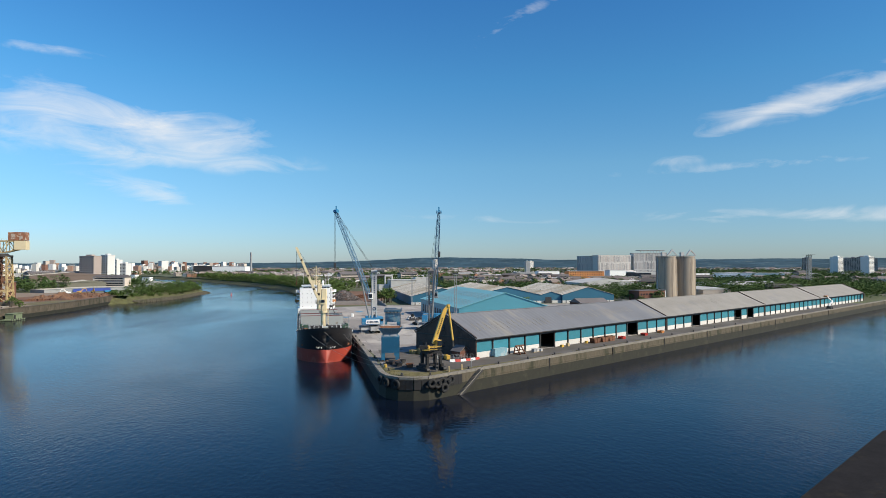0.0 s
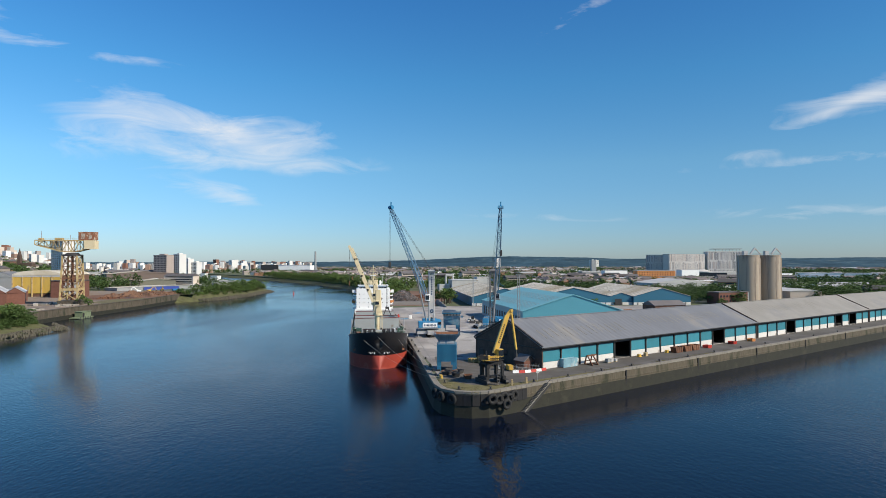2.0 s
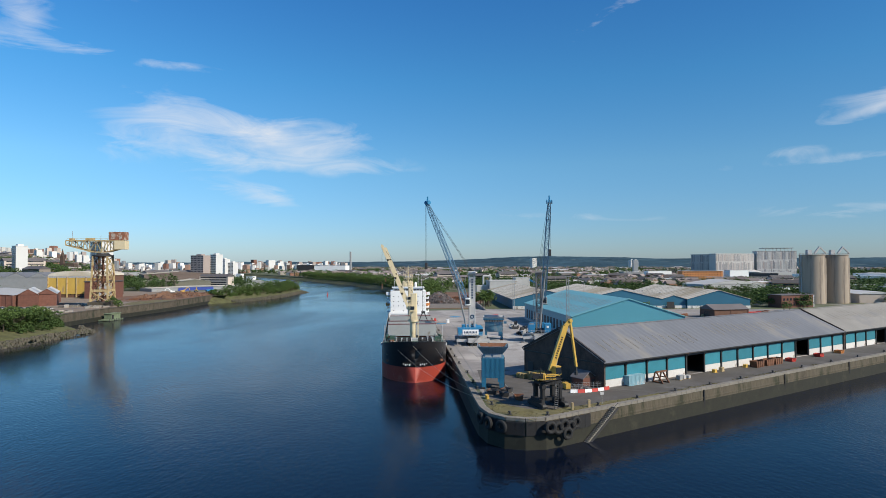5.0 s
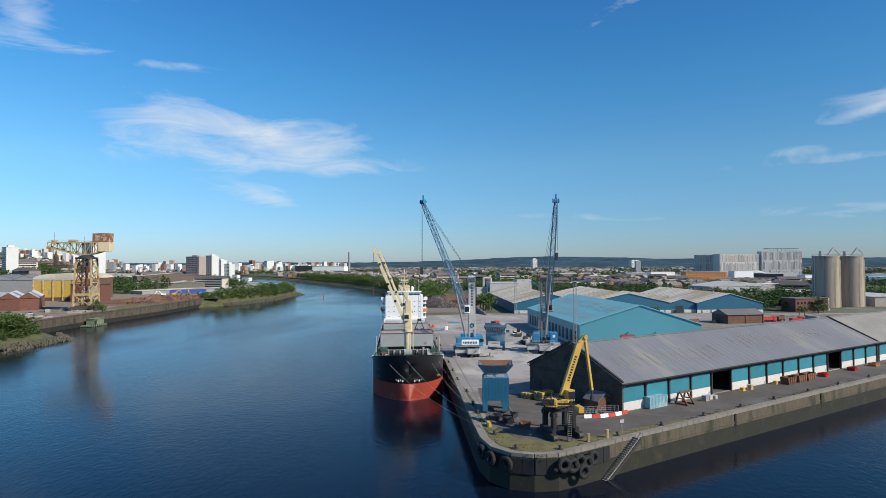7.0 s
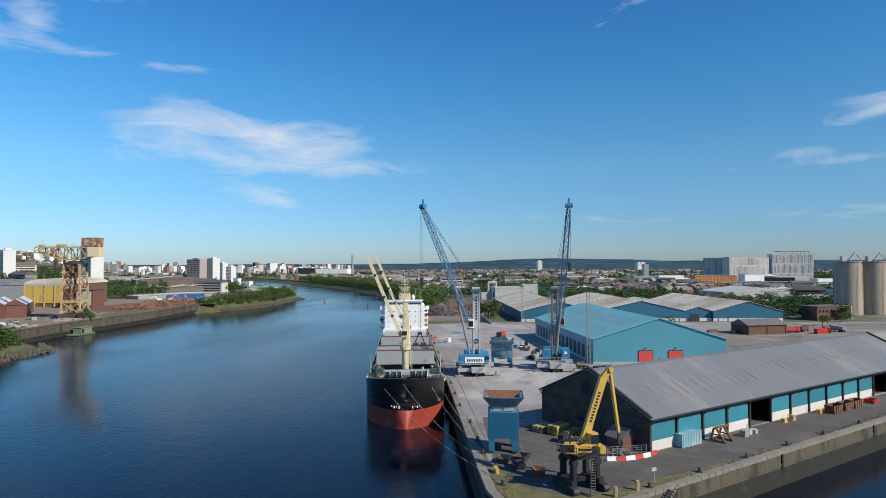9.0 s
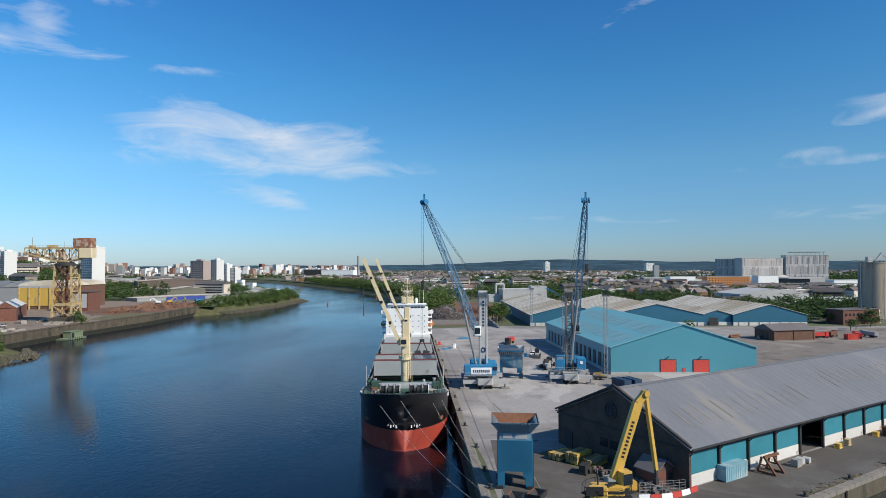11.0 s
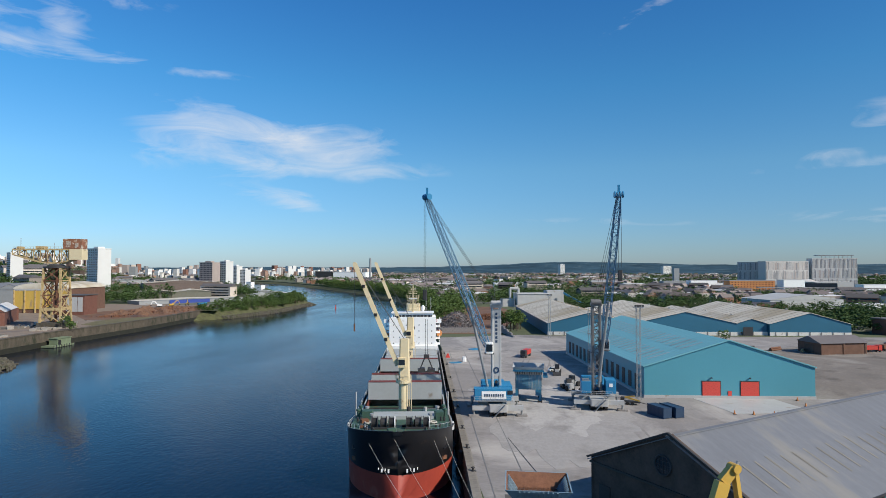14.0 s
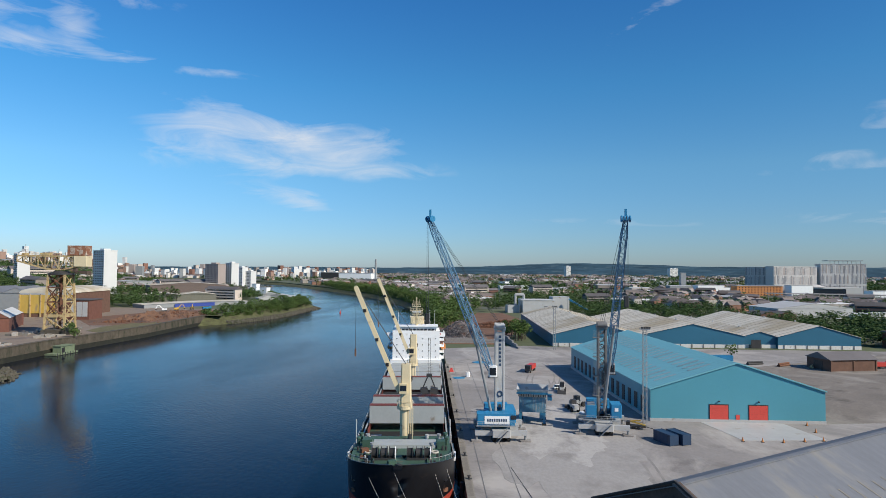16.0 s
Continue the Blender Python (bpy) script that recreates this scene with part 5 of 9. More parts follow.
for side in (1, -1):
    part("wing_bulwark", Form().box(side * 10.2, 138.05, 20.5, 3.2, 0.12, 1.2).box(side * 11.65, 140.5, 20.5, 0.12, 4.8, 1.2), WHITE, house)
    part("wing_lifebuoy", Form().torus(side * 9.6, 137.95, 21.1, 0.38, 0.11, (0, 1, 0), 12, 5), RED, house)
    part("lifeboat", Form().tube((side * 11.2, 148, 14.6), (side * 11.2, 154, 14.6), 1.15, n=12), ORANGE, ship, "orange enclosed lifeboat")
mast = part("radar_mast", Form().tube((0, 142, 24.4), (0, 142, 36.0), 0.55, 0.16), CREAM, ship, "cream radar mast with many small platforms")
for k, (z, w) in enumerate(((25.6, 2.6), (27.2, 4.8), (28.8, 3.8), (30.4, 5.2), (32.0, 3.4), (33.4, 2.4))):
    yard_ = part("mast_platform", Form().box(0, 141.8, z, w, 1.5, 0.16), CREAM, mast)
    hr = Form().beam((-w / 2, 141.1, z + 0.9), (w / 2, 141.1, z + 0.9), 0.08)
    for q in range(5):
        hr.beam((-w / 2 + w * q / 4, 141.1, z), (-w / 2 + w * q / 4, 141.1, z + (1.5 if q in (0, 4) else 0.9)), 0.09)
    part("mast_rail", hr, CREAM, yard_)
for side in (1, -1):
    part("mast_stay", Form().beam((side * 2.2, 144, 24.4), (side * 0.3, 142, 30.4), 0.22), CREAM, mast)
part("scanner", Form().box(0, 140.9, 29.7, 3.4, 0.3, 0.35), WHITE, mast)
for dx in (-2.3, -1.4, 1.4, 2.3):
    part("antenna", Form().tube((dx, 142, 28.9), (dx, 142, 31.2), 0.07, n=5), CREAM, mast)
for dx in (-7.5, 7.5, 5.5):
    part("whip_antenna", Form().tube((dx, 143, 24.4), (dx, 143, 30.5), 0.06, n=5), WHITE, mast)
part("satellite_dome", Form().tube((4.2, 145, 24.4), (4.2, 145, 26), 0.5, 0.9).tube((4.2, 145, 26), (4.2, 145, 27.0), 0.9, 0.3), WHITE, ship)
fun = part("funnel", Form().box(0, 154, 8.0, 7.0, 7.0, 19.0, taper=0.85, c=0.6), CREAM, ship, "cream funnel behind the bridge")
part("exhaust", Form().tube((-1, 154, 27), (-1, 154, 28.6), 0.4).tube((1, 154, 27), (1, 154, 28.6), 0.4), BLACK, fun)
part("poop_house", Form().box(0, 156, 8.0, 16, 12, 3.0), WHITE, ship)
# open clamshell grab resting on the hatch
grab = thing("cargo_grab", SHIP @ pose(5.4, 70.5, 10.85), "dark clamshell grab standing on a closed hatch", "grab")
for side in (1, -1):
    part("jaw", Form().add([(0.1 * side, -1.4, 0.4), (2.2 * side, -1.4, 0.0), (2.6 * side, -1.4, 1.6), (0.6 * side, -1.4, 2.0), (0.1 * side, 1.4, 0.4), (2.2 * side, 1.4, 0.0), (2.6 * side, 1.4, 1.6), (0.6 * side, 1.4, 2.0)],
                           [(0, 1, 2, 3), (4, 7, 6, 5), (0, 4, 5, 1), (1, 5, 6, 2), (2, 6, 7, 3), (3, 7, 4, 0)]), DARKSTEEL, grab, "dark grab jaw")
    part("arm", Form().beam((1.9 * side, 0, 1.6), (0.4 * side, 0, 5.2), 0.35), DARKSTEEL, grab)
part("head", Form().box(0, 0, 5.0, 1.6, 1.2, 0.9), DARKSTEEL, grab)
part("hoist_rope", Form().tube((-0.3, 0, 5.8), (-0.3, 0, 16.5), 0.06, n=5).tube((0.3, 0, 5.8), (0.3, 0, 16.5), 0.06, n=5), CABLE, grab)

# mooring lines with a slight sag
def line_between(p, q, sag, label):
    f, n = Form(), 14
    pts = [Vector(p).lerp(Vector(q), i / n) - Vector((0, 0, sag * 4 * (i / n) * (1 - i / n))) for i in range(n + 1)]
    side = (Vector(q) - Vector(p)).cross(Vector((0, 0, 1))).normalized()
    f.loft([[a + side * (0.035 * math.cos(k * 1.2566)) + Vector((0, 0, 0.035 * math.sin(k * 1.2566))) for k in range(5)] for a in pts])
    return solid("mooring_line", f, ROPE, label, "rope", "mooring lines")


BOLL = [(7.5, 138.0), (6.9, 146.5), (8.0, 131.0), (9.8, 121.5), (6.0, 160)]
tips = [SHIP @ Vector(p) for p in ((-6.2, 3.2, 10.6), (-0.6, -1.4, 11.6), (6.4, 3.6, 10.6), (8.6, 7.0, 10.6), (9.0, 8.0, 10.4))]
for p, q, s in zip(tips[:4], (BOLL[3], BOLL[2], BOLL[0], BOLL[1]), (2.2, 1.8, 1.5, 1.2)):
    line_between(p, (q[0], q[1], 0.55), s, "pale mooring line from the ship's bow to a bollard")


# ---- mobile harbour cranes ----
def lattice(f, p, q, w0, w1, bays, chord, lace):
    """A four-chord lattice boom from p to q."""
    p, q = Vector(p), Vector(q)
    d = (q - p).normalized()
    s = d.cross(Vector((0, 0, 1))).normalized()
    t = s.cross(d).normalized()
    st = []
    for i in range(bays + 1):
        k = i / bays
        w = (w0 + (w1 - w0) * k) * (0.55 + 0.45 * min(1, 6 * k, 9 * (1 - k) + 0.3))
        c = p.lerp(q, k)
        st.append([c + s * (a * w / 2) + t * (b * w / 2) for a, b in ((-1, -1), (1, -1), (1, 1), (-1, 1))])
    for i in range(bays):
        for j in range(4):
            f.beam(st[i][j], st[i + 1][j], chord)
            a, b = (j, (j + 1) % 4) if i % 2 else ((j + 1) % 4, j)
            f.beam(st[i][a], st[i + 1][b], lace)
            f.beam(st[i][j], st[i][(j + 1) % 4], lace)
    return f


def bars_sign(parent, x, y, z, w, h, n, mat_, label="", axis="x"):
    """Lettering too commercial to copy, shown as plain bars."""
    f = Form()
    for k in range(n):
        f.box(x - w / 2 + w * (k + 0.5) / n, y, z, w / n * 0.62, 0.05, h) if axis == "x" else f.box(x, y, z - w / 2 + w * (k + 0.5) / n, h, 0.05, w / n * 0.62)
    return part("lettering", f, mat_, parent, label)


def harbour_crane(x, y, turn, tip, dark, label):
    """A mobile harbour crane; its boom points from the tower to tip (world place)."""
    base = pose(x, y, 0, 0, 0, turn)
    c = thing("harbour_crane", base, label, "crane", "mobile harbour cranes")
    inv = base.inverted()
    ch = part("chassis", Form().box(0, 0, 1.3, 4.4, 14.5, 1.7, c=0.2).box(0, 0, 1.6, 9.2, 3.0, 1.3), LIGHTGREY, c, "grey wheeled chassis")
    for sy in (-5.4, 5.4):
        part("outrigger_beam", Form().box(0, sy, 1.5, 12.6, 1.3, 1.1), LIGHTGREY, ch)
        for sx in (-5.9, 5.9):
            part("jack", Form().tube((sx, sy, 0.4), (sx, sy, 2.3), 0.3), GREYSTEEL, ch)
            part("pad", Form().box(sx, sy, 0.02, 2.6, 1.9, 0.4, c=0.15), CONCRETE, ch)
    for k in range(7):
        for sx in (-1.75, 1.75):
            wv = part("wheel", Form().tube((sx - 0.4, -5.6 + 1.85 * k, 0.75), (sx + 0.4, -5.6 + 1.85 * k, 0.75), 0.72, n=14), RUBBER, ch)
    part("boarding_stair", Form().beam((-1.0, -7.4, 0.3), (1.6, -7.5, 3.1), 0.9, 0.12).beam((-1.0, -7.9, 1.2), (1.6, -8.0, 4.0), 0.08).beam((-1.0, -7.0, 1.2), (1.6, -7.1, 4.0), 0.08), GREYSTEEL, ch)
    part("slewing_ring", Form().tube((0, 0, 3.0), (0, 0, 3.7), 2.1, n=24), DARKSTEEL, c)
    body = part("machinery_house", Form().box(-1.2, -3.9, 3.7, 9.2, 3.4, 2.9, c=0.12).box(2.2, 1.2, 3.7, 3.4, 7.5, 3.0, c=0.12).box(-2.6, 1.2, 3.7, 2.2, 6.5, 2.2), CRANEBLUE, c, "bright blue machinery house") if not dark else part("machinery_house", Form().box(-3.0, -1.6, 3.9, 2.6, 4.4, 3.0, c=0.12).box(3.3, -1.2, 3.9, 2.6, 4.6, 3.4, c=0.12).box(0, 2.6, 3.8, 4.0, 3.4, 1.4), CRANEBLUE, c, "bright blue twin machinery houses")
    if dark:
        part("house_window", Form().box(3.3, -3.55, 5.6, 0.9, 0.1, 0.9), WHITE, body)
        part("house_vent", Form().box(-3.0, -1.6, 6.9, 1.8, 3.2, 0.35), GREYSTEEL, body)
    part("counterweight", Form().box(-0.6, 5.4, 3.7, 6.0, 2.2, 3.2, c=0.2), CRANEBLUE, c)
    part("walkway", Form().box(-1.2, -5.9, 3.75, 9.6, 0.9, 0.12), GREYSTEEL, c)
    rl = Form()
    for k in range(8):
        rl.beam((-5.8 + 1.3 * k, -6.25, 3.8), (-5.8 + 1.3 * k, -6.25, 4.9), 0.06)
    rl.beam((-5.8, -6.25, 4.9), (3.4, -6.25, 4.9), 0.06).beam((-5.8, -6.25, 4.4), (3.4, -6.25, 4.4), 0.05)
    part("walkway_rail", rl, LIGHTGREY, c)
    if not dark:
        part("cab_window", Form().box(3.0, -5.65, 5.3, 1.3, 0.1, 1.0), GLASS, body)
    tw = TOWERDARK if dark else LIGHTGREY
    tower = part("tower", Form().box(-0.95, 0, 3.7, 0.55, 2.6, 22.8, c=0.08).box(0.95, 0, 3.7, 0.55, 2.6, 22.8, c=0.08), tw, c, "grey steel tower of two plates")
    if dark:
        lat = Form()
        for k in range(11):
            z = 4.5 + 2.0 * k
            lat.beam((-0.7, -1.2, z), (0.7, -1.2, z + 1.9), 0.16)
            lat.beam((0.7, -1.2, z), (-0.7, -1.2, z + 1.9), 0.16)
            lat.torus(0, 1.0, z + 0.9, 0.62, 0.12, (0, 1, 0), 10, 5)
        part("tower_lacing", lat, TOWERDARK, tower)
        part("access_ladder", Form().beam((-1.6, -1.5, 4), (-1.6, -1.5, 26), 0.1).beam((-2.1, -1.5, 4), (-2.1, -1.5, 26), 0.1), GREYSTEEL, tower)
        for z in (9, 14, 19, 24):
            part("landing", Form().box(-1.6, -1.2, z, 1.6, 1.8, 0.1).beam((-2.4, -2.1, z), (-2.4, -2.1, z + 1), 0.06).beam((-0.8, -2.1, z), (-0.8, -2.1, z + 1), 0.06).beam((-2.4, -2.1, z + 1), (-0.8, -2.1, z + 1), 0.06), TOWERDARK, tower)
    else:
        part("face_panel", Form().box(0, -1.15, 9.0, 1.5, 0.12, 17.0), LIGHTGREY, tower, "pale grey tower face panel")
        part("hole", Form().tube((0, -1.28, 5.6), (0, -1.14, 5.6), 0.5, n=16).tube((0, -1.28, 7.6), (0, -1.14, 7.6), 0.4, n=16), DARKSTEEL, tower)
        bars_sign(tower, 0, -1.26, 21.0, 8.0, 0.55, 8, NAVY, "dark lettering bars", "z")
        part("round_mark", Form().torus(0, -1.25, 10.6, 0.6, 0.2, (0, 1, 0), 14, 5), NAVY, tower)
        part("name_board", Form().box(-1.0, -5.68, 4.1, 6.0, 0.08, 2.0), WHITE, body, "white name board")
        bars_sign(body, -1.0, -5.75, 4.7, 5.0, 0.75, 9, NAVY, "navy lettering bars")
    part("tower_head", Form().box(0, 0, 26.4, 2.9, 3.2, 0.7).tube((-1.2, -1.5, 27.4), (1.2, -1.5, 27.4), 0.65, n=14).tube((-1.2, 1.6, 27.4), (1.2, 1.6, 27.4), 0.65, n=14), tw, c, "sheaves on the tower head")
    cx = 2.1 if dark else -1.9
    cab = part("operator_cab", Form().box(cx, -1.9, 15.0, 1.9, 2.3, 2.7, c=0.2), GREYSTEEL if dark else WHITE, c, "glazed operator's cab halfway up the tower")
    part("cab_glazing", Form().box(cx, -3.08, 15.5, 1.6, 0.08, 1.8), GLASS, cab)
    part("cab_floor", Form().box(cx, -1.8, 14.8, 2.3, 2.8, 0.15), DARKSTEEL, cab)
    tip_l = inv @ Vector(tip)
    d = Vector((tip_l.x, tip_l.y, 0)).normalized()
    foot = Vector((1.5 if dark else -0.4, 0, 16.6)) + d * 2.4
    boom = part("boom", lattice(Form(), foot, tip_l, 1.9, 1.15, 24, 0.19, 0.085), LATTICE, c, "long steel-blue lattice boom")
    head = Form()
    for k in (-0.9, -0.3, 0.3, 0.9):
        s = d.cross(Vector((0, 0, 1)))
        head.tube(tip_l + s * (k - 0.14) + Vector((0, 0, 0.4)), tip_l + s * (k + 0.14) + Vector((0, 0, 0.4)), 0.75, n=14)
    head.box(tip_l.x, tip_l.y, tip_l.z + 1.0, 0.5, 0.5, 1.6)
    part("boom_head", head, CRANEBLUE, boom, "blue sheave head")
    part("luffing_ram", Form().tube(Vector((0, 0, 5.5)) + d * 2.6, foot.lerp(tip_l, 0.32), 0.34, n=12), GREYSTEEL, c, "hydraulic luffing ram")
    rp = Form()
    for k in (-0.5, 0.0, 0.5):
        s = d.cross(Vector((0, 0, 1)))
        rp.tube(Vector((0, 0, 27.8)) + s * k, tip_l + s * k, 0.045, n=5, caps=False)
    for k in (-0.35, 0.35):
        rp.tube(tip_l + d * (0.5 + 0.1) + s * k, tip_l + d * 0.6 + s * k + Vector((0, 0, -22.0 if not dark else -16)), 0.045, n=5, caps=False)
    part("wire_rope", rp, CABLE, boom)
    part("hook_block", Form().box(tip_l.x + d.x * 0.6, tip_l.y + d.y * 0.6, tip_l.z - (24.0 if not dark else 19.0), 1.0, 0.7, 2.4, c=0.15), DARKSTEEL, boom)
    return c


harbour_crane(10.2, 222.5, 2.0, (-6.6, 209.0, 52.9), False, "blue mobile harbour crane with a white tower beside the ship")
harbour_crane(37.2, 230.0, -6.0, (37.0, 203.5, 52.6), True, "blue mobile harbour crane with a dark braced tower")

# ---- hoppers ----
HOPPERRIB = material("weathered_blue_grey_rib", (0.17, 0.25, 0.30), 0.6, scale=0.4, fine=3, vary=0.2, stain=(0.12, 0.09, 0.07), stain_amount=0.3, piece=0.2)
HOPPERDUST = material("dust_covered_blue_sheet", (0.075, 0.20, 0.28), 0.7, scale=0.3, fine=3, vary=0.2, stain=(0.30, 0.32, 0.32), stain_amount=0.45, stain_scale=0.35, stretch=(1, 1, 0.3))
def hopper(x, y, turn, rusty, label):
    h = thing("bulk_hopper", pose(x, y, 0, 0, 0, turn), label, "hopper", "bulk hoppers")
    W_, D_ = (5.6, 5.2) if rusty else (7.0, 7.0)
    zb, zt = (2.7, 7.6) if rusty else (3.4, 7.4)
    LW = 1.15 if rusty else 0.7
    for sx in (-1, 1):
        for sy in (-1, 1):
            lg = part("leg", Form().box(sx * (W_ / 2 - LW / 2), sy * (D_ / 2 - LW / 2), 0, LW, LW, zb + 0.2), HOPPERBLUE, h)
            part("foot", Form().box(sx * (W_ / 2 - 0.35), sy * (D_ / 2 - 0.35), 0, 1.1, 1.5, 0.45).tube((sx * (W_ / 2 - 0.35) - 0.3, sy * (D_ / 2 - 0.9), 0.4), (sx * (W_ / 2 - 0.35) + 0.3, sy * (D_ / 2 - 0.9), 0.4), 0.4), BLACK, lg)
    skin = HOPPERBLUE if rusty else HOPPERDUST
    body = part("body", Form().box(0, 0, zb, W_, D_, zt - zb, c=0.05), skin, h, "ribbed blue sheet-steel body")
    rib = mesh_of("rib", Form().box(0, 0, zb, 0.14, 0.07, zt - zb), skin)
    n = 18
    for k in range(n):
        u = -W_ / 2 + W_ * (k + 0.5) / n
        piece("rib", rib, body, u, -D_ / 2, 0)
        piece("rib", rib, body, u, D_ / 2, 0)
        v = -D_ / 2 + D_ * (k + 0.5) / n
        piece("rib", rib, body, W_ / 2, v, 0, 90)
        piece("rib", rib, body, -W_ / 2, v, 0, 90)
    part("skirt", Form().box(-W_ / 2 + 0.4, 0, 0.5, 0.5, D_ - 0.6, zb - 0.4).box(W_ / 2 - 0.9, -D_ / 2 + 0.12, 1.8, 1.4, 0.2, zb - 1.8), HOPPERBLUE, h)
    if rusty:
        ring0, ring1 = (2.5, 2.3, 8.7), (3.9, 3.5, 10.6)
        part("collar", Form().box(0, 0, zt, 5.0, 4.6, 1.2), HOPPERRIB, h)
        part("collar_window", Form().box(-1.2, -2.34, zt + 0.25, 1.4, 0.08, 0.75).box(1.0, -2.34, zt + 0.25, 1.9, 0.08, 0.75), LIGHTGREY, h)
        fins = mesh_of("fin", Form().beam((0, -2.42, 8.75), (0, -3.58, 10.5), 0.14, 0.2), HOPPERRIB)
        for k in range(9):
            for rz in (0, 90, 180, 270):
                o = piece("fin", fins, h, 0, 0, 0, rz)
                o.location = Matrix.Rotation(radians(rz), 3, "Z") @ Vector((-2.2 + 0.55 * k, 0.05, 0))
        mat_ = RUST
    else:
        ring0, ring1 = (3.4, 3.4, 7.4), (4.3, 4.3, 9.5)
        part("rim", Form().box(0, -4.2, 8.3, 8.4, 0.3, 0.5).box(0, 4.2, 8.3, 8.4, 0.3, 0.5), HOPPERBLUE, h)
        fins = mesh_of("fin", Form().box(0, -3.9, 7.6, 0.2, 0.35, 1.0), DARKSTEEL)
        for k in range(12):
            piece("fin", fins, h, -3.6 + 0.65 * k, 0, 0)
        part("catwalk", Form().box(4.6, 0, 6.8, 1.2, 8.0, 0.15), HOPPERBLUE, h)
        mat_ = LIGHTGREY
    cone = Form()
    q = []
    for (a, b, z), t in ((ring0, 0), (ring1, 0), (ring1, 0.14), (ring0, 0.14)):
        q.append([(-a + t, -b + t, z), (a - t, -b + t, z), (a - t, b - t, z), (-a + t, b - t, z)])
    q.append([(-0.6, -0.6, ring0[2] - 1.5), (0.6, -0.6, ring0[2] - 1.5), (0.6, 0.6, ring0[2] - 1.5), (-0.6, 0.6, ring0[2] - 1.5)])
    part("funnel", cone.loft(q[:3]), HOPPERRIB if rusty else LIGHTGREY, h, "ribbed blue-grey flared funnel" if rusty else "pale worn filling funnel")
    part("funnel_lining", Form().loft(q[2:]), mat_, h, "rusty funnel lining" if rusty else "pale dusty funnel lining")
    gr_ = Form()
    for k in range(9):
        gr_.beam((-ring0[0] + 0.5 + k * (2 * ring0[0] - 1) / 8, -ring0[1], ring0[2] + 0.35), (-ring0[0] + 0.5 + k * (2 * ring0[0] - 1) / 8, ring0[1], ring0[2] + 0.35), 0.08)
        gr_.beam((-ring0[0], -ring0[1] + 0.5 + k * (2 * ring0[1] - 1) / 8, ring0[2] + 0.35), (ring0[0], -ring0[1] + 0.5 + k * (2 * ring0[1] - 1) / 8, ring0[2] + 0.35), 0.08)
    part("grid", gr_, mat_, h)
    part("ladder", Form().beam((W_ / 2 + 0.15, -1.2, 0.3), (W_ / 2 + 0.15, -1.2, zt), 0.08).beam((W_ / 2 + 0.15, -0.7, 0.3), (W_ / 2 + 0.15, -0.7, zt), 0.08), DARKSTEEL, h)
    return h


hopper(11.6, 140.6, -4, True, "blue bulk hopper with a rusty flared top on legs")
hopper(19.8, 236.6, -6, False, "blue bulk hopper with a pale open top on the quay")

# ---- tracked dock handler ----
mh = thing("material_handler", pose(22.0, 120.6, 0, 0, 0, 20), "yellow dock handler on a tall black tracked gantry", "material handler")
for sx in (-2.7, 2.7):
    tr = part("track", Form().box(sx, 0, 0.12, 1.0, 6.0, 0.95, c=0.15), BLACK, mh, "black crawler track")
    shoe = mesh_of("track_shoe", Form().box(0, 0, 0, 1.15, 0.3, 0.1), DARKSTEEL)
    for k in range(13):
        piece("track_shoe", shoe, tr, sx, -2.7 + 0.45 * k, 1.07)
    for sy in (-3.0, 3.0):
        part("idler", Form().tube((sx - 0.45, sy, 0.6), (sx + 0.45, sy, 0.6), 0.52, n=14), DARKSTEEL, tr)
    for sy in (-1.55, 1.55):
        part("gantry_leg", Form().box(sx * 0.78, sy, 1.6, 0.9, 0.95, 3.5, c=0.16).box(sx * 0.78, sy, 4.1, 1.15, 1.2, 0.7, c=0.12), BLACK, mh, "black box-section gantry leg")
    part("side_beam", Form().box(sx * 0.9, 0, 1.0, 1.1, 4.6, 0.9, c=0.2), BLACK, mh)
part("gantry_top", Form().box(0, 0, 4.9, 5.0, 3.6, 0.65, c=0.3), BLACK, mh)
part("cross_beam", Form().box(0, 0, 1.25, 4.6, 1.4, 0.6), BLACK, mh)
part("slewing_ring", Form().tube((0, 0, 5.5), (0, 0, 5.9), 1.4, n=20), BLACK, mh)
part("stair", Form().beam((-0.8, -4.2, 0.2), (0.6, -2.4, 5.2), 0.09, 0.25).beam((0.0, -4.2, 0.2), (1.4, -2.4, 5.2), 0.09, 0.25).beam((-0.8, -4.2, 1.2), (0.6, -2.4, 6.2), 0.07).beam((0.0, -4.2, 1.2), (1.4, -2.4, 6.2), 0.07), DARKSTEEL, mh, "steel access stair")
tread = mesh_of("tread", Form().box(0, 0, 0, 0.8, 0.22, 0.05), TOWERDARK)
st_p = [o for o in mh.children if o.name.startswith("stair")][0]
for k in range(14):
    piece("tread", tread, st_p, -0.4 + 0.1 * k, -4.2 + 0.13 * k, 0.35 + 0.36 * k)
up = part("superstructure", Form().box(-0.5, -0.3, 5.95, 2.2, 4.0, 1.05, c=0.25, rz=70).box(-2.3, -1.0, 5.95, 1.2, 2.2, 1.25, c=0.2, rz=70), YELLOW, mh, "yellow engine house and counterweight")
part("engine_band", Form().box(-0.5, -0.3, 6.2, 2.26, 4.06, 0.3, c=0.25, rz=70), BLACK, up, "black band round the engine house")
for k in range(4):
    part("engine_vent", Form().box(-1.3 + 0.55 * k, -0.9 + 0.2 * k, 7.0, 0.35, 1.2, 0.12, rz=70), BLACK, up)
part("exhaust_stack", Form().tube((-1.6, 0.2, 7.0), (-1.6, 0.2, 8.2), 0.12), DARKSTEEL, up)
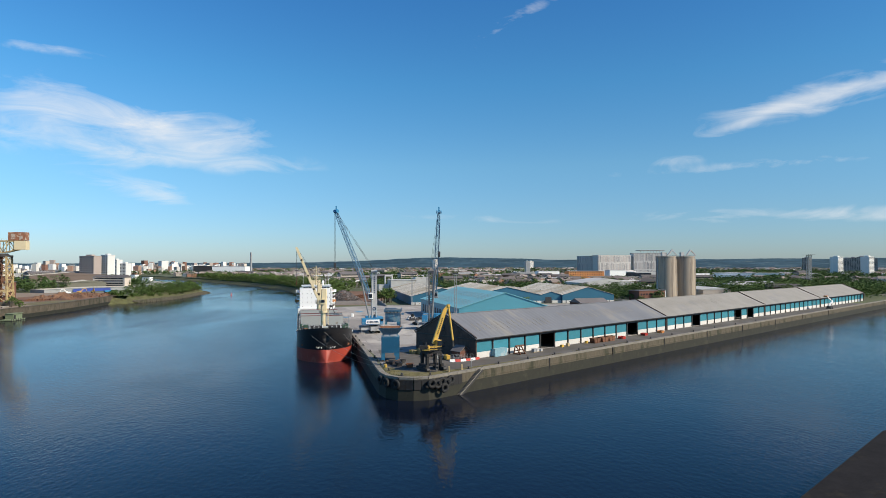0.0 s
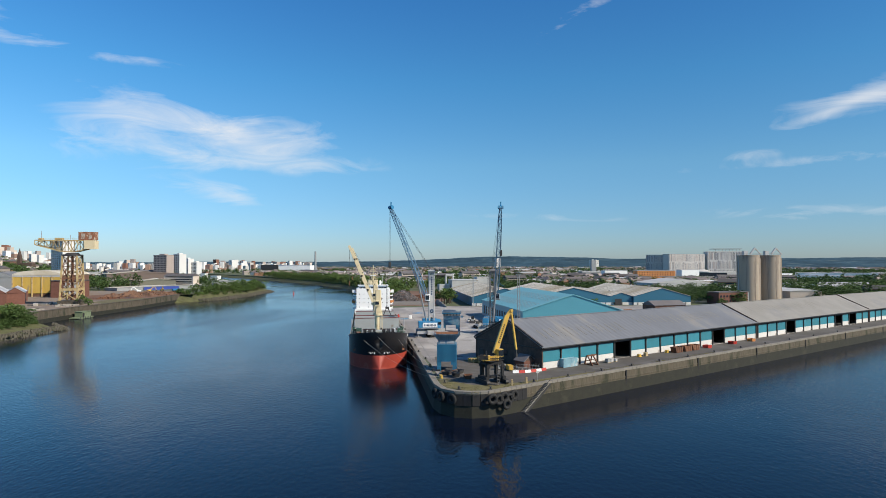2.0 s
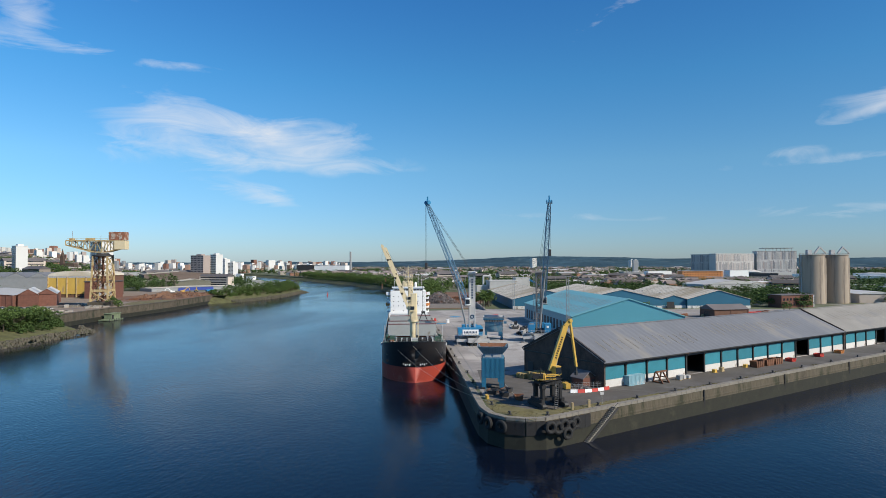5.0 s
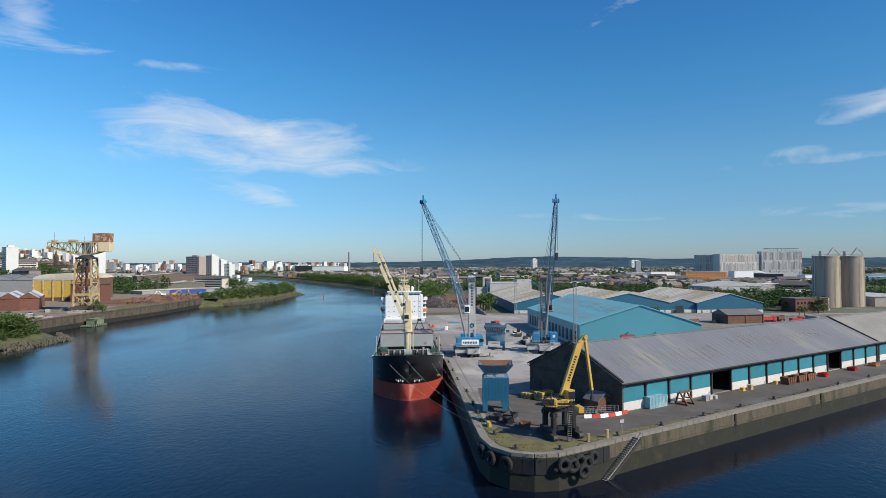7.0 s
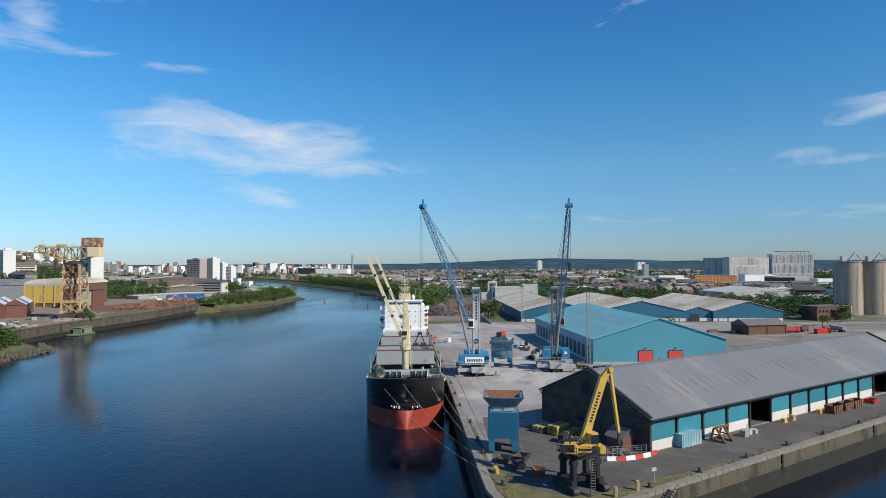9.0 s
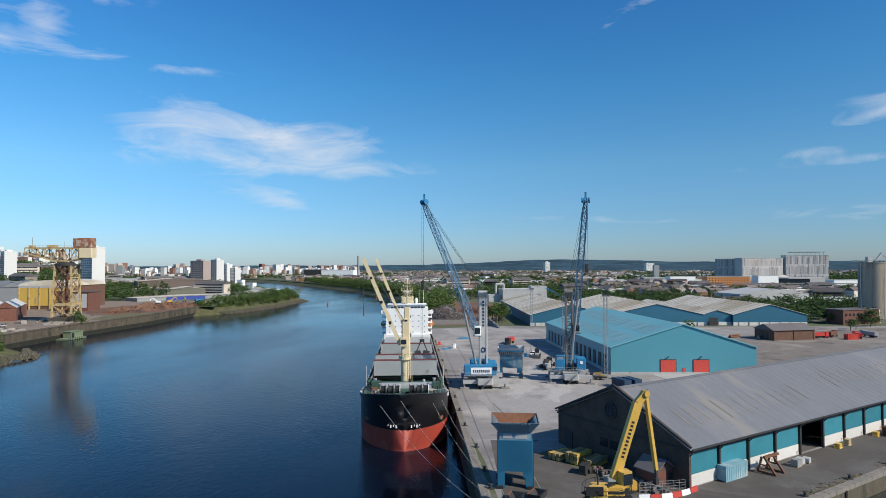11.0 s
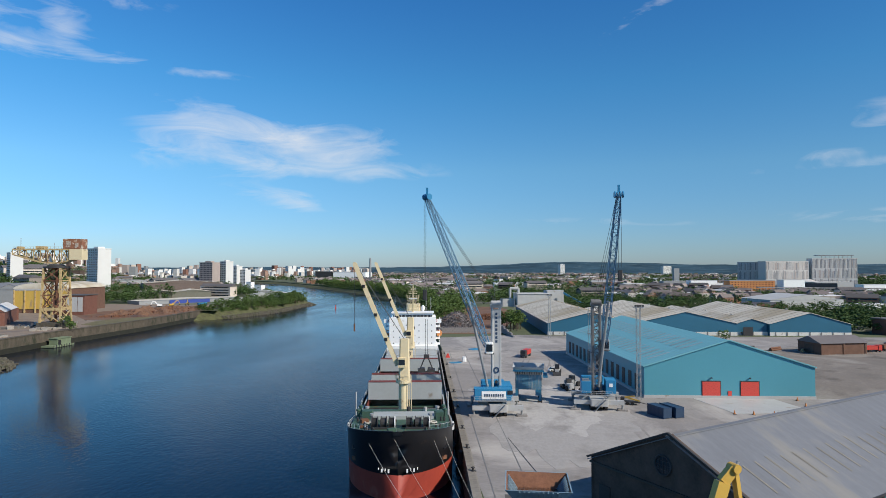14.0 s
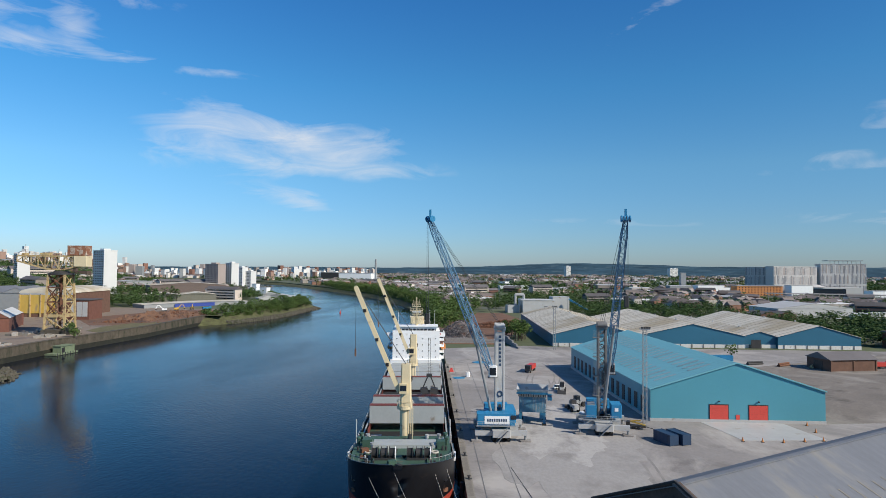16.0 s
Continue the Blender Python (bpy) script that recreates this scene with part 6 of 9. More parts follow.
part("engine_grille", Form().box(-3.1, -1.4, 6.3, 0.2, 2.2, 1.1, rz=70), BLACK, up)
part("deck_plate", Form().box(-0.3, 0, 5.8, 5.4, 4.4, 0.12, rz=20), BLACK, up)
dr = Form()
for k in range(12):
    a, b = 2 * math.pi * k / 12, 2 * math.pi * (k + 1) / 12
    dr.beam((-0.4 + 3.3 * math.cos(a), 2.7 * math.sin(a), 5.95), (-0.4 + 3.3 * math.cos(a), 2.7 * math.sin(a), 7.0), 0.06)
    dr.beam((-0.4 + 3.3 * math.cos(a), 2.7 * math.sin(a), 7.0), (-0.4 + 3.3 * math.cos(b), 2.7 * math.sin(b), 7.0), 0.06)
part("deck_rail", dr, DARKSTEEL, up)
hc = part("cab", Form().box(2.0, -0.4, 6.6, 1.6, 1.7, 2.0, c=0.2), YELLOW, mh, "yellow-framed glazed cab")
part("cab_glazing", Form().box(2.0, -1.28, 7.0, 1.3, 0.08, 1.4).box(2.82, -0.4, 7.0, 0.08, 1.3, 1.4), GLASS, hc)
minv = pose(22.0, 120.6, 0, 0, 0, 20).inverted()
bf, pk, kn, se = [minv @ Vector(p) for p in ((22.8, 121.2, 7.4), (26.2, 122.0, 17.2), (27.3, 122.2, 18.4), (28.7, 122.5, 8.2))]
bm_ = Form().beam(bf, pk, 0.75, 1.2).beam(pk, kn, 0.6, 0.95)
part("boom", bm_, YELLOW, mh, "yellow box-section boom")
part("stick", Form().beam(kn + Vector((0, 0, 0.2)), se, 0.4, 0.6), YELLOW, mh, "yellow dipper stick")
part("boom_ram", Form().tube(bf + Vector((0.9, 0, -0.3)), bf.lerp(pk, 0.45) + Vector((0.35, 0, -0.5)), 0.17).tube(bf.lerp(pk, 0.62) + Vector((-0.2, 0, 0.7)), kn + Vector((0.5, 0, 0.5)), 0.14), GREYSTEEL, mh, "hydraulic ram")
part("knuckle", Form().tube(kn + Vector((0, -0.5, 0)), kn + Vector((0, 0.5, 0)), 0.42, n=14), YELLOW, mh)
part("grab_hanger", Form().beam(se, se + Vector((0, 0, -1.2)), 0.3).box(se.x, se.y, se.z - 1.9, 0.7, 0.6, 0.8, c=0.1), DARKSTEEL, mh)
bd = (pk - bf).normalized()
bside = bd.cross(Vector((0, 0, 1))).normalized()
for k in range(10):
    p = bf.lerp(pk, 0.30 + 0.05 * k)
    for sgn in (-0.39, 0.39):
        part("letter_bar", Form().beam(p + bside * sgn - bd * 0.14, p + bside * sgn + bd * 0.14, 0.03, 0.42, up=tuple(bside.cross(bd))), BLACK, mh, "black lettering bar")


# ---- things on the quay ----
def container(x, y, z, turn, mat_, label, length=6.06, group="shipping containers"):
    c = thing("shipping_container", pose(x, y, z, 0, 0, turn), label, "container", group)
    b = part("body", Form().box(0, 0, 0.12, length, 2.36, 2.4), mat_, c)
    rib = mesh_of("rib", Form().box(0, 0, 0.2, 0.14, 2.44, 2.2), mat_)
    for k in range(int(length / 0.5) - 1):
        piece("rib", rib, b, -length / 2 + 0.5 + 0.5 * k, 0, 0)
    fr = Form()
    for sx in (-1, 1):
        for sy in (-1, 1):
            fr.box(sx * (length / 2 - 0.08), sy * 1.14, 0, 0.18, 0.18, 2.6)
    fr.box(0, 1.16, 2.48, length, 0.12, 0.12).box(0, -1.16, 2.48, length, 0.12, 0.12).box(0, 1.16, 0, length, 0.12, 0.16).box(0, -1.16, 0, length, 0.12, 0.16)
    part("frame", fr, mat_, c)
    for sy in (-0.58, 0.58):
        d = part("door", Form().box(length / 2 + 0.01, sy, 0.2, 0.08, 1.1, 2.2), mat_, c)
        part("lock_bar", Form().tube((length / 2 + 0.09, sy, 0.2), (length / 2 + 0.09, sy, 2.4), 0.035, n=6), LIGHTGREY, d)
    return c


container(50.2, 218.9, 0.03, 112, NAVY, "navy blue shipping container on the concrete yard")
container(53.4, 219.6, 0.03, 112, NAVY, "navy blue shipping container beside its twin")
container(47.9, 143.6, 0.05, 33, PALEBLUE, "faded pale blue and white container beside the shed", 6.06)


def sx_(s, t):
    """A place s along the long shed's front wall and t metres out from it."""
    a = radians(SHED_TURN)
    return 39.6 + s * math.cos(a) + t * math.sin(a), 138.6 + s * math.sin(a) - t * math.cos(a)


# steel A-frames, crates, pallets, skips along the shed
for s in (16.5, 19.0):
    x, y = sx_(s, 2.6)
    fr = thing("steel_trestle", pose(x, y, 0.04, 0, 0, SHED_TURN + 90), "rusty brown steel trestle standing by the shed", "trestle", "steel trestles")
    part("frame", Form().beam((-1.5, 0, 0.1), (0.4, 0, 2.6), 0.3).beam((1.5, 0, 0.1), (0.9, 0, 2.6), 0.3).beam((-1.6, 0, 0.15), (1.7, 0, 0.15), 0.3).beam((-0.2, 0, 1.3), (1.2, 0, 1.3), 0.22), RUST, fr)
x, y = sx_(17.8, 2.6)
solid("steel_girder", Form().box(0, 0, 2.65, 4.2, 0.4, 0.4), RUST, "rusty girder lying across two trestles", "girder", m=pose(x, y, 0.04, 0, 0, SHED_TURN))
for k, (s, t) in enumerate(((24.6, 3.2), (26.6, 2.8), (28.3, 3.0))):
    x, y = sx_(s, t)
    p = thing("crate_stack", pose(x, y, 0.04, 0, 0, SHED_TURN + 8 * k), "grey crate on a wooden pallet by the shed", "crate", "crates by the shed")
    for q in (-0.5, 0, 0.5):
        part("pallet_board", Form().box(0, q, 0, 1.5, 0.2, 0.16), TIMBER, p)
    part("crate", Form().box(0, 0, 0.16, 1.4, 1.2, 1.1 - 0.2 * k, c=0.06), LIGHTGREY if k else GREYSTEEL, p)
for k, s in enumerate((42.5, 46.0, 58.0)):
    x, y = sx_(s, 1.6)
    solid("pallet_load", Form().box(0, 0, 0, 1.6, 1.2, 0.14).box(0.1, 0, 0.14, 1.2, 1.0, 0.7 + 0.3 * (k % 2), c=0.1), TIMBER if k % 2 else YELLOW, "strapped load on a pallet against the wall", "pallet", "pallet loads", m=pose(x, y, 0.04, 0, 0, SHED_TURN + 5))


def skip(x, y, turn, mat_, label, L=4.6, H=1.9):
    k = thing("skip", pose(x, y, 0.04, 0, 0, turn), label, "skip", "steel skips")
    a, b, t = L / 2, 1.1, 0.08
    q = [[(-a * s, -b, z), (a * s, -b, z), (a * s, b, z), (-a * s, b, z)] for s, z in ((0.8, 0), (1.0, H))]
    q += [[(-a * s + t, -b + t, z), (a * s - t, -b + t, z), (a * s - t, b - t, z), (-a * s + t, b - t, z)] for s, z in ((1.0, H), (0.8, 0.2))]
    part("shell", Form().loft(q).add(q[3], [(0, 1, 2, 3)]), mat_, k)
    for u in (-0.5, 0, 0.5):
        part("rib", Form().box(u * a, -b - 0.05, 0.1, 0.14, 0.12, H - 0.1).box(u * a, b + 0.05, 0.1, 0.14, 0.12, H - 0.1), mat_, k)
    return k


for s, m_, lb in ((61.5, RUST, "rusty brown open skip beside the shed"), (67.0, RUST, "rusty brown open skip beside the shed"), (71.8, RUST, "tall rusty skip beside the shed"), (80.5, RED, "small red open skip by the shed doors"),
                  (98.0, RED, "small red open skip by the shed doors"), (112.0, ORANGE, "orange skip by the shed doors")):
    x, y = sx_(s, 3.2)
    skip(x, y, SHED_TURN, m_, lb, 4.4 if s < 75 else 2.6, 1.9 if s < 75 else 1.0)
# drag buckets by the hopper
for k, (x, y, r) in enumerate(((11.0, 132.8, 70), (13.2, 129.8, 95), (16.4, 126.6, 80), (14.4, 134.0, 60))):
    b = thing("scoop_bucket", pose(x, y, 0.05, 0, 0, r), "rusty black loading bucket lying on the quay", "bucket", "scoop buckets")
    part("shell", Form().add([(-1.3, -0.9, 0), (1.3, -0.9, 0), (1.5, -1.1, 1.0), (-1.5, -1.1, 1.0), (-1.3, 0.5, 0), (1.3, 0.5, 0), (1.5, 1.1, 0.9), (-1.5, 1.1, 0.9), (-1.3, -0.8, 0.9), (1.3, -0.8, 0.9), (1.2, 0.4, 0.15), (-1.2, 0.4, 0.15)],
                             [(0, 4, 5, 1), (0, 1, 2, 3), (0, 3, 7, 4), (1, 5, 6, 2), (4, 7, 6, 5), (8, 9, 10, 11), (3, 2, 9, 8), (2, 6, 10, 9), (7, 3, 8, 11), (6, 7, 11, 10)]), RUST if k == 2 else DARKSTEEL, b)
    part("lip", Form().box(0, 1.1, 0.82, 3.1, 0.2, 0.12), RUST, b)
# stacked yellow timber and counterweights at the gable
rt = random.Random(3)
BAULK = material("weathered_yellow_beam", (0.30, 0.225, 0.10), 0.8, scale=0.8, fine=6, vary=0.25, piece=0.25)
for k in range(3):
    st = thing("beam_stack", pose(21.6 + 2.6 * k, 153.6 - 1.9 * k, 0.03, 0, 0, -52 + 6 * k), "stack of yellow steel beams beside the brick gable", "beam stack", "beam stacks")
    for r in range(2 + (k == 1)):
        for q in range(3):
            part("beam", Form().box(q * 0.85 - 0.85, rt.uniform(-0.2, 0.2), 0.1 + 0.62 * r, 0.75, 4.6, 0.55), BAULK if rt.random() < 0.75 else YELLOW, st)
jk = Form()
for i in range(240):
    a = rt.random()
    x, y = 25.5 + a * 9.0 + rt.gauss(0, 0.8), 147.5 - a * 11.5 + rt.gauss(0, 0.8)
    jk.box(x, y, 0.02, rt.uniform(0.2, 1.1), rt.uniform(0.15, 0.5), rt.uniform(0.1, 0.9), rt.uniform(0, 180))
tagged(solid("scrap_pile", jk, SCRAP, "dark heap of scrap parts along the gable foot", "scrap"), kind="stuff")
for k, (x, y) in enumerate(((27.2, 139.5), (24.0, 145.5), (29.5, 137.8))):
    g_ = thing("generator", pose(x, y, 0.04, 0, 0, 20 + 40 * k), "grey generator unit standing by the gable", "generator", "generator units")
    part("housing", Form().box(0, 0, 0.25, 2.6, 1.3, 1.3, c=0.12), (GREYSTEEL, DARKSTEEL, YELLOW)[k], g_)
    part("skid", Form().box(0, 0, 0, 2.8, 1.4, 0.25), DARKSTEEL, g_)
    part("exhaust", Form().tube((0.8, 0.2, 1.5), (0.8, 0.2, 2.0), 0.08), BLACK, g_)

# red and white water barriers with mesh fence
barrier_f = Form().add([(-0.95, -0.25, 0), (0.95, -0.25, 0), (0.95, 0.25, 0), (-0.95, 0.25, 0), (-0.95, -0.1, 0.75), (0.95, -0.1, 0.75), (0.95, 0.1, 0.75), (-0.95, 0.1, 0.75)],
                       [(3, 2, 1, 0), (4, 5, 6, 7), (0, 1, 5, 4), (1, 2, 6, 5), (2, 3, 7, 6), (3, 0, 4, 7)])
bmesh_w, bmesh_r = mesh_of("barrier", barrier_f, WHITE), mesh_of("barrier", barrier_f, RED)
for k in range(6):
    a = k / 5
    ob_ = new("road_barrier", bmesh_w if k % 2 == 0 else bmesh_r)
    ob_.matrix_basis = pose(30.6 + 8.6 * a, 133.6 + 3.4 * a ** 2, 0.04, 0, 0, 4 + 34 * a)
    tagged(ob_, "white plastic road barrier on the quay" if k % 2 == 0 else "red plastic road barrier on the quay", "barrier", "road barriers")
fp = Form()
for k in range(9):
    a = k / 8
    fp.beam((30.2 + 7.6 * a, 135.2 + 1.5 * a, 0.04), (30.2 + 7.6 * a, 135.2 + 1.5 * a, 2.0), 0.06)
for z in (0.3, 0.75, 1.2, 1.6, 2.0):
    fp.beam((30.2, 135.2, z), (37.8, 136.7, z), 0.04)
solid("mesh_fence", fp, GREYSTEEL, "thin grey temporary fence round the brick hut", "fence")

# bollards
def bollard(x, y, label="worn cast-iron mooring bollard on the quay edge", mat_=DARKSTEEL):
    b = thing("bollard", pose(x, y, 0.02), label, "bollard", "mooring bollards")
    part("base", Form().box(0, 0, 0, 0.9, 0.9, 0.12), mat_, b)
    part("post", Form().tube((0, 0, 0.1), (0, 0, 0.6), 0.24, 0.2).tube((0, 0, 0.6), (0, 0, 0.75), 0.36, 0.30), mat_, b)
    return b


bl = bollard(*BOLL[0])
for p in BOLL[1:] + [(4.0, 176), (2.9, 190), (1.8, 205), (0.4, 226), (-1.2, 246), (-2.9, 268), (-5.0, 296), (-7.2, 324), (12.8, 112.6), (20.5, 112.0)] + [front(s, 1.3) for s in (-3, 10, 24, 38, 52, 68, 84, 102, 120, 140, 162, 186, 212)]:
    copy_thing(bl, pose(p[0], p[1], 0.02, 0, 0, random.uniform(0, 90)))
solid("yellow_marker", Form().box(0, 0, 0, 0.7, 2.0, 0.8, c=0.15), YELLOW, "short yellow kerb block near the quay edge", "marker block", m=pose(9.2, 127.6, 0.03, 0, 0, 6))
solid("sign_post", Form().tube((0, 0, 0), (0, 0, 2.6), 0.06).box(0, -0.04, 2.0, 0.9, 0.06, 0.6), LIGHTGREY, "small sign on a thin post at the quay edge", "sign", m=pose(*front(-1.0, 2.0), 0.03, 0, 0, 20))
for s in (-10.5, -5.5):
    solid("timber_post", Form().box(0, 0, 0, 0.5, 0.5, 1.5, c=0.05), TIMBER, "short weathered timber post on the quay corner", "post", "timber posts", m=pose(*front(s, 1.6), 0.03))

# tyre fenders on the rounded corner
tyre_f = Form().torus(0, 0, 0, 0.95, 0.42, (0, 1, 0), 18, 8)
tyre_m = mesh_of("tyre_fender", tyre_f, RUBBER)
for x, y, z, rz in ((7.6, 116.2, -1.55, -68), (8.9, 113.0, -1.7, -60), (11.2, 110.2, -1.7, -40), (20.3, 109.3, -1.6, 22), (21.9, 110.1, -1.9, 28), (23.2, 110.8, -1.5, 30), (24.7, 111.7, -2.0, 31), (25.9, 112.5, -1.4, 33), (23.9, 110.9, -3.2, 31)):
    ob_ = new("tyre_fender", tyre_m)
    ob_.matrix_basis = pose(x, y, z, 0, 0, rz) @ Matrix.Translation((0, -0.65, 0))
    tagged(ob_, "worn black rubber tyre hung on the quay wall", "tyre", "tyre fenders")
# fender piles along the berth
for k in range(9):
    y = 190 + 16 * k
    ob_ = solid("rubber_fender", Form().tube((0, 0, -3.4), (0, 0, -0.6), 0.55, n=14), RUBBER, "black cylindrical rubber fender hung on the berth wall", "fender", "berth fenders")
    xs = np.interp(y, [p[1] for p in BERTH[::-1]][-8:], [p[0] for p in BERTH[::-1]][-8:])
    ob_.matrix_basis = pose(float(xs) - 0.75, y, 0)

# stone stair down the wall
stair = thing("quay_stair", Matrix(), "stone stair running down the quay wall", "stair", kind="structure")
step = mesh_of("step", Form().box(0, 0, -0.35, 0.62, 1.5, 0.35), COPING)
for k in range(22):
    x, y = front(-0.6 - 0.42 * k, -1.0)
    piece("step", step, stair, x, y, -0.1 - 0.29 * k, 33.4)
sw = Form()
x0, y0 = front(-0.2, -1.75)
x1, y1 = front(-9.6, -1.75)
sw.beam((x0, y0, 0.8), (x1, y1, -5.6), 0.08).beam((x0, y0, -0.3), (x1, y1, -6.9), 0.3, 0.5)
part("handrail", sw, DARKSTEEL, stair)

# crane rails and old tracks set in the berth paving
for o in (3.2, 9.4):
    ln = offset([p for p in BERTH[2:8]], -o)
    solid("crane_rail", strip(ln, [(-0.09, 0.0), (0.09, 0.0), (0.09, 0.055), (-0.09, 0.055)]), TOWERDARK, "dark steel rail set in the berth paving", "rail", "berth rails")
solid("drain_channel", Form().beam((11.6, 198.0, 0.04), (17.2, 165.0, 0.04), 0.16, 0.05), DARKSTEEL, "narrow dark drain line across the yard", "drain", kind="structure")

# lighting masts
def lattice_mast(x, y, h, label, w=1.0, z=0.0, bar=0.1):
    m_ = thing("lattice_mast", pose(x, y, z), label, "lighting mast", "lattice masts")
    f = Form()
    n = int(h / 2)
    for i in range(n):
        for j in range(4):
            a = [(-1, -1), (1, -1), (1, 1), (-1, 1)]
            p, q = a[j], a[(j + 1) % 4]
            f.beam((p[0] * w / 2, p[1] * w / 2, h * i / n), (p[0] * w / 2, p[1] * w / 2, h * (i + 1) / n), bar)
            f.beam((p[0] * w / 2, p[1] * w / 2, h * i / n), (q[0] * w / 2, q[1] * w / 2, h * (i + 1) / n), bar * 0.6)
    part("frame", f, GREYSTEEL, m_)
    part("platform", Form().box(0, 0, h, w * 2.4, w * 2.4, 0.2), GREYSTEEL, m_)
    for k in range(4):
        part("floodlight", Form().box(-w + k * w * 0.66, -w * 1.1, h + 0.3, 0.5, 0.4, 0.5), DARKSTEEL, m_)
    return m_


lattice_mast(50.2, 237.0, 25.5, "tall thin lattice lighting mast beside the turquoise warehouse")
lattice_mast(45.0, 385.0, 22.0, "tall thin lattice lighting mast in the yard", 1.0)
lattice_mast(567, 622, 41.0, "heavy lattice radio mast beyond the sheds", 4.0, bar=0.5)
bl = thing("boom_lift", pose(318, 308, 0.05, 0, 0, 30), "white boom lift standing by the far sheds", "boom lift")
part("base", Form().box(0, 0, 0.5, 5.0, 2.4, 1.6, c=0.2), DARKSTEEL, bl)
part("boom", Form().beam((-1.5, 0, 2.2), (5.0, 0, 5.0), 0.7).beam((5.0, 0, 5.0), (-6.5, 0, 9.0), 0.6), WHITE, bl, "white folded boom")
part("basket", Form().box(-7.2, 0, 8.2, 1.4, 2.0, 1.1), ORANGE, bl)
for sx in (-1.7, 1.7):
    for sy in (-1.1, 1.1):
        part("wheel", Form().tube((sx, sy - 0.25, 0.6), (sx, sy + 0.25, 0.6), 0.6, n=12), RUBBER, bl)

# vehicles in the yard
def car(x, y, z, turn, mat_, label, name="car", group="parked cars"):
    c = thing(name, pose(x, y, z, 0, 0, turn), label, "car", group)
    part("body", Form().add([(-2.1, -0.85, 0.35), (2.1, -0.85, 0.35), (2.1, 0.85, 0.35), (-2.1, 0.85, 0.35), (-2.15, -0.85, 0.85), (2.1, -0.85, 0.75), (2.1, 0.85, 0.75), (-2.15, 0.85, 0.85)],
                            [(3, 2, 1, 0), (4, 5, 6, 7), (0, 1, 5, 4), (1, 2, 6, 5), (2, 3, 7, 6), (3, 0, 4, 7)]), mat_, c)
    part("cabin", Form().add([(-1.9, -0.8, 0.84), (1.0, -0.8, 0.8), (1.0, 0.8, 0.8), (-1.9, 0.8, 0.84), (-1.4, -0.65, 1.45), (0.3, -0.65, 1.45), (0.3, 0.65, 1.45), (-1.4, 0.65, 1.45)],
                             [(4, 5, 6, 7), (0, 1, 5, 4), (1, 2, 6, 5), (2, 3, 7, 6), (3, 0, 4, 7)]), GLASS, c, "dark glazed cabin")
    part("roof", Form().box(-0.55, 0, 1.45, 1.6, 1.28, 0.05), mat_, c)
    for sx in (-1.3, 1.3):
        for sy in (-0.8, 0.8):
            part("wheel", Form().tube((sx, sy - 0.1, 0.32), (sx, sy + 0.1, 0.32), 0.32, n=10), RUBBER, c)
    return c


def loader(x, y, z, turn, mat_, label, group="wheel loaders"):
    c = thing("wheel_loader", pose(x, y, z, 0, 0, turn), label, "loader", group)
    part("rear_body", Form().box(-1.6, 0, 0.9, 2.8, 1.8, 1.3, c=0.2), mat_, c)
    part("front_frame", Form().box(1.2, 0, 0.8, 2.0, 1.3, 0.8), mat_, c)
    cb = part("cab", Form().box(-0.3, 0, 1.8, 1.5, 1.5, 1.6, taper=0.9), DARKSTEEL, c)
    part("window", Form().box(0.42, 0, 2.2, 0.1, 1.3, 1.0).box(-0.3, -0.72, 2.2, 1.2, 0.08, 1.0), GLASS, cb)
    part("arm", Form().beam((0.8, 0.5, 1.7), (3.0, 0.5, 0.6), 0.25).beam((0.8, -0.5, 1.7), (3.0, -0.5, 0.6), 0.25), mat_, c)
    part("bucket", Form().add([(2.9, -1.4, 0.1), (4.1, -1.4, 0.1), (3.1, -1.4, 1.2), (2.9, 1.4, 0.1), (4.1, 1.4, 0.1), (3.1, 1.4, 1.2)], [(0, 1, 2), (3, 5, 4), (0, 3, 4, 1), (0, 2, 5, 3), (1, 4, 5, 2)]), DARKSTEEL, c)
    for sx in (-1.7, 1.5):
        for sy in (-1.0, 1.0):
            part("wheel", Form().tube((sx, sy - 0.3, 0.75), (sx, sy + 0.3, 0.75), 0.75, n=14), RUBBER, c)
    return c


def excavator(x, y, z, turn, mat_, label, swing=0):
    c = thing("excavator", pose(x, y, z, 0, 0, turn), label, "excavator", "yard excavators")
    for sy in (-1.2, 1.2):
        part("track", Form().box(0, sy, 0, 4.2, 0.7, 0.9, c=0.12), BLACK, c)
    part("house", Form().box(-0.8, 0, 1.1, 3.4, 2.7, 1.4, c=0.25), mat_, c)
    cb = part("cab", Form().box(0.9, 0.8, 1.1, 1.5, 1.1, 2.0, c=0.1), mat_, c)
    part("window", Form().box(1.66, 0.8, 1.8, 0.08, 0.9, 1.1), GLASS, cb)
    part("boom", Form().beam((0.8, -0.2, 1.8), (3.6, -0.2, 5.2), 0.5, 0.7).beam((3.6, -0.2, 5.2), (5.6, -0.2, 5.0), 0.45, 0.6), mat_, c)
    part("stick", Form().beam((5.6, -0.2, 5.0), (6.8, -0.2, 2.2), 0.35, 0.5), mat_, c)
    part("bucket", Form().box(6.6, -0.2, 1.1, 1.0, 1.1, 1.1, c=0.2), DARKSTEEL, c)
    return c


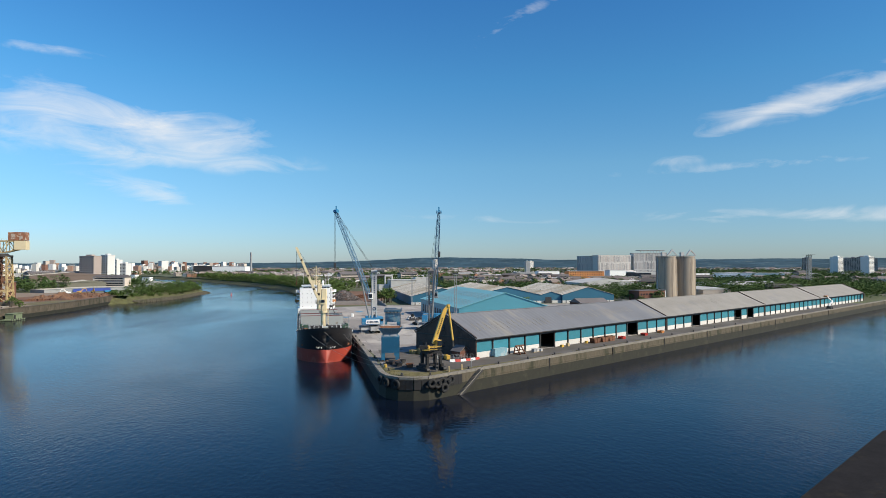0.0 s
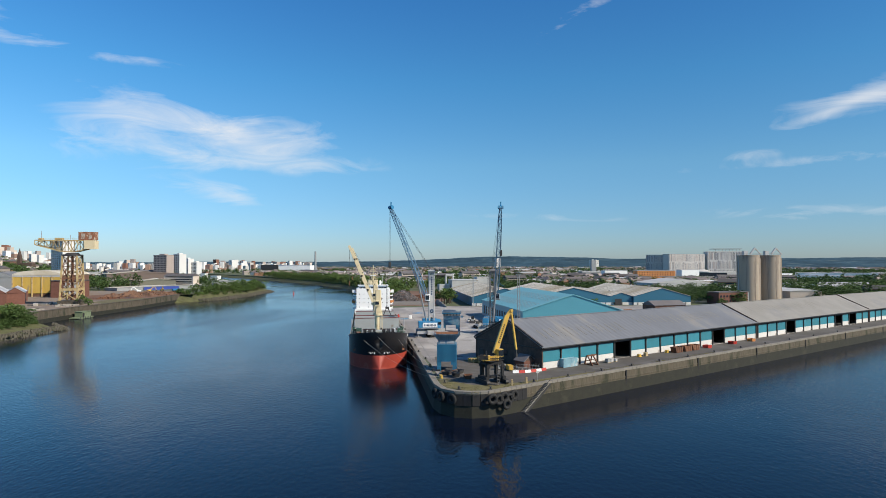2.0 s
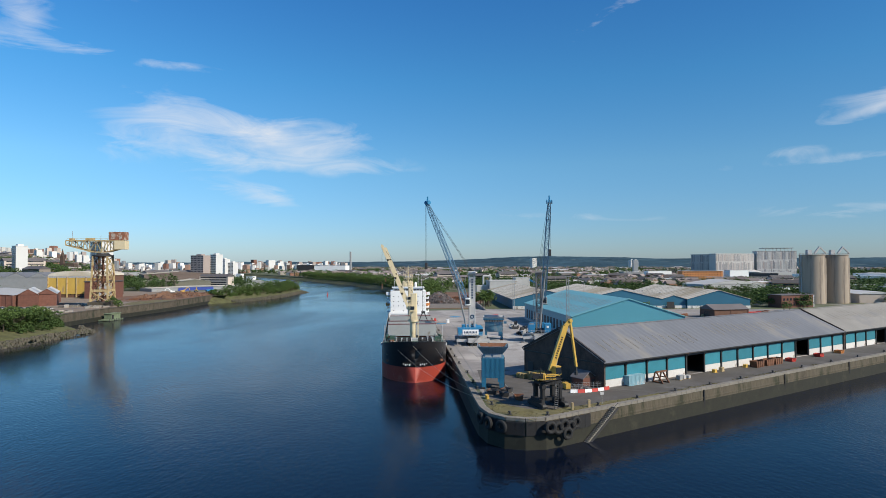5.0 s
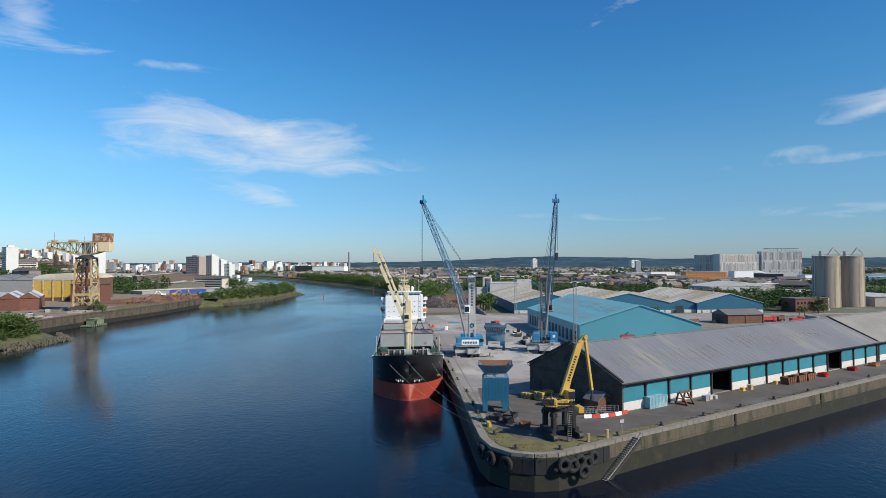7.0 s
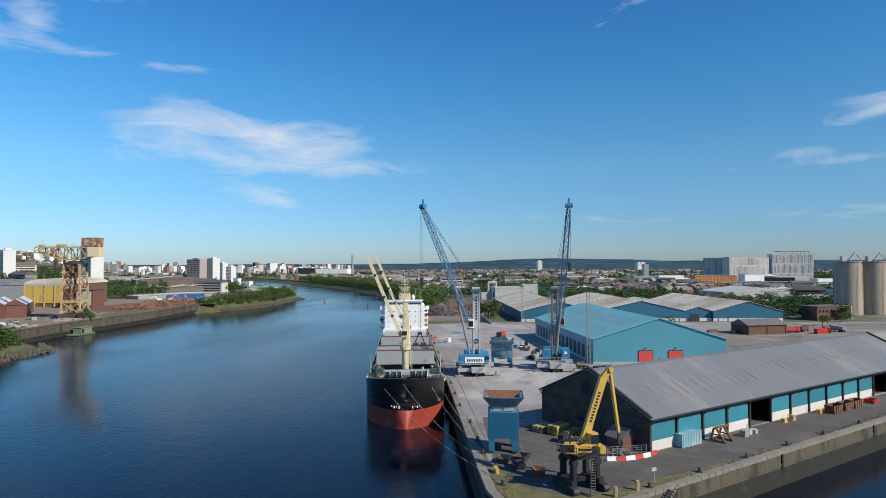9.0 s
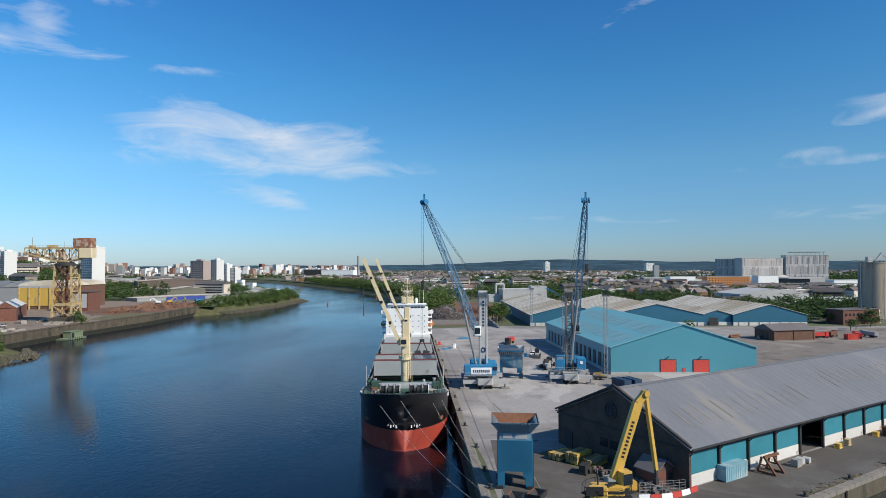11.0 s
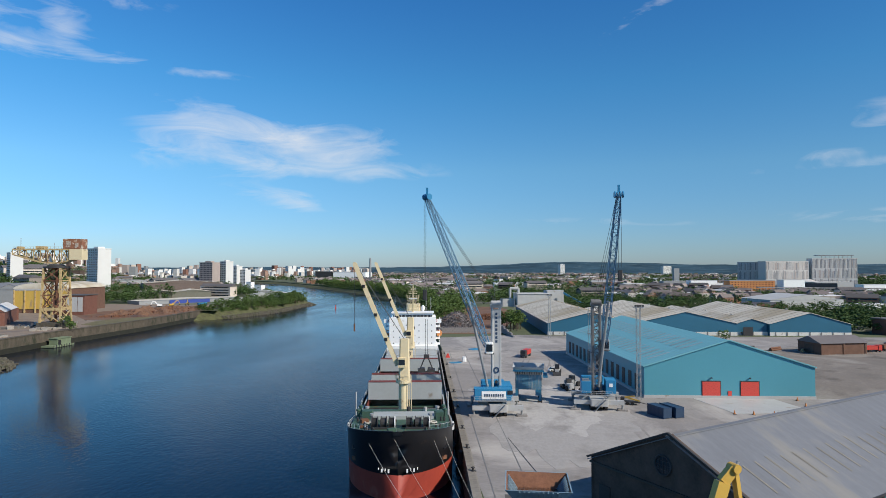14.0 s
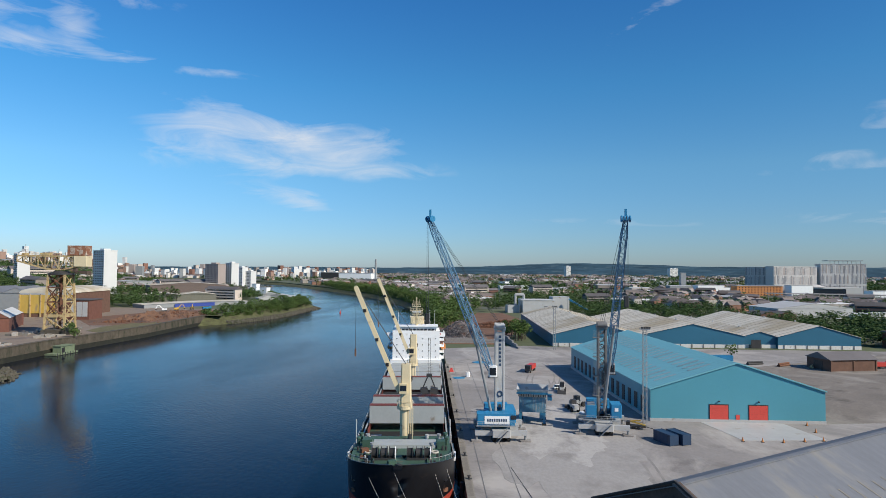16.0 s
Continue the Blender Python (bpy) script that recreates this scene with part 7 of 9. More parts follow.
def lorry(x, y, z, turn, mat_, label, cab_mat=None):
    c = thing("lorry", pose(x, y, z, 0, 0, turn), label, "lorry", "lorries")
    part("cab", Form().box(3.4, 0, 0.7, 2.0, 2.3, 2.3, c=0.2), cab_mat or mat_, c)
    part("windscreen", Form().box(4.41, 0, 1.8, 0.08, 2.0, 0.9), GLASS, c)
    part("body", Form().box(-1.2, 0, 1.1, 6.6, 2.4, 1.7), mat_, c)
    part("chassis", Form().box(0, 0, 0.6, 8.4, 1.0, 0.4), DARKSTEEL, c)
    for sx in (3.3, -1.8, -3.2):
        for sy in (-1.0, 1.0):
            part("wheel", Form().tube((sx, sy - 0.2, 0.5), (sx, sy + 0.2, 0.5), 0.5, n=12), RUBBER, c)
    return c


lorry(26.6, 318.5, 0.03, 250, RED, "red tipper lorry with a dark cab on the yard road", DARKSTEEL)
loader(33.6, 277.5, 0.03, 260, LIGHTGREY, "pale grey wheel loader in the dusty yard")
loader(35.2, 256.0, 0.03, 40, GREYSTEEL, "grey wheel loader beside the warehouse")
loader(33.0, 250.5, 0.03, 100, LIGHTGREY, "pale grey loader near the dusty hopper")
car(36.5, 246.5, 0.03, 200, WHITE, "white pickup car in the dusty yard")
tr_ = thing("equipment_trailer", pose(46.4, 231.5, 0.03, 0, 0, 160), "low trailer with a yellow folded boom near the lighting mast", "trailer")
part("bed", Form().box(0, 0, 0.6, 5.0, 1.8, 0.3).box(2.0, 0, 0.9, 0.9, 1.6, 0.9), DARKSTEEL, tr_)
part("folded_boom", Form().beam((-2.4, 0.2, 1.1), (1.4, 0.2, 1.9), 0.35).beam((1.4, 0.2, 1.9), (-1.2, 0.2, 2.3), 0.3), YELLOW, tr_, "yellow folded boom")
part("drawbar", Form().beam((-2.4, 0, 0.7), (-4.2, 0, 0.4), 0.14), DARKSTEEL, tr_)
for sx in (-0.7, 0.6):
    for sy in (-0.95, 0.95):
        part("wheel", Form().tube((sx, sy - 0.15, 0.4), (sx, sy + 0.15, 0.4), 0.4, n=12), RUBBER, tr_)
car(33.5, 283.0, 0.03, 10, WHITE, "white van-like car in the yard")
solid("tarpaulin", Form().box(0, 0, 0, 4.5, 3.2, 0.12, c=0.6), CRANEBLUE, "flat blue tarpaulin on the quay", "tarpaulin", "blue tarpaulins", m=pose(-2.0, 301, 0.03, 0, 0, 15))
solid("tarpaulin", Form().box(0, 0, 0, 5.5, 5.0, 0.12, c=0.8), CRANEBLUE, "flat blue tarpaulin on the quay", "tarpaulin", "blue tarpaulins", m=pose(6.0, 340, 0.03, 0, 0, 35))
solid("canvas_cover", Form().box(0, 0, 0, 1.8, 2.2, 1.5, taper=0.35), RED, "small red canvas cover at the berth edge", "cover", m=pose(-5.4, 315, 0.03))
solid("plastic_tank", Form().box(0, 0, 0, 1.6, 1.6, 1.8, c=0.3), WHITE, "white plastic tank on the quay", "tank", m=pose(1.4, 304, 0.03))
for k in range(4):
    lorry(178 + 9 * k, 339 + 5 * (k % 2), 0.06, 10 + 30 * k, (RED, RUST, RED, GREYSTEEL)[k], "red flatbed lorry parked behind the brick shed")
container(116, 355, 0.06, 4, CRANEBLUE, "long blue container in front of the blue sheds", 12.2)
container(190, 334, 0.06, 12, RED, "red container behind the brick shed")
for k in range(5):
    ps = thing("pipe_stack", pose(128 + 11 * k, 345 - 3 * (k % 3), 0.06, 0, 0, 20 + 15 * k), "stack of steel pipes on the hardstanding", "pipe stack", "pipe stacks")
    for py, pz in ((0, 0.4), (0.85, 0.4), (0.42, 1.1)):
        part("pipe", Form().tube((-4, py, pz), (4, py, pz), 0.4), (DARKSTEEL, RUST, TIMBER, DARKSTEEL, RUST)[k], ps)
for k, (x, y) in enumerate(((69.5, 221.5), (74, 221), (79, 221), (84.5, 222), (89.5, 223), (92, 231), (93.5, 238))):
    cn = thing("traffic_cone", pose(x, y, 0.03), "orange and white traffic cone by the concrete apron", "cone", "traffic cones")
    part("cone", Form().tube((0, 0, 0.08), (0, 0, 1.0), 0.28, 0.06, n=10), ORANGE, cn)
    part("base", Form().box(0, 0, 0, 0.7, 0.7, 0.08), BLACK, cn)

# concrete block bay walls, scrap heap and works behind the berth
blk = mesh_of("block", Form().box(0, 0, 0, 1.9, 0.9, 0.95, c=0.04), CONCRETE)
bay_wall = thing("block_wall", Matrix(), "rough grey concrete block wall of the storage bay", "wall", "bay walls")
for k in range(16):
    for r in range(3 if k < 12 else 2):
        piece("block", blk, bay_wall, -12 + 2.0 * k + (r % 2), 409 + 0.15 * k, 0.97 * r, 4)
bay2 = thing("block_wall", Matrix(), "rough grey concrete block wall beside the bushes", "wall", "bay walls")
for k in range(14):
    for r in range(4 - k // 4):
        piece("block", blk, bay2, 21.5 + 0.4 * k, 414 - 2.0 * k, 0.97 * r, -78)
sc = Form()
rs = random.Random(21)
for i in range(2600):
    a, q = rs.uniform(0, 6.283), rs.random() ** 0.5
    x, y = math.cos(a) * q * 15, math.sin(a) * q * 19
    hmax = 10.5 * max(0, 1 - q) ** 0.75 + 0.4
    z = hmax * (0.75 + 0.25 * rs.random()) - 0.3
    d = Vector((rs.gauss(0, 1), rs.gauss(0, 1), rs.gauss(0, 0.6))).normalized() * rs.uniform(0.4, 1.3)
    sc.beam(Vector((x, y, z)) - d, Vector((x, y, z)) + d, rs.uniform(0.1, 0.9), rs.uniform(0.05, 0.5))
core = Form().loft([[(15.5 * k * math.cos(a), 19.5 * k * math.sin(a), z) for a in np.linspace(0, 6.283, 24, endpoint=False)] for k, z in ((1.0, 0), (0.72, 3.2), (0.42, 6.2), (0.12, 9.0))])
heap = thing("scrap_heap", pose(-4.5, 440, 0), "large dark heap of mixed scrap metal behind the berth", "scrap heap")
tagged(part("scrap_piece", sc, SCRAP, heap), kind="stuff")
part("heap_core", core, SCRAP, heap)
heap2 = thing("scrap_heap", pose(26, 505, 0), "rusty heap of scrap metal near the works", "scrap heap")
sc2 = Form()
for i in range(900):
    a, q = rs.uniform(0, 6.283), rs.random() ** 0.5
    x, y = math.cos(a) * q * 26, math.sin(a) * q * 12
    d = Vector((rs.gauss(0, 1), rs.gauss(0, 1), rs.gauss(0, 0.6))).normalized() * rs.uniform(0.5, 1.6)
    sc2.beam(Vector((x, y, 5 * (1 - q))) - d, Vector((x, y, 5 * (1 - q))) + d, rs.uniform(0.2, 1.0), rs.uniform(0.1, 0.6))
tagged(part("scrap_piece", sc2, RUST, heap2), kind="stuff")
solid("scrapyard_ground", Form().prism([(-16, 404), (20, 404), (24, 430), (44, 560), (30, 640), (-30, 640), (-24, 520), (-18, 440)], -0.02, 0.055), RUSTSOIL, "brown oily ground of the scrapyard", "ground", kind="structure")
wk = thing("works_building", pose(62, 650, 0, 0, 0, 8), "pale concrete works building with pipes and a dark doorway", "works building")
part("wall", Form().box(0, 0, 0, 30, 20, 12), LIGHTGREY, wk)
part("roof", Form().box(0, 0, 12, 31, 21, 0.6), PALEROOF, wk)
part("doorway", Form().box(9, -10.1, 0, 7, 0.4, 6.5), BLACK, wk)
part("annex", Form().box(24, 6, 0, 16, 14, 15), LIGHTGREY, wk)
part("annex", Form().box(-22, 2, 0, 12, 12, 7), LIGHTGREY, wk)
part("conveyor", Form().beam((30, -6, 13), (46, -14, 3), 1.6), CRANEBLUE, wk)
part("duct", Form().tube((-20, 0, 6), (-20, 0, 17), 1.2).tube((-20, 0, 17), (-12, 0, 17), 1.2).tube((-12, 0, 17), (-12, 0, 11), 1.2), LIGHTGREY, wk)
# red river buoy
by = thing("channel_buoy", pose(-136.6, 700, WATER) @ Matrix.Diagonal((0.62, 0.62, 0.7, 1)), "red channel buoy floating in the river", "buoy")
part("float", Form().tube((0, 0, -0.5), (0, 0, 1.2), 1.5, 1.3, n=16), RED, by)
part("tower", Form().tube((0, 0, 1.2), (0, 0, 4.2), 0.9, 0.3, n=8).box(0, 0, 4.2, 1.0, 1.0, 0.8), RED, by)


# ---- north bank ----
inner = offset(NEARBANK[1:-1], -2.2)
nbi = [(-4540, -390), (-219, -390)] + inner + [(-1500, 2148), (-3000, 3390), (-4540, 1790)]
solid("north_bank_ground", Form().prism(nbi, -12, NB), LAND, "grassy and gravelled ground of the opposite river bank", "ground", kind="structure")
solid("north_yard_paving", Form().prism([(-314, 70), (-303, 118), (-267, 150), (-255, 186), (-250, 205), (-246, 217), (-243, 226), (-239, 290), (-241, 324), (-231, 342), (-230, 382), (-228, 405), (-222, 470), (-224, 588), (-232, 640), (-420, 650), (-580, 560), (-540, 380), (-520, 250), (-400, 60)], NB - 0.1, NB + 0.04), DIRT, "dusty brown yard on the opposite bank", "ground", kind="structure")
solid("north_scrap_ground", Form().prism([(-222, 474), (-224, 588), (-232, 625), (-275, 615), (-300, 520), (-258, 470)], NB - 0.1, NB + 0.10), RUSTSOIL, "rust-brown scrapyard ground on the opposite bank", "ground", kind="structure")

# hammerhead crane
TX, TY, TZ = -242.0, 418.0, 3.2
ti = thing("hammerhead_crane", pose(TX, TY, TZ, 0, 0, 6) @ Matrix.Diagonal((0.80, 0.80, 0.945, 1)), "rusty pale yellow hammerhead crane on a braced steel tower", "crane")
part("plinth", Form().box(0, 0, -13.0, 17.5, 17.5, 14.2), OLDWALL, ti)
H_, R0, R1 = 35.0, 7.3, 5.9
lev = [1.2, 9.0, 18.0, 27.0, H_]
cor = [(-1, -1), (1, -1), (1, 1), (-1, 1)]


def leg_at(j, z):
    k = (z - 1.2) / (H_ - 1.2)
    r = R0 + (R1 - R0) * k
    return Vector((cor[j][0] * r, cor[j][1] * r, z))


for j in range(4):
    part("tower_leg", Form().beam(leg_at(j, 1.2), leg_at(j, H_), 1.25), TITAN, ti, "pale yellow box-section tower leg")
for j in range(4):
    q = (j + 1) % 4
    for a, b in zip(lev, lev[1:]):
        f = Form().beam(leg_at(j, a), leg_at(q, b), 0.5).beam(leg_at(q, a), leg_at(j, b), 0.5).beam(leg_at(j, b), leg_at(q, b), 0.6)
        m_ = (leg_at(j, a) + leg_at(q, b)) / 2
        f.box(m_.x, m_.y, m_.z - 0.7, 1.4, 1.4, 1.4)
        part("tower_brace", f, TITAN if (j + int(a)) % 3 else RUST, ti)
inner_f = Form()
for a, b in zip(lev, lev[1:]):
    inner_f.beam((-1.6, 0, a), (1.6, 0, b), 0.35).beam((1.6, 0, a), (-1.6, 0, b), 0.35).beam((0, -1.6, a), (0, 1.6, b), 0.35)
part("centre_shaft", inner_f.tube((0, 0, 1.2), (0, 0, H_), 1.0, n=10), RUST, ti)
part("foot_girder", Form().beam(leg_at(0, 9.5), leg_at(1, 9.5), 1.0, 1.8).beam(leg_at(1, 9.5), leg_at(2, 9.5), 1.0, 1.8).beam(leg_at(2, 9.5), leg_at(3, 9.5), 1.0, 1.8).beam(leg_at(3, 9.5), leg_at(0, 9.5), 1.0, 1.8), TITAN, ti)
part("turntable", Form().tube((0, 0, H_), (0, 0, H_ + 1.0), 8.6, n=24).tube((0, 0, H_ + 1.0), (0, 0, H_ + 2.4), 6.4, 4.4, n=24), DARKSTEEL, ti, "dark round turntable deck")
JZ = H_ + 3.0
for sy in (-3.2, 3.2):
    top, bot = [], []
    tr = Form()
    xs = [-30, -25, -20, -15, -10, -5, 0, 5, 10, 15, 19]
    for x in xs:
        depth_ = 8.4 - max(0, abs(x + 2) - 6) * 0.24
        top.append(Vector((x, sy, JZ + 8.6)))
        bot.append(Vector((x, sy, JZ + 8.6 - depth_)))
    for i in range(len(xs) - 1):
        tr.beam(top[i], top[i + 1], 0.8).beam(bot[i], bot[i + 1], 0.8)
        tr.beam(top[i], bot[i], 0.5)
        tr.beam(top[i], bot[i + 1], 0.45) if i % 2 else tr.beam(bot[i], top[i + 1], 0.45)
    part("jib_truss", tr, TITAN, ti, "deep pale yellow lattice jib")
cr = Form()
for x in xs:
    cr.beam((x, -3.2, JZ + 8.6), (x, 3.2, JZ + 8.6), 0.4)
part("jib_deck", cr.box(-6, 0, JZ + 8.9, 48, 5.0, 0.25), RUST, ti)
part("counterweight", Form().box(15.5, 0, JZ + 2.2, 9.5, 8.4, 6.6, c=0.3), CREAM, ti, "large pale yellow counterweight box")
PEEL = material("peeling_cream_paint", (0.26, 0.11, 0.06), 0.85, scale=0.4, fine=3, vary=0.3, stain=(0.60, 0.54, 0.43), stain_amount=0.55, stain_scale=0.35)
PEEL2 = material("flaking_white_panel", (0.40, 0.34, 0.28), 0.85, scale=0.5, fine=4, vary=0.25, stain=(0.22, 0.09, 0.05), stain_amount=0.5, stain_scale=0.6)
mhx = part("machine_house", Form().box(13.0, 0, JZ + 9.1, 14.0, 7.6, 6.2, c=0.2), PEEL, ti, "rusty machine house with peeling white paint")
for px_, pz_, pw_, ph_ in ((10, 10, 3.4, 4.0), (16, 9.6, 2.6, 3.0)):
    part("house_panel", Form().box(px_, -3.86, JZ + pz_, pw_, 0.1, ph_), PEEL2, mhx)
part("trolley", Form().box(-11, 0, JZ + 9.1, 6, 5, 1.6).box(-26, 0, JZ + 9.1, 3, 4, 1.4), TITAN, ti)
part("flag_pole", Form().tube((-26, 0, JZ + 9), (-26, 0, JZ + 16), 0.12).tube((-2, 0, JZ + 9), (-2, 0, JZ + 13), 0.1), RUST, ti)
tr_rail = Form()
for x in range(-29, 6, 2):
    tr_rail.beam((x, -3.3, JZ + 9), (x, -3.3, JZ + 10.3), 0.1)
part("walk_rail", tr_rail.beam((-29, -3.3, JZ + 10.3), (5, -3.3, JZ + 10.3), 0.1), TITAN, ti)


def big_shed(name, x, y, turn, w, d, h, rise, wall_mat, roof_mat, label, bays=1, z=NB, doors=0, door_mat=None, piers=0, cat="shed"):
    """A shed whose front runs from (x, y) along its turn, with one or more gables."""
    s = thing(name, pose(x, y, z, 0, 0, turn), label, cat)
    part("wall", Form().box(w / 2, d / 2, 0, w, d, h), wall_mat, s)
    bw = w / bays
    for k in range(bays):
        x0 = k * bw
        part("roof", Form().add([(x0 - 0.3, -0.4, h + 0.02), (x0 + bw / 2, -0.4, h + rise), (x0 + bw + 0.3, -0.4, h + 0.02), (x0 - 0.3, d + 0.4, h + 0.02), (x0 + bw / 2, d + 0.4, h + rise), (x0 + bw + 0.3, d + 0.4, h + 0.02)],
                                [(0, 1, 4, 3), (1, 2, 5, 4), (3, 4, 5), (0, 3, 5, 2)]), roof_mat, s)
        part("gable_wall", Form().add([(x0, -0.42, h), (x0 + bw, -0.42, h), (x0 + bw / 2, -0.42, h + rise - 0.25), (x0, -0.1, h), (x0 + bw, -0.1, h), (x0 + bw / 2, -0.1, h + rise - 0.25)],
                                      [(0, 1, 2), (3, 5, 4), (0, 3, 4, 1), (0, 2, 5, 3), (1, 4, 5, 2)]), wall_mat, s)
    for k in range(doors):
        part("door", Form().box(w * (k + 0.5) / doors, -0.1, 0, w / doors * 0.86, 0.3, h * 0.82), door_mat, s)
    if piers:
        pm = mesh_of("pier", Form().box(0, -0.15, 0, 0.7, 0.5, h), wall_mat)
        for k in range(piers + 1):
            piece("pier", pm, s, w * k / piers, 0, 0)
    return s


YELCLAD = material("faded_yellow_cladding", (0.52, 0.34, 0.07), 0.7, scale=0.15, fine=2, vary=0.14, stain=(0.36, 0.26, 0.12), stain_amount=0.35, stretch=(1, 1, 0.3))
ys_ = thing("yellow_shed", pose(-352, 528, NB, 0, 0, 6), "tall yellow-clad shipyard shed with a pale curved roof", "shed")
part("wall", Form().box(20, 30, 0, 40, 60, 19), BRICKBROWN, ys_)
for k in range(5):
    part("yellow_door", Form().box(4 + 8 * k, -0.25, 3.0, 7.6, 0.5, 14.5), YELCLAD, ys_, "tall faded yellow sliding door")
    part("column", Form().box(8 * k, -0.6, 0, 0.9, 1.0, 18), TITAN, ys_)
part("fascia", Form().box(20, -0.3, 17.6, 40, 0.7, 2.4), LIGHTGREY, ys_)
arc = [(20 - 20.6 * math.cos(a), 19 + 4.5 * math.sin(a)) for a in np.linspace(0, math.pi, 13)]
part("roof", Form().loft([[(x, yy, z) for x, z in arc] for yy in (-0.8, 60.5)], close=False).add([(x, -0.8, z) for x, z in arc], [tuple(range(13))]), ROOFCREAM, ys_, "pale curved sheet roof")
bp_ = thing("brick_workshop", pose(-309.3, 510.2, NB, 0, 0, 4), "brick workshop with tall grey glazed panels", "workshop")
part("wall", Form().box(12, 9, 0, 24, 18, 14.5), BRICKRED, bp_)
for k in range(3):
    part("glazed_panel", Form().box(12.5 + 4.2 * k, -0.1, 2.4, 3.7, 0.3, 11), LIGHTGREY, bp_, "grey glazed panel")
part("roof", Form().box(12, 9, 14.5, 25, 19, 0.6), SLATE, bp_)
big_shed("brick_shed", -383.3, 403.5, 4, 84, 60, 8.2, 3.2, BRICKRED, PALEROOF, "long low red brick shed with a pale roof", 1, piers=20)
for k in range(2):
    big_shed("brick_shed", -298 + 8 * k, 412 + 8 * k, 30, 12, 50, 8.4, 4.0, BRICKRED, PALEROOF, "gabled red brick workshop bay", 1)
big_shed("fabrication_hall", -474, 552, 8, 120, 70, 17.0, 4.5, GREYSTEEL, ROOFGREY, "large grey fabrication hall with a row of gables", 6)
rb = big_shed("brick_office", -503.1, 357.8, 44, 58, 18, 7.6, 2.2, BRICKRED, material("red_tile_roof", (0.27, 0.10, 0.06), 0.85, scale=0.3, fine=3, vary=0.15), "long two-storey red brick office with tiled roof", 1)
for k in range(14):
    for z in (1.2, 4.8):
        piece("window", wm, rb, 3 + 4 * k, -0.1, z)
big_shed("blue_shed", -529.3, 458, 40, 30, 16, 6.0, 1.5, CRANEBLUE, CRANEBLUE, "bright blue sheet-metal shed")
big_shed("white_shed", -577.2, 518.9, 42, 80, 26, 6.5, 2.4, WHITE, PALEROOF, "long white shed with red doors and a grey roof", 3, doors=5, door_mat=RED)
big_shed("white_shed", -511.8, 514.6, 30, 70, 30, 6.5, 2.0, WHITE, ROOFGREY2, "long white industrial unit", 2)
bb = thing("blue_shelter", pose(-272.2, 268.5, NB, 0, 0, 16), "open-fronted blue sheet-metal shelter in the yard", "shelter")
part("wall", Form().box(-4.2, 4, 0, 0.3, 8, 6.6).box(4.2, 4, 0, 0.3, 8, 6.6).box(0, 8, 0, 8.7, 0.3, 6.6).box(2.9, 0.1, 0, 2.8, 0.3, 6.6), HOPPERBLUE, bb)
part("roof", Form().box(0, 4, 6.6, 9.2, 8.8, 0.4), HOPPERBLUE, bb)
part("floor", Form().box(0, 4, 0, 8, 7.6, 0.08), BLACK, bb)

def heap_sheet(name, mat, label, p, q, width, high, seed):
    """An uneven long heap from p to q, highest along its middle."""
    n, m = max(8, int(math.dist(p, q) / 1.6)), 12
    dx, dy = (q[0] - p[0]) / math.dist(p, q), (q[1] - p[1]) / math.dist(p, q)
    rings = []
    for i in range(n + 1):
        row = []
        for j in range(m + 1):
            t, u = i / n, (j / m - 0.5) * 2
            x, y = p[0] + (q[0] - p[0]) * t - dy * u * width / 2, p[1] + (q[1] - p[1]) * t + dx * u * width / 2
            k = max(0.0, min(1, 6 * t, 6 * (1 - t))) * max(0.0, 1 - u * u)
            row.append((x, y, NB + 0.06 + high * k * max(0.0, 0.45 + 1.3 * noise.noise((x * 0.11, y * 0.11, seed)) + 0.5 * noise.noise((x * 0.5, y * 0.5, seed)))))
        rings.append(row)
    return tagged(solid(name, Form().loft(rings, close=False), mat, label, "heap"), kind="stuff")


heap_sheet("scrap_mound", RUSTSOIL, "long uneven mound of rusty scrap", (-238, 488), (-232, 596), 20, 3.6, 2)
heap_sheet("scrap_mound", RUSTSOIL, "second mound of rusty scrap behind the first", (-262, 500), (-250, 606), 16, 4.0, 5)
heap_sheet("scrap_mound", RUST, "rusty scrap piled along the old river wall", (-229, 202), (-213, 206), 12, 2.6, 8).location.z = -3.2
heap_sheet("tyre_mound", BLACK, "black tarpaulin-covered heap at the wall's corner", (-220, 172), (-232, 192), 5, 2.2, 9).location.z = -3.2
heap_sheet("spoil_mound", DIRT, "long brown mound of spoil in the yard", (-285, 178), (-262, 206), 14, 3.4, 11)
heap_sheet("spoil_mound", ROCK, "dark mound of crushed stone in the yard", (-262, 222), (-252, 240), 8, 2.2, 12)

# yard machines, containers and stock on the opposite bank
ry = random.Random(8)
for k, (x, y, r) in enumerate(((-362.6, 316.4, 20), (-350.7, 325.1, 70), (-389.9, 362.1, 200), (-374.6, 366.5, 150), (-359.4, 370.8, 30), (-383.3, 353.4, 300))):
    excavator(x, y, NB + 0.04, r, YELLOW if k % 3 else WHITE, "yellow tracked excavator parked in the yard" if k % 3 else "white tracked excavator parked in the yard")
for k, (x, y, r) in enumerate(((-311.5, 231.4, 10), (-298.4, 238, 8), (-322.3, 226, 20))):
    container(x, y, NB + 0.04, r, YELLOW, "yellow skip container in the yard", 6.0, "yellow containers")
container(-256, 206, NB + 0.04, 12, YELLOW, "yellow container with dark marks near the river wall")
container(-258, 228, NB + 0.04, 14, material("dark_green_paint", (0.02, 0.09, 0.05), 0.6), "dark green container in the yard")
container(-262, 216, NB + 0.04, 14, GREYSTEEL, "grey container near the river wall")
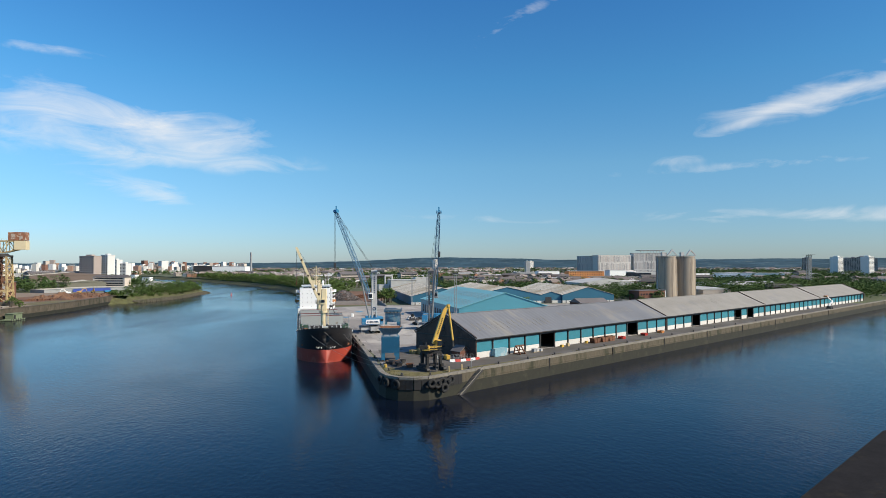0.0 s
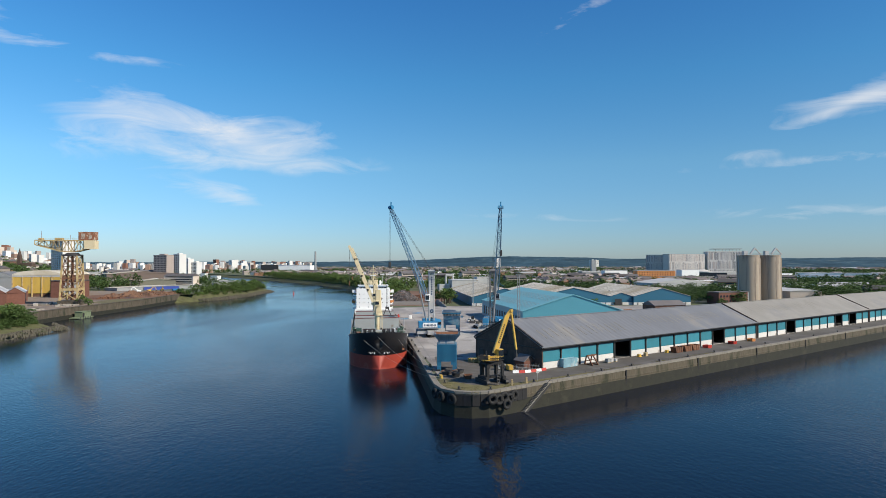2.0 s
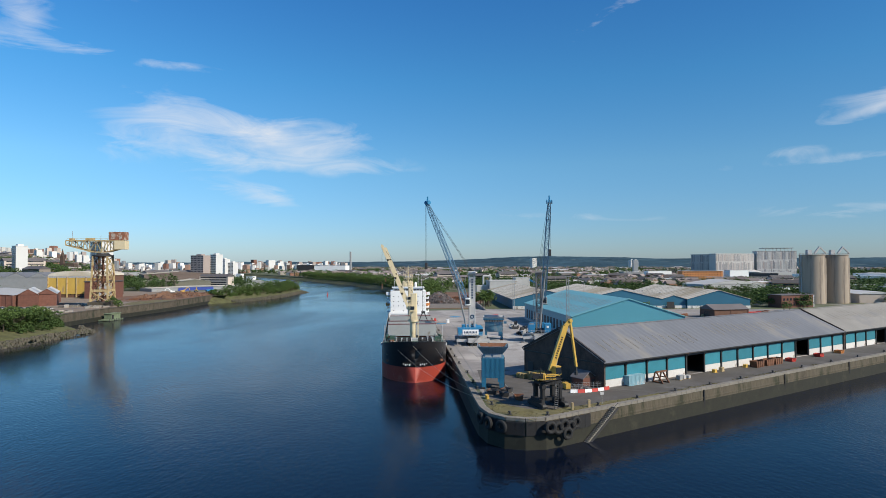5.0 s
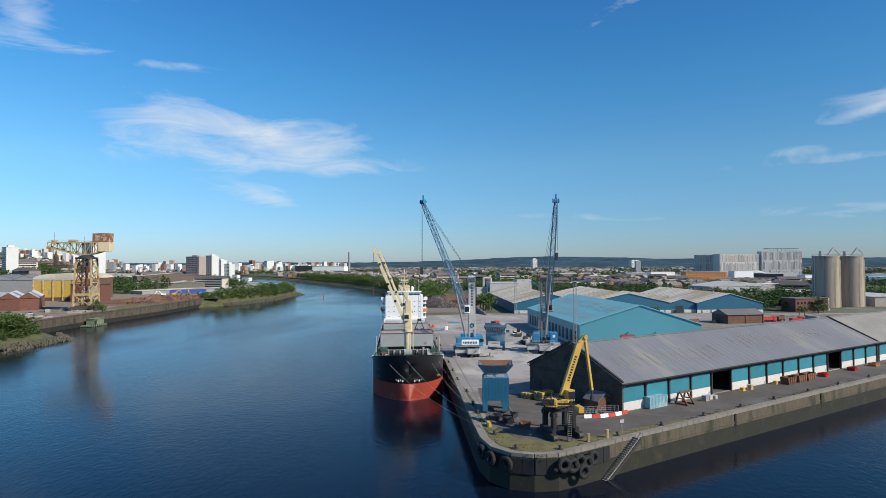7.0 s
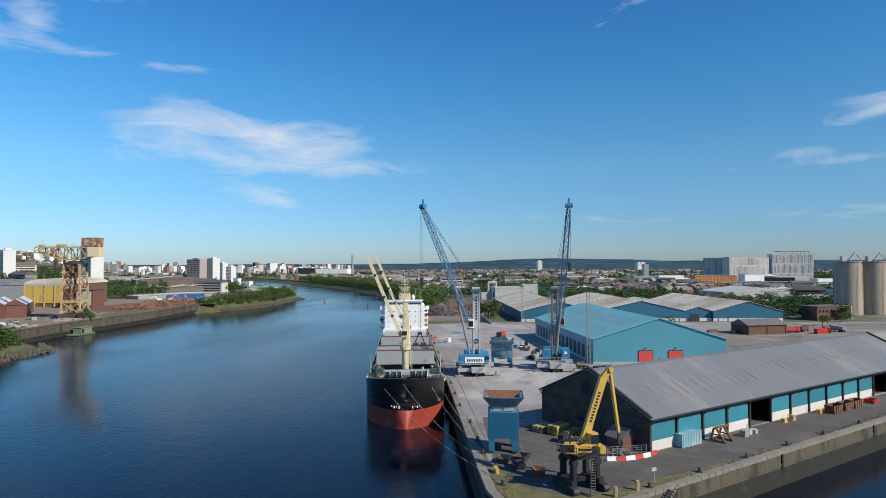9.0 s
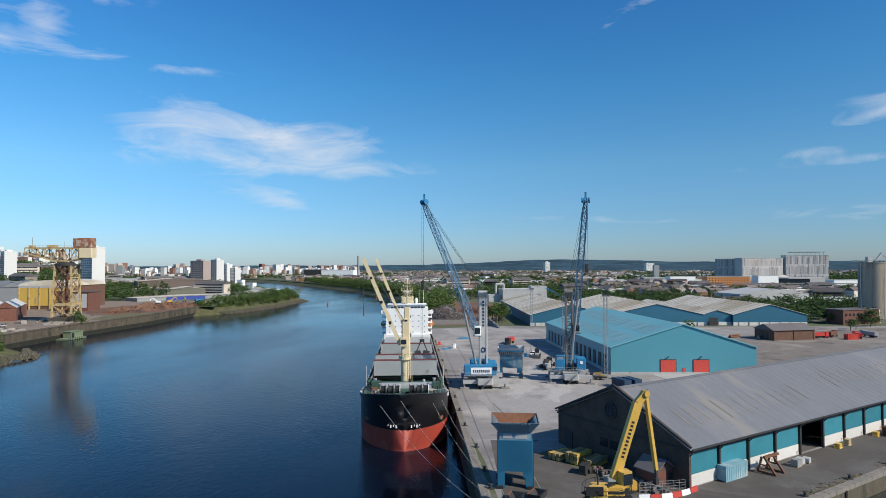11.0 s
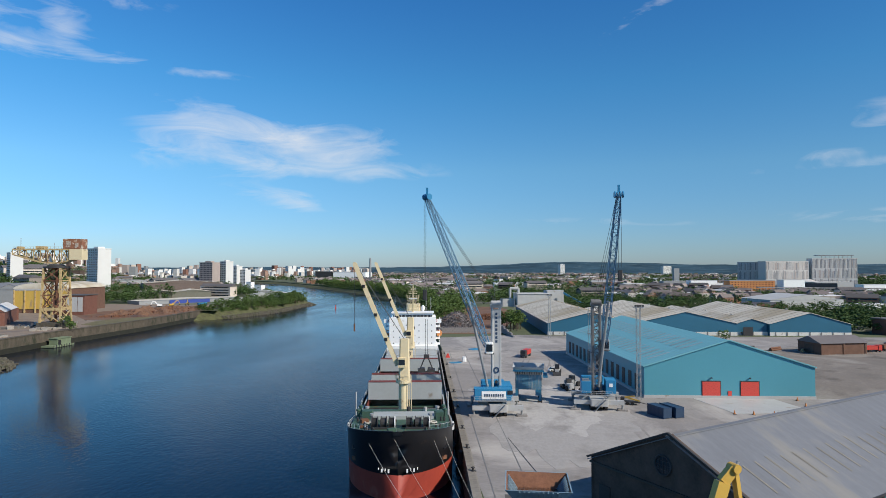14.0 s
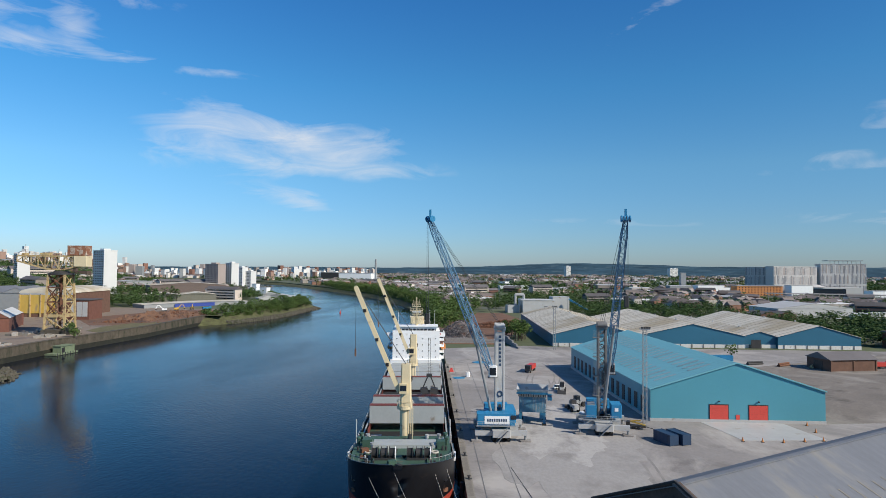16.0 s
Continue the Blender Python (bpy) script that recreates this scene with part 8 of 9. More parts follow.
container(-326.7, 288.1, NB + 0.04, 16, GREYSTEEL, "long grey container in the yard", 12.2)
container(-311.5, 292.4, NB + 0.04, 16, GREYSTEEL, "long grey container in the yard", 12.2)
for k, (x, y) in enumerate(((-258, 199), (-253.6, 213.7), (-252, 224.2))):
    loader(x, y, NB + 0.04, 40 * k, YELLOW, "yellow wheel loader among stock in the yard")
lorry(-285.3, 255.4, NB + 0.04, 20, YELLOW, "yellow lorry parked by the blue shelter")
big_shed("site_cabin", -338, 338, 12, 34, 4, 3.0, 0.3, WHITE, PALEROOF, "row of white site cabins", 1, cat="cabin")
big_shed("site_cabin", -479.2, 288.1, 20, 40, 8, 3.4, 0.4, WHITE, HOPPERBLUE, "white site cabin with a blue roof", 1, cat="cabin")
bg = Form()
for i in range(420):
    a, b = ry.random(), ry.random()
    x, y = -300 + 62 * a - 14 * b, 268 + 22 * a + 44 * b
    bg.box(x, y, NB, ry.uniform(0.8, 2.4), ry.uniform(0.8, 1.6), ry.uniform(0.5, 2.1), ry.uniform(0, 90))
tagged(solid("stacked_goods", bg, material("wrapped_goods", (0.55, 0.56, 0.56), 0.6, isle=0.5, vary=0.2), "rows of pale wrapped goods in the yard", "stock"), kind="stuff")
st_ = Form()
for i in range(520):
    a = ry.random()
    x, y = -232 + 26 * a + ry.uniform(-3, 1), 196 + 6 * a + 14 * ry.random() ** 2 * (1.3 - a)
    st_.box(x, y, -2.3, ry.uniform(0.3, 2.6), ry.uniform(0.3, 1.0), ry.uniform(0.2, 1.3), ry.uniform(0, 180))
tagged(solid("scrap_stock", st_, RUST, "rusty heaps of scrap along the old river wall", "scrap"), kind="stuff")
for k, (x, y, rr_, hh) in enumerate(((-311.5, 194.4, 13, 4.5), (-326.7, 209.7, 10, 3.4), (-296.2, 205.3, 9, 3.0))):
    f = Form()
    rings = [[(rr_ * q * math.cos(a) * (1 + 0.12 * noise.noise((k, a, q))), rr_ * q * math.sin(a), hh * (1 - q) ** 0.8) for a in np.linspace(0, 6.283, 22, endpoint=False)] for q in (1, 0.75, 0.5, 0.25, 0.02)]
    solid("gravel_mound", f.loft(rings), DIRT, "conical heap of gravel in the yard", "heap", "gravel heaps", m=pose(x, y, NB))
bt = Form()
for i in range(120):
    a = ry.random()
    bt.box(-316 + 66 * a, 322 + 40 * a + ry.uniform(-9, 9), NB, ry.uniform(2, 6), ry.uniform(1.4, 2.4), ry.uniform(0.6, 2.4), ry.uniform(0, 40))
tagged(solid("boat_yard_stock", bt, material("boat_paint", (0.5, 0.52, 0.55), 0.4, isle=0.7, vary=0.2), "laid-up white and blue boats in the yard", "boats"), kind="stuff")
solid("concrete_beams", Form().box(0, 0, 0, 30, 1.2, 1.0).box(-4, 3, 0, 24, 1.2, 0.9), CONCRETE, "long concrete beams lying on the old quay", "beams", m=pose(-274.4, 177, NB, 0, 0, 6))
# yard lamp posts
cl = Form()
for i in range(1500):
    cx_, cy_ = (-262 - 150 * ry.random(), 195 + 155 * ry.random()) if i % 4 else (-234 - 34 * ry.random(), 345 + 120 * ry.random())
    if noise.noise((cx_ * 0.045, cy_ * 0.045, 6)) < 0.08:
        continue
    s = ry.uniform(0.4, 2.4)
    cl.box(cx_, cy_, NB, s * ry.uniform(0.8, 2.4), s, s * ry.uniform(0.3, 0.9), ry.choice((14, 16, 104, 60)))
tagged(solid("yard_clutter", cl, material("mixed_yard_goods", (0.26, 0.235, 0.20), 0.7, isle=0.75, vary=0.25), "scattered crates, plates and pallets in the yard", "stock"), kind="stuff")
lp = thing("lamp_post", pose(-359.4, 275, NB), "thin grey yard lamp post", "lamp post", "yard lamp posts")
part("post", Form().tube((0, 0, 0), (0, 0, 16), 0.2, 0.1, n=8), GREYSTEEL, lp)
part("lamp_head", Form().box(0.6, 0, 16, 1.6, 0.4, 0.2), GREYSTEEL, lp)
for x, y, z in ((-326.7, 255.4, NB), (-294, 329.5, NB), (-413.8, 362.1, NB), (-435.6, 329.5, NB), (-457.4, 416.6, NB), (-285.3, 248.9, NB), (-392, 264.1, NB), (40, 560, 0), (90, 640, 0), (130, 700, 0), (160, 820, 0), (60, 800, 0), (-10, 720, 0), (230, 760, 0), (300, 700, 0), (420, 640, 0), (520, 560, 0), (25, 700, 0), (30, 705, 0)):
    copy_thing(lp, pose(x, y, z))

for k in range(26):
    x, y = ry.uniform(-420, -250), ry.uniform(225, 345)
    rr_, hh = ry.uniform(2.5, 7), ry.uniform(1.0, 2.8)
    f = Form()
    rings = [[(rr_ * q * math.cos(a) * (1 + 0.2 * noise.noise((k, a, q))), rr_ * q * math.sin(a), hh * (1 - q) ** 0.8) for a in np.linspace(0, 6.283, 14, endpoint=False)] for q in (1, 0.7, 0.4, 0.02)]
    solid("gravel_mound", f.loft(rings), (DIRT, RUSTSOIL, ROCK)[k % 3], "low heap of spoil in the dusty yard", "heap", "spoil heaps", m=pose(x, y, NB))
for k in range(16):
    x, y = ry.uniform(-400, -250), ry.uniform(215, 345)
    container(x, y, NB + 0.04, ry.choice((14, 16, 104)), (GREYSTEEL, NAVY, RUST, RED, PALEBLUE, YELLOW)[k % 6], "weathered steel container standing in the yard", 6.0, "yard containers")

# floating green pontoon hut
pt = thing("pontoon_hut", pose(-219.5, 388, WATER, 0, 0, 86), "green floating pontoon with a flat hut", "pontoon")
part("deck", Form().box(0, 0, 0.2, 16, 7, 0.8), material("weathered_green_timber", (0.16, 0.20, 0.12), 0.85, scale=0.5, fine=4, vary=0.2), pt)
part("hut", Form().box(2, 0.5, 1.0, 10, 5.0, 3.4), bpy.data.materials["weathered_green_timber"], pt)
part("doorway", Form().box(-1.5, -2.05, 1.1, 2.0, 0.2, 2.6), BLACK, pt)
part("roof", Form().box(2, 0.5, 4.4, 10.8, 5.8, 0.25), bpy.data.materials["weathered_green_timber"], pt)
for k in range(9):
    part("pile", Form().tube((-7.5 + 1.9 * k, -3.6, -3), (-7.5 + 1.9 * k, -3.6, 1.4), 0.2), DARKSTEEL, pt)

# scrapyard beyond the crane
for k, (x, y, r) in enumerate(((-274.8, 602.2, 200), (-268.4, 612.8, 30), (-262, 629.8, 300))):
    excavator(x, y, NB + 0.05, r, YELLOW if k else WHITE, "yellow scrap handler among heaps of metal" if k else "white scrap handler among heaps of metal")
hs = Form()
for i in range(1300):
    a = ry.random()
    x, y = -252 + 16 * a + ry.gauss(0, 8), 490 + 115 * a + ry.gauss(0, 6)
    hs.box(x, y, NB, ry.uniform(0.3, 1.6), ry.uniform(0.2, 0.9), ry.uniform(0.3, 2.2) * abs(noise.noise((x * 0.07, y * 0.07, 0))) * 2, ry.uniform(0, 180))
tagged(solid("scrap_heaps", hs, RUST, "low rust-brown heaps of scrap metal", "scrap"), kind="stuff")
lorry(-246, 625.6, NB + 0.05, 60, CRANEBLUE, "blue lorry at the edge of the scrapyard")
wl1 = big_shed("long_shed", -310.9, 634.1, 52, 110, 26, 3.6, 0.8, GREYSTEEL, ROOFCREAM, "long low white-roofed shed behind the scrapyard", 1)
part("blue_fence", Form().box(50, -1.2, 0, 42, 0.3, 3.4), material("deep_blue_sheet", (0.03, 0.06, 0.28), 0.6), wl1, "deep blue sheet fence")
big_shed("brown_warehouse", -440, 880, 34, 100, 50, 14, 4.0, material("brown_cladding", (0.13, 0.095, 0.08), 0.6), ROOFCREAM, "large brown-clad warehouse with a pale roof", 1)
big_shed("brown_warehouse", -372, 738, 30, 80, 40, 7.5, 2.5, material("olive_cladding", (0.15, 0.145, 0.11), 0.6), ROOFCREAM, "low olive-brown warehouse with a pale roof", 2)
big_shed("brick_unit", -560, 800, 20, 60, 30, 8, 3, BRICKRED, PALEROOF, "red brick industrial unit with a pale roof", 2)
for x_, y_, w_, h_, lb_ in ((-370, 1092, 10, 11, "white square store tower beyond the spit"), (-314, 978, 13, 9, "white box-shaped store beyond the spit")):
    plain_ = thing("white_store", pose(x_, y_, NB, 0, 0, -20), lb_, "store")
    part("wall", Form().box(0, 0, 0, w_, 9, h_), WHITE, plain_)
    part("roof", Form().box(0, 0, h_, w_ + 0.5, 9.5, 0.4), PALEROOF, plain_)
for k, (x_, y_) in enumerate(((-238, 812), (-262, 850), (-286, 884), (-256, 790))):
    big_shed("shore_shed", x_, y_, -25 + 20 * k, 22, 14, 3.2, 2.0, LIGHTGREY, PALEROOF, "low pale shed among the bushes of the spit", 1)
big_shed("glass_office", -640, 1060, 20, 90, 30, 14, 1.0, LIGHTGREY, PALEROOF, "low pale glass-fronted office building", 1)

# parked cars in the yards
car0 = car(-330, 372, NB + 0.04, 12, CARPAINT, "parked car in the shipyard")
rk = random.Random(12)
for k in range(46):
    row_, n_ = divmod(k, 12)
    if k < 30:
        x, y = -322 + 3.4 * n_ + 2 * row_, 366 + 0.9 * n_ + 9 * row_
    else:
        x, y = -282 + rk.uniform(-14, 22), 378 + rk.uniform(-12, 22)
    copy_thing(car0, pose(x, y, NB + 0.04, 0, 0, 90 + rk.uniform(-8, 8) if k < 30 else rk.uniform(0, 180)))


# ---- town, woods and hills ----
rg = random.Random(17)
# horizon hills; their blue tint stands in for haze
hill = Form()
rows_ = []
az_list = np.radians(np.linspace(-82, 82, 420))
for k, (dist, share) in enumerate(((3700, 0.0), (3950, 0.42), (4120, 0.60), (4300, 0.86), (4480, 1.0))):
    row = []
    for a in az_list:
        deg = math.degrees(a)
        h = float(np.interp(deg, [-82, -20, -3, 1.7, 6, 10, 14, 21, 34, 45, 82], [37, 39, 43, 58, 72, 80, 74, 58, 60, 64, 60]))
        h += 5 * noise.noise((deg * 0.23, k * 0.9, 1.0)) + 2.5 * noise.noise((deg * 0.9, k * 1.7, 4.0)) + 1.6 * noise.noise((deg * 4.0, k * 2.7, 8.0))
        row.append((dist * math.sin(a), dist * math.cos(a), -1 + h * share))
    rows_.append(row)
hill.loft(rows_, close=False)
solid("backdrop_hills", hill, HAZYHILL, "low wooded hills along the horizon, tinted blue for haze", "hills", kind="structure")

def ground_z(x, y):
    """Height of the ground: the town climbs gently north-west of the shipyard."""
    if x > -150:
        return 0.0
    k = min(1.0, max(0.0, (-27.0 - math.degrees(math.atan2(x, y))) / 8.0))
    d = math.hypot(x, y)
    return NB + k * k * (3 - 2 * k) * float(np.interp(d, [720, 1000, 1400, 2000, 3500], [0, 11, 24, 44, 84])) + (1.5 * noise.noise((x * 0.01, y * 0.01, 3)) * min(1, max(0, (d - 700) / 300)) if k else 0)


slope_rows = []
for az in np.linspace(-78, -20, 60):
    slope_rows.append([(d * math.sin(radians(az)), d * math.cos(radians(az)), ground_z(d * math.sin(radians(az)), d * math.cos(radians(az))) - 0.05) for d in np.linspace(600, 3650, 46)])
rise_ = Form()
rise_.loft(slope_rows, close=False)
solid("rising_ground", rise_, SCRUBSOIL, "gently rising green ground below the town", "ground", kind="structure")

# prototypes for the town
def proto_house(w, d, h, rise, wall, roof, label, name, storeys, cat="house", far=(0, -4000)):
    s = thing(name, pose(far[0], far[1], 0), label, cat, "town buildings")
    part("wall", Form().box(0, 0, 0, w, d, h), wall, s)
    part("roof", Form().add([(-w / 2 - 0.4, -d / 2 - 0.4, h), (w / 2 + 0.4, -d / 2 - 0.4, h), (w / 2 + 0.4, 0, h + rise), (-w / 2 - 0.4, 0, h + rise), (-w / 2 - 0.4, d / 2 + 0.4, h), (w / 2 + 0.4, d / 2 + 0.4, h)],
                            [(0, 1, 2, 3), (3, 2, 5, 4), (0, 3, 4), (1, 5, 2), (0, 4, 5, 1)]), roof, s)
    for q in range(storeys):
        part("window_band", Form().box(0, -d / 2 - 0.03, 1.2 + q * (h / storeys), w * 0.9, 0.1, 1.2), GLASS, s)
    return s


def inside_river(x, y):
    a = np.interp(y, [-900, 750, 830, 1000, 1350, 1720, 2150, 3000], [-240, -205, -250, -330, -550, -880, -1520, -2600])
    b = np.interp(y, [-900, 480, 640, 780, 900, 1070, 1310, 1620, 2000, 2350, 3000], [0, -22, -40, -62, -100, -170, -300, -480, -820, -1500, -2400])
    return a - 22 < x < b + 18


def reserved(x, y):
    """Ground kept for the dock, the yards and the landmarks."""
    if inside_river(x, y) or y < 60:
        return True
    if x > -40 and y < 408 + 0 * x and x < 330:
        return True
    if x > 0 and y < x * 0.66 + 130:
        return True
    for x0, x1, y0, y1 in ((-30, 215, 380, 560), (-30, 95, 404, 690), (-475, -200, 60, 640), (-560, -380, 300, 600), (255, 330, 400, 480), (380, 720, 880, 1330), (-460, -330, 730, 980), (-330, -195, 600, 800), (230, 420, 560, 680)):
        if x0 < x < x1 and y0 < y < y1:
            return True
    return False


protos = [
    proto_house(22, 9, 6.2, 3.2, TOWNBRICK, SLATE, "row of brick terraced houses with slate roofs", "terraced_house", 2),
    proto_house(30, 11, 11.5, 3.0, TOWNWALL, SLATE, "stone tenement with a slate roof", "tenement", 4, "tenement"),
    proto_house(44, 26, 7.0, 2.0, TOWNWALL, PALEROOF, "low pale industrial shed", "industrial_unit", 1, "shed"),
    proto_house(34, 20, 6.0, 1.6, WHITE, PALEROOF, "low white industrial unit", "industrial_unit", 1, "shed"),
    proto_house(26, 12, 9.0, 3.0, TOWNBRICK, SLATE, "red brick tenement with a slate roof", "tenement", 3, "tenement"),
]
placed = []
for cell in range(3600):
    a = rg.uniform(-54, 42)
    dist = 430 + 2900 * rg.random() ** 1.25
    x, y = dist * math.sin(radians(a)), dist * math.cos(radians(a))
    if reserved(x, y) or noise.noise((x * 0.0032, y * 0.0022, 7.0)) < 0.02 or (x < -380 and dist < 1000):
        continue
    if any(abs(x - p) < 36 and abs(y - q) < 36 for p, q in placed):
        continue
    placed.append((x, y))
    if len(placed) > 250:
        break
for i, (x, y) in enumerate(placed):
    p = protos[(0, 1, 2, 3, 4, 0, 4, 2)[rg.randrange(8)]]
    s = rg.uniform(0.8, 1.25)
    copy_thing(p, pose(x, y, ground_z(x, y) - 0.1, 0, 0, rg.choice((0, 20, 90, -30, 60)) + rg.uniform(-8, 8)) @ Matrix.Diagonal((s, s, s, 1)))
for k, p in enumerate(protos):
    p.matrix_basis = pose(*((-620, 940), (140, 760), (230, 800), (-20, 900), (330, 860))[k], ground_z(-620, 940) - 0.2 if k == 0 else 0, 0, 0, 20 * k)

# rows of stone tenements on the rising ground to the north-west
for k in range(80):
    a = -20 - 36 * rg.random()
    dist = rg.uniform(760, 3000)
    x, y = dist * math.sin(radians(a)), dist * math.cos(radians(a))
    if not reserved(x, y) and not any(abs(x - p_) < 30 and abs(y - q_) < 30 for p_, q_ in placed):
        placed.append((x, y))
        s = rg.uniform(0.9, 1.5)
        copy_thing(protos[rg.choice((0, 1, 1, 4))], pose(x, y, ground_z(x, y) - 0.2, 0, 0, rg.choice((a, a + 90, -30)) + rg.uniform(-6, 6)) @ Matrix.Diagonal((s * 1.4, s, s, 1)))

# the packed streets of the town, too many and too small to tell apart singly
rm = random.Random(91)
masses = {k: Form() for k in ("pale", "brick", "slate", "sheet")}
for i in range(9000):
    a = rm.uniform(-57, 47)
    dist = 640 + 2900 * rm.random() ** 1.1
    x, y = dist * math.sin(radians(a)), dist * math.cos(radians(a))
    if reserved(x, y) or noise.noise((x * 0.0045, y * 0.0030, 11.0)) < (0.16 if a < -27 and dist < 1900 else 0.14 if dist < 1350 else 0.3 if a > 24 and dist < 2400 else -0.02):
        continue
    big = rm.random() < 0.13
    w, d, h = (rm.uniform(22, 46), rm.uniform(14, 26), rm.uniform(5, 9)) if big else (rm.uniform(9, 26), rm.uniform(7, 10), rm.uniform(4.5, 9.5))
    rise = rm.uniform(0.6, 2.0) if big else rm.uniform(2.2, 3.6)
    z, rz = ground_z(x, y) - 0.2, rm.choice((a, a + 90, a + 40, -30)) + rm.uniform(-8, 8)
    masses["pale" if big or rm.random() < 0.5 else "brick"].box(x, y, z, w, d, h, rz)
    c_, s_ = math.cos(radians(rz)), math.sin(radians(rz))
    masses["sheet" if big else "slate"].add([(x + px * c_ - py * s_, y + px * s_ + py * c_, z + pz) for px, py, pz in ((-w / 2, -d / 2 - 0.3, h), (w / 2, -d / 2 - 0.3, h), (w / 2, d / 2 + 0.3, h), (-w / 2, d / 2 + 0.3, h), (-w / 2, 0, h + rise), (w / 2, 0, h + rise))],
                                            [(0, 1, 5, 4), (2, 3, 4, 5), (0, 4, 3), (1, 2, 5)])
for key, name_, colour, label in (("pale", "far_house_walls", (0.46, 0.42, 0.37), "pale rendered walls of the distant town"), ("brick", "far_brick_walls", (0.26, 0.135, 0.09), "red and brown brick walls of the distant town"),
                                  ("slate", "far_slate_roofs", (0.20, 0.165, 0.15), "slate and tile roofs of the distant town"), ("sheet", "far_sheet_roofs", (0.46, 0.46, 0.45), "pale sheet roofs of distant industrial units")):
    solid(name_, masses[key], material(name_, colour, 0.85, scale=0.1, fine=1, vary=0.12, isle=0.5), label, "town", kind="stuff")

# tower blocks
def tower_block(x, y, w, d, h, turn, mat_, label, storeys, cols, z=0.0):
    t = thing("tower_block", pose(x, y, max(z, ground_z(x, y) - 0.5) if x < -200 else z, 0, 0, turn), label, "tower block", "tower blocks")
    part("wall", Form().box(0, 0, 0, w, d, h), mat_, t)
    if storeys < 20:
        part("plant_room", Form().box(0, 0, h, w * 0.4, d * 0.5, 3.2), mat_, t)
        part("parapet", Form().box(0, 0, h, w + 0.5, d + 0.5, 0.9), mat_, t)
    m_ = mesh_of("window", Form().box(0, 0, 0, w / cols * 0.55, 0.15, h / storeys * 0.48), GLASS)
    if storeys * cols <= 130:
        for r in range(storeys):
            for c in range(cols):
                piece("window", m_, t, -w / 2 + w * (c + 0.5) / cols, -d / 2 - 0.03, h / storeys * (r + 0.3))
    return t


TB = material("tower_render", (0.62, 0.62, 0.60), 0.8, scale=0.1, fine=1, vary=0.05)
TBB = material("tower_brown_panel", (0.36, 0.30, 0.27), 0.8, scale=0.1, fine=1, vary=0.1)
tower_block(-487, 853, 25, 18, 57, -28, TB, "white residential tower block of many storeys", 18, 6, NB)
for x, y in ((-752, 771), (-738, 784), (-667, 845), (-649, 858), (-622, 879)):
    tower_block(x, y, 17, 15, 43 if x > -700 else 47, -38, TB, "white slab tower block on a wooded rise", 15, 6, NB)
tower_block(-452, 1118, 30, 18, 44, -22, TBB, "brown-panelled residential block near the river bend", 13, 9, NB)
tower_block(-430, 1138, 14, 18, 46, -22, TB, "narrow white tower beside the brown-panelled block", 14, 3, NB)
tower_block(-450, 1236, 15, 16, 38, -20, TB, "white stepped residential tower near the river bend", 14, 4, NB)
tower_block(-434, 1240, 13, 16, 31, -20, TB, "lower white wing of the stepped tower", 11, 4, NB)
for k in range(150):
    a = rg.uniform(-37, -9)
    dist = rg.uniform(2300, 3650)
    h_ = max(12, 36 + dist / 1078 * rg.triangular(-9, 7.5, -5) * (0.5 if a > -15 else 1))
    tower_block(dist * math.sin(radians(a)), dist * math.cos(radians(a)), rg.uniform(7, 24), 18, h_, rg.uniform(-40, 10), rg.choice((TB, TB, TB, TBB, TOWNWALL, TOWNBRICK, GREYSTEEL)), "distant pale city block", 20, 10, 0)
sky_ = {k: Form() for k in ("pale", "brown")}
for k in range(700):
    a = rm.uniform(-40, -10)
    dist = rm.uniform(2000, 3650)
    x, y = dist * math.sin(radians(a)), dist * math.cos(radians(a))
    if not inside_river(x, y):
        sky_["pale" if k % 3 else "brown"].box(x, y, ground_z(x, y) - 1, rm.uniform(6, 18), 14, max(8, 28 + dist / 1078 * rm.triangular(-12, 4, -8) * (0.5 if a > -15 else 1)), rm.uniform(-40, 10))
solid("city_roofline", sky_["pale"], material("far_city_render", (0.62, 0.60, 0.56), 0.8, scale=0.1, fine=1, vary=0.1, isle=0.4), "pale crowded buildings of the distant city", "city", kind="stuff")
solid("city_brick_roofline", sky_["brown"], material("far_city_brick", (0.25, 0.16, 0.12), 0.85, scale=0.1, fine=1, vary=0.1, isle=0.4), "brown crowded buildings of the distant city", "city", kind="stuff")
for k, (x, y) in enumerate(((1424, 1497), (1437, 1487), (1452, 1474), (1470, 1455), (1350, 1563), (1500, 1420))):
    tower_block(x, y, 22, 18, 44 + 2 * (k % 3), -40, TBB, "grey-brown residential block beyond the woods", 14, 6)
for x, y, h in ((1140, 1216, 45), (1183, 1175, 45), (445, 3000, 52), (960, 3100, 44), (985, 3120, 44), (1400, 3000, 40)):
    tower_block(x, y, 26, 18, h, 25, TB, "pale residential tower block beyond the woods", 16, 7)
# church spire and chimney
sp = thing("church_tower", pose(-735, 1160, ground_z(-735, 1160) - 0.3), "dark stone church tower with a spire", "church")
part("tower", Form().box(0, 0, 0, 6, 6, 27), BRICKDARK, sp)
part("spire", Form().tube((0, 0, 27), (0, 0, 41), 3.6, 0.2, n=8), BRICKDARK, sp)
part("nave", Form().box(14, 0, 0, 24, 12, 13), BRICKDARK, sp)
solid("chimney", Form().tube((0, 0, 0), (0, 0, 62), 3.2, 2.4, n=14), GREYSTEEL, "tall grey chimney on the far bank", "chimney", m=pose(-250, 1620, 0))

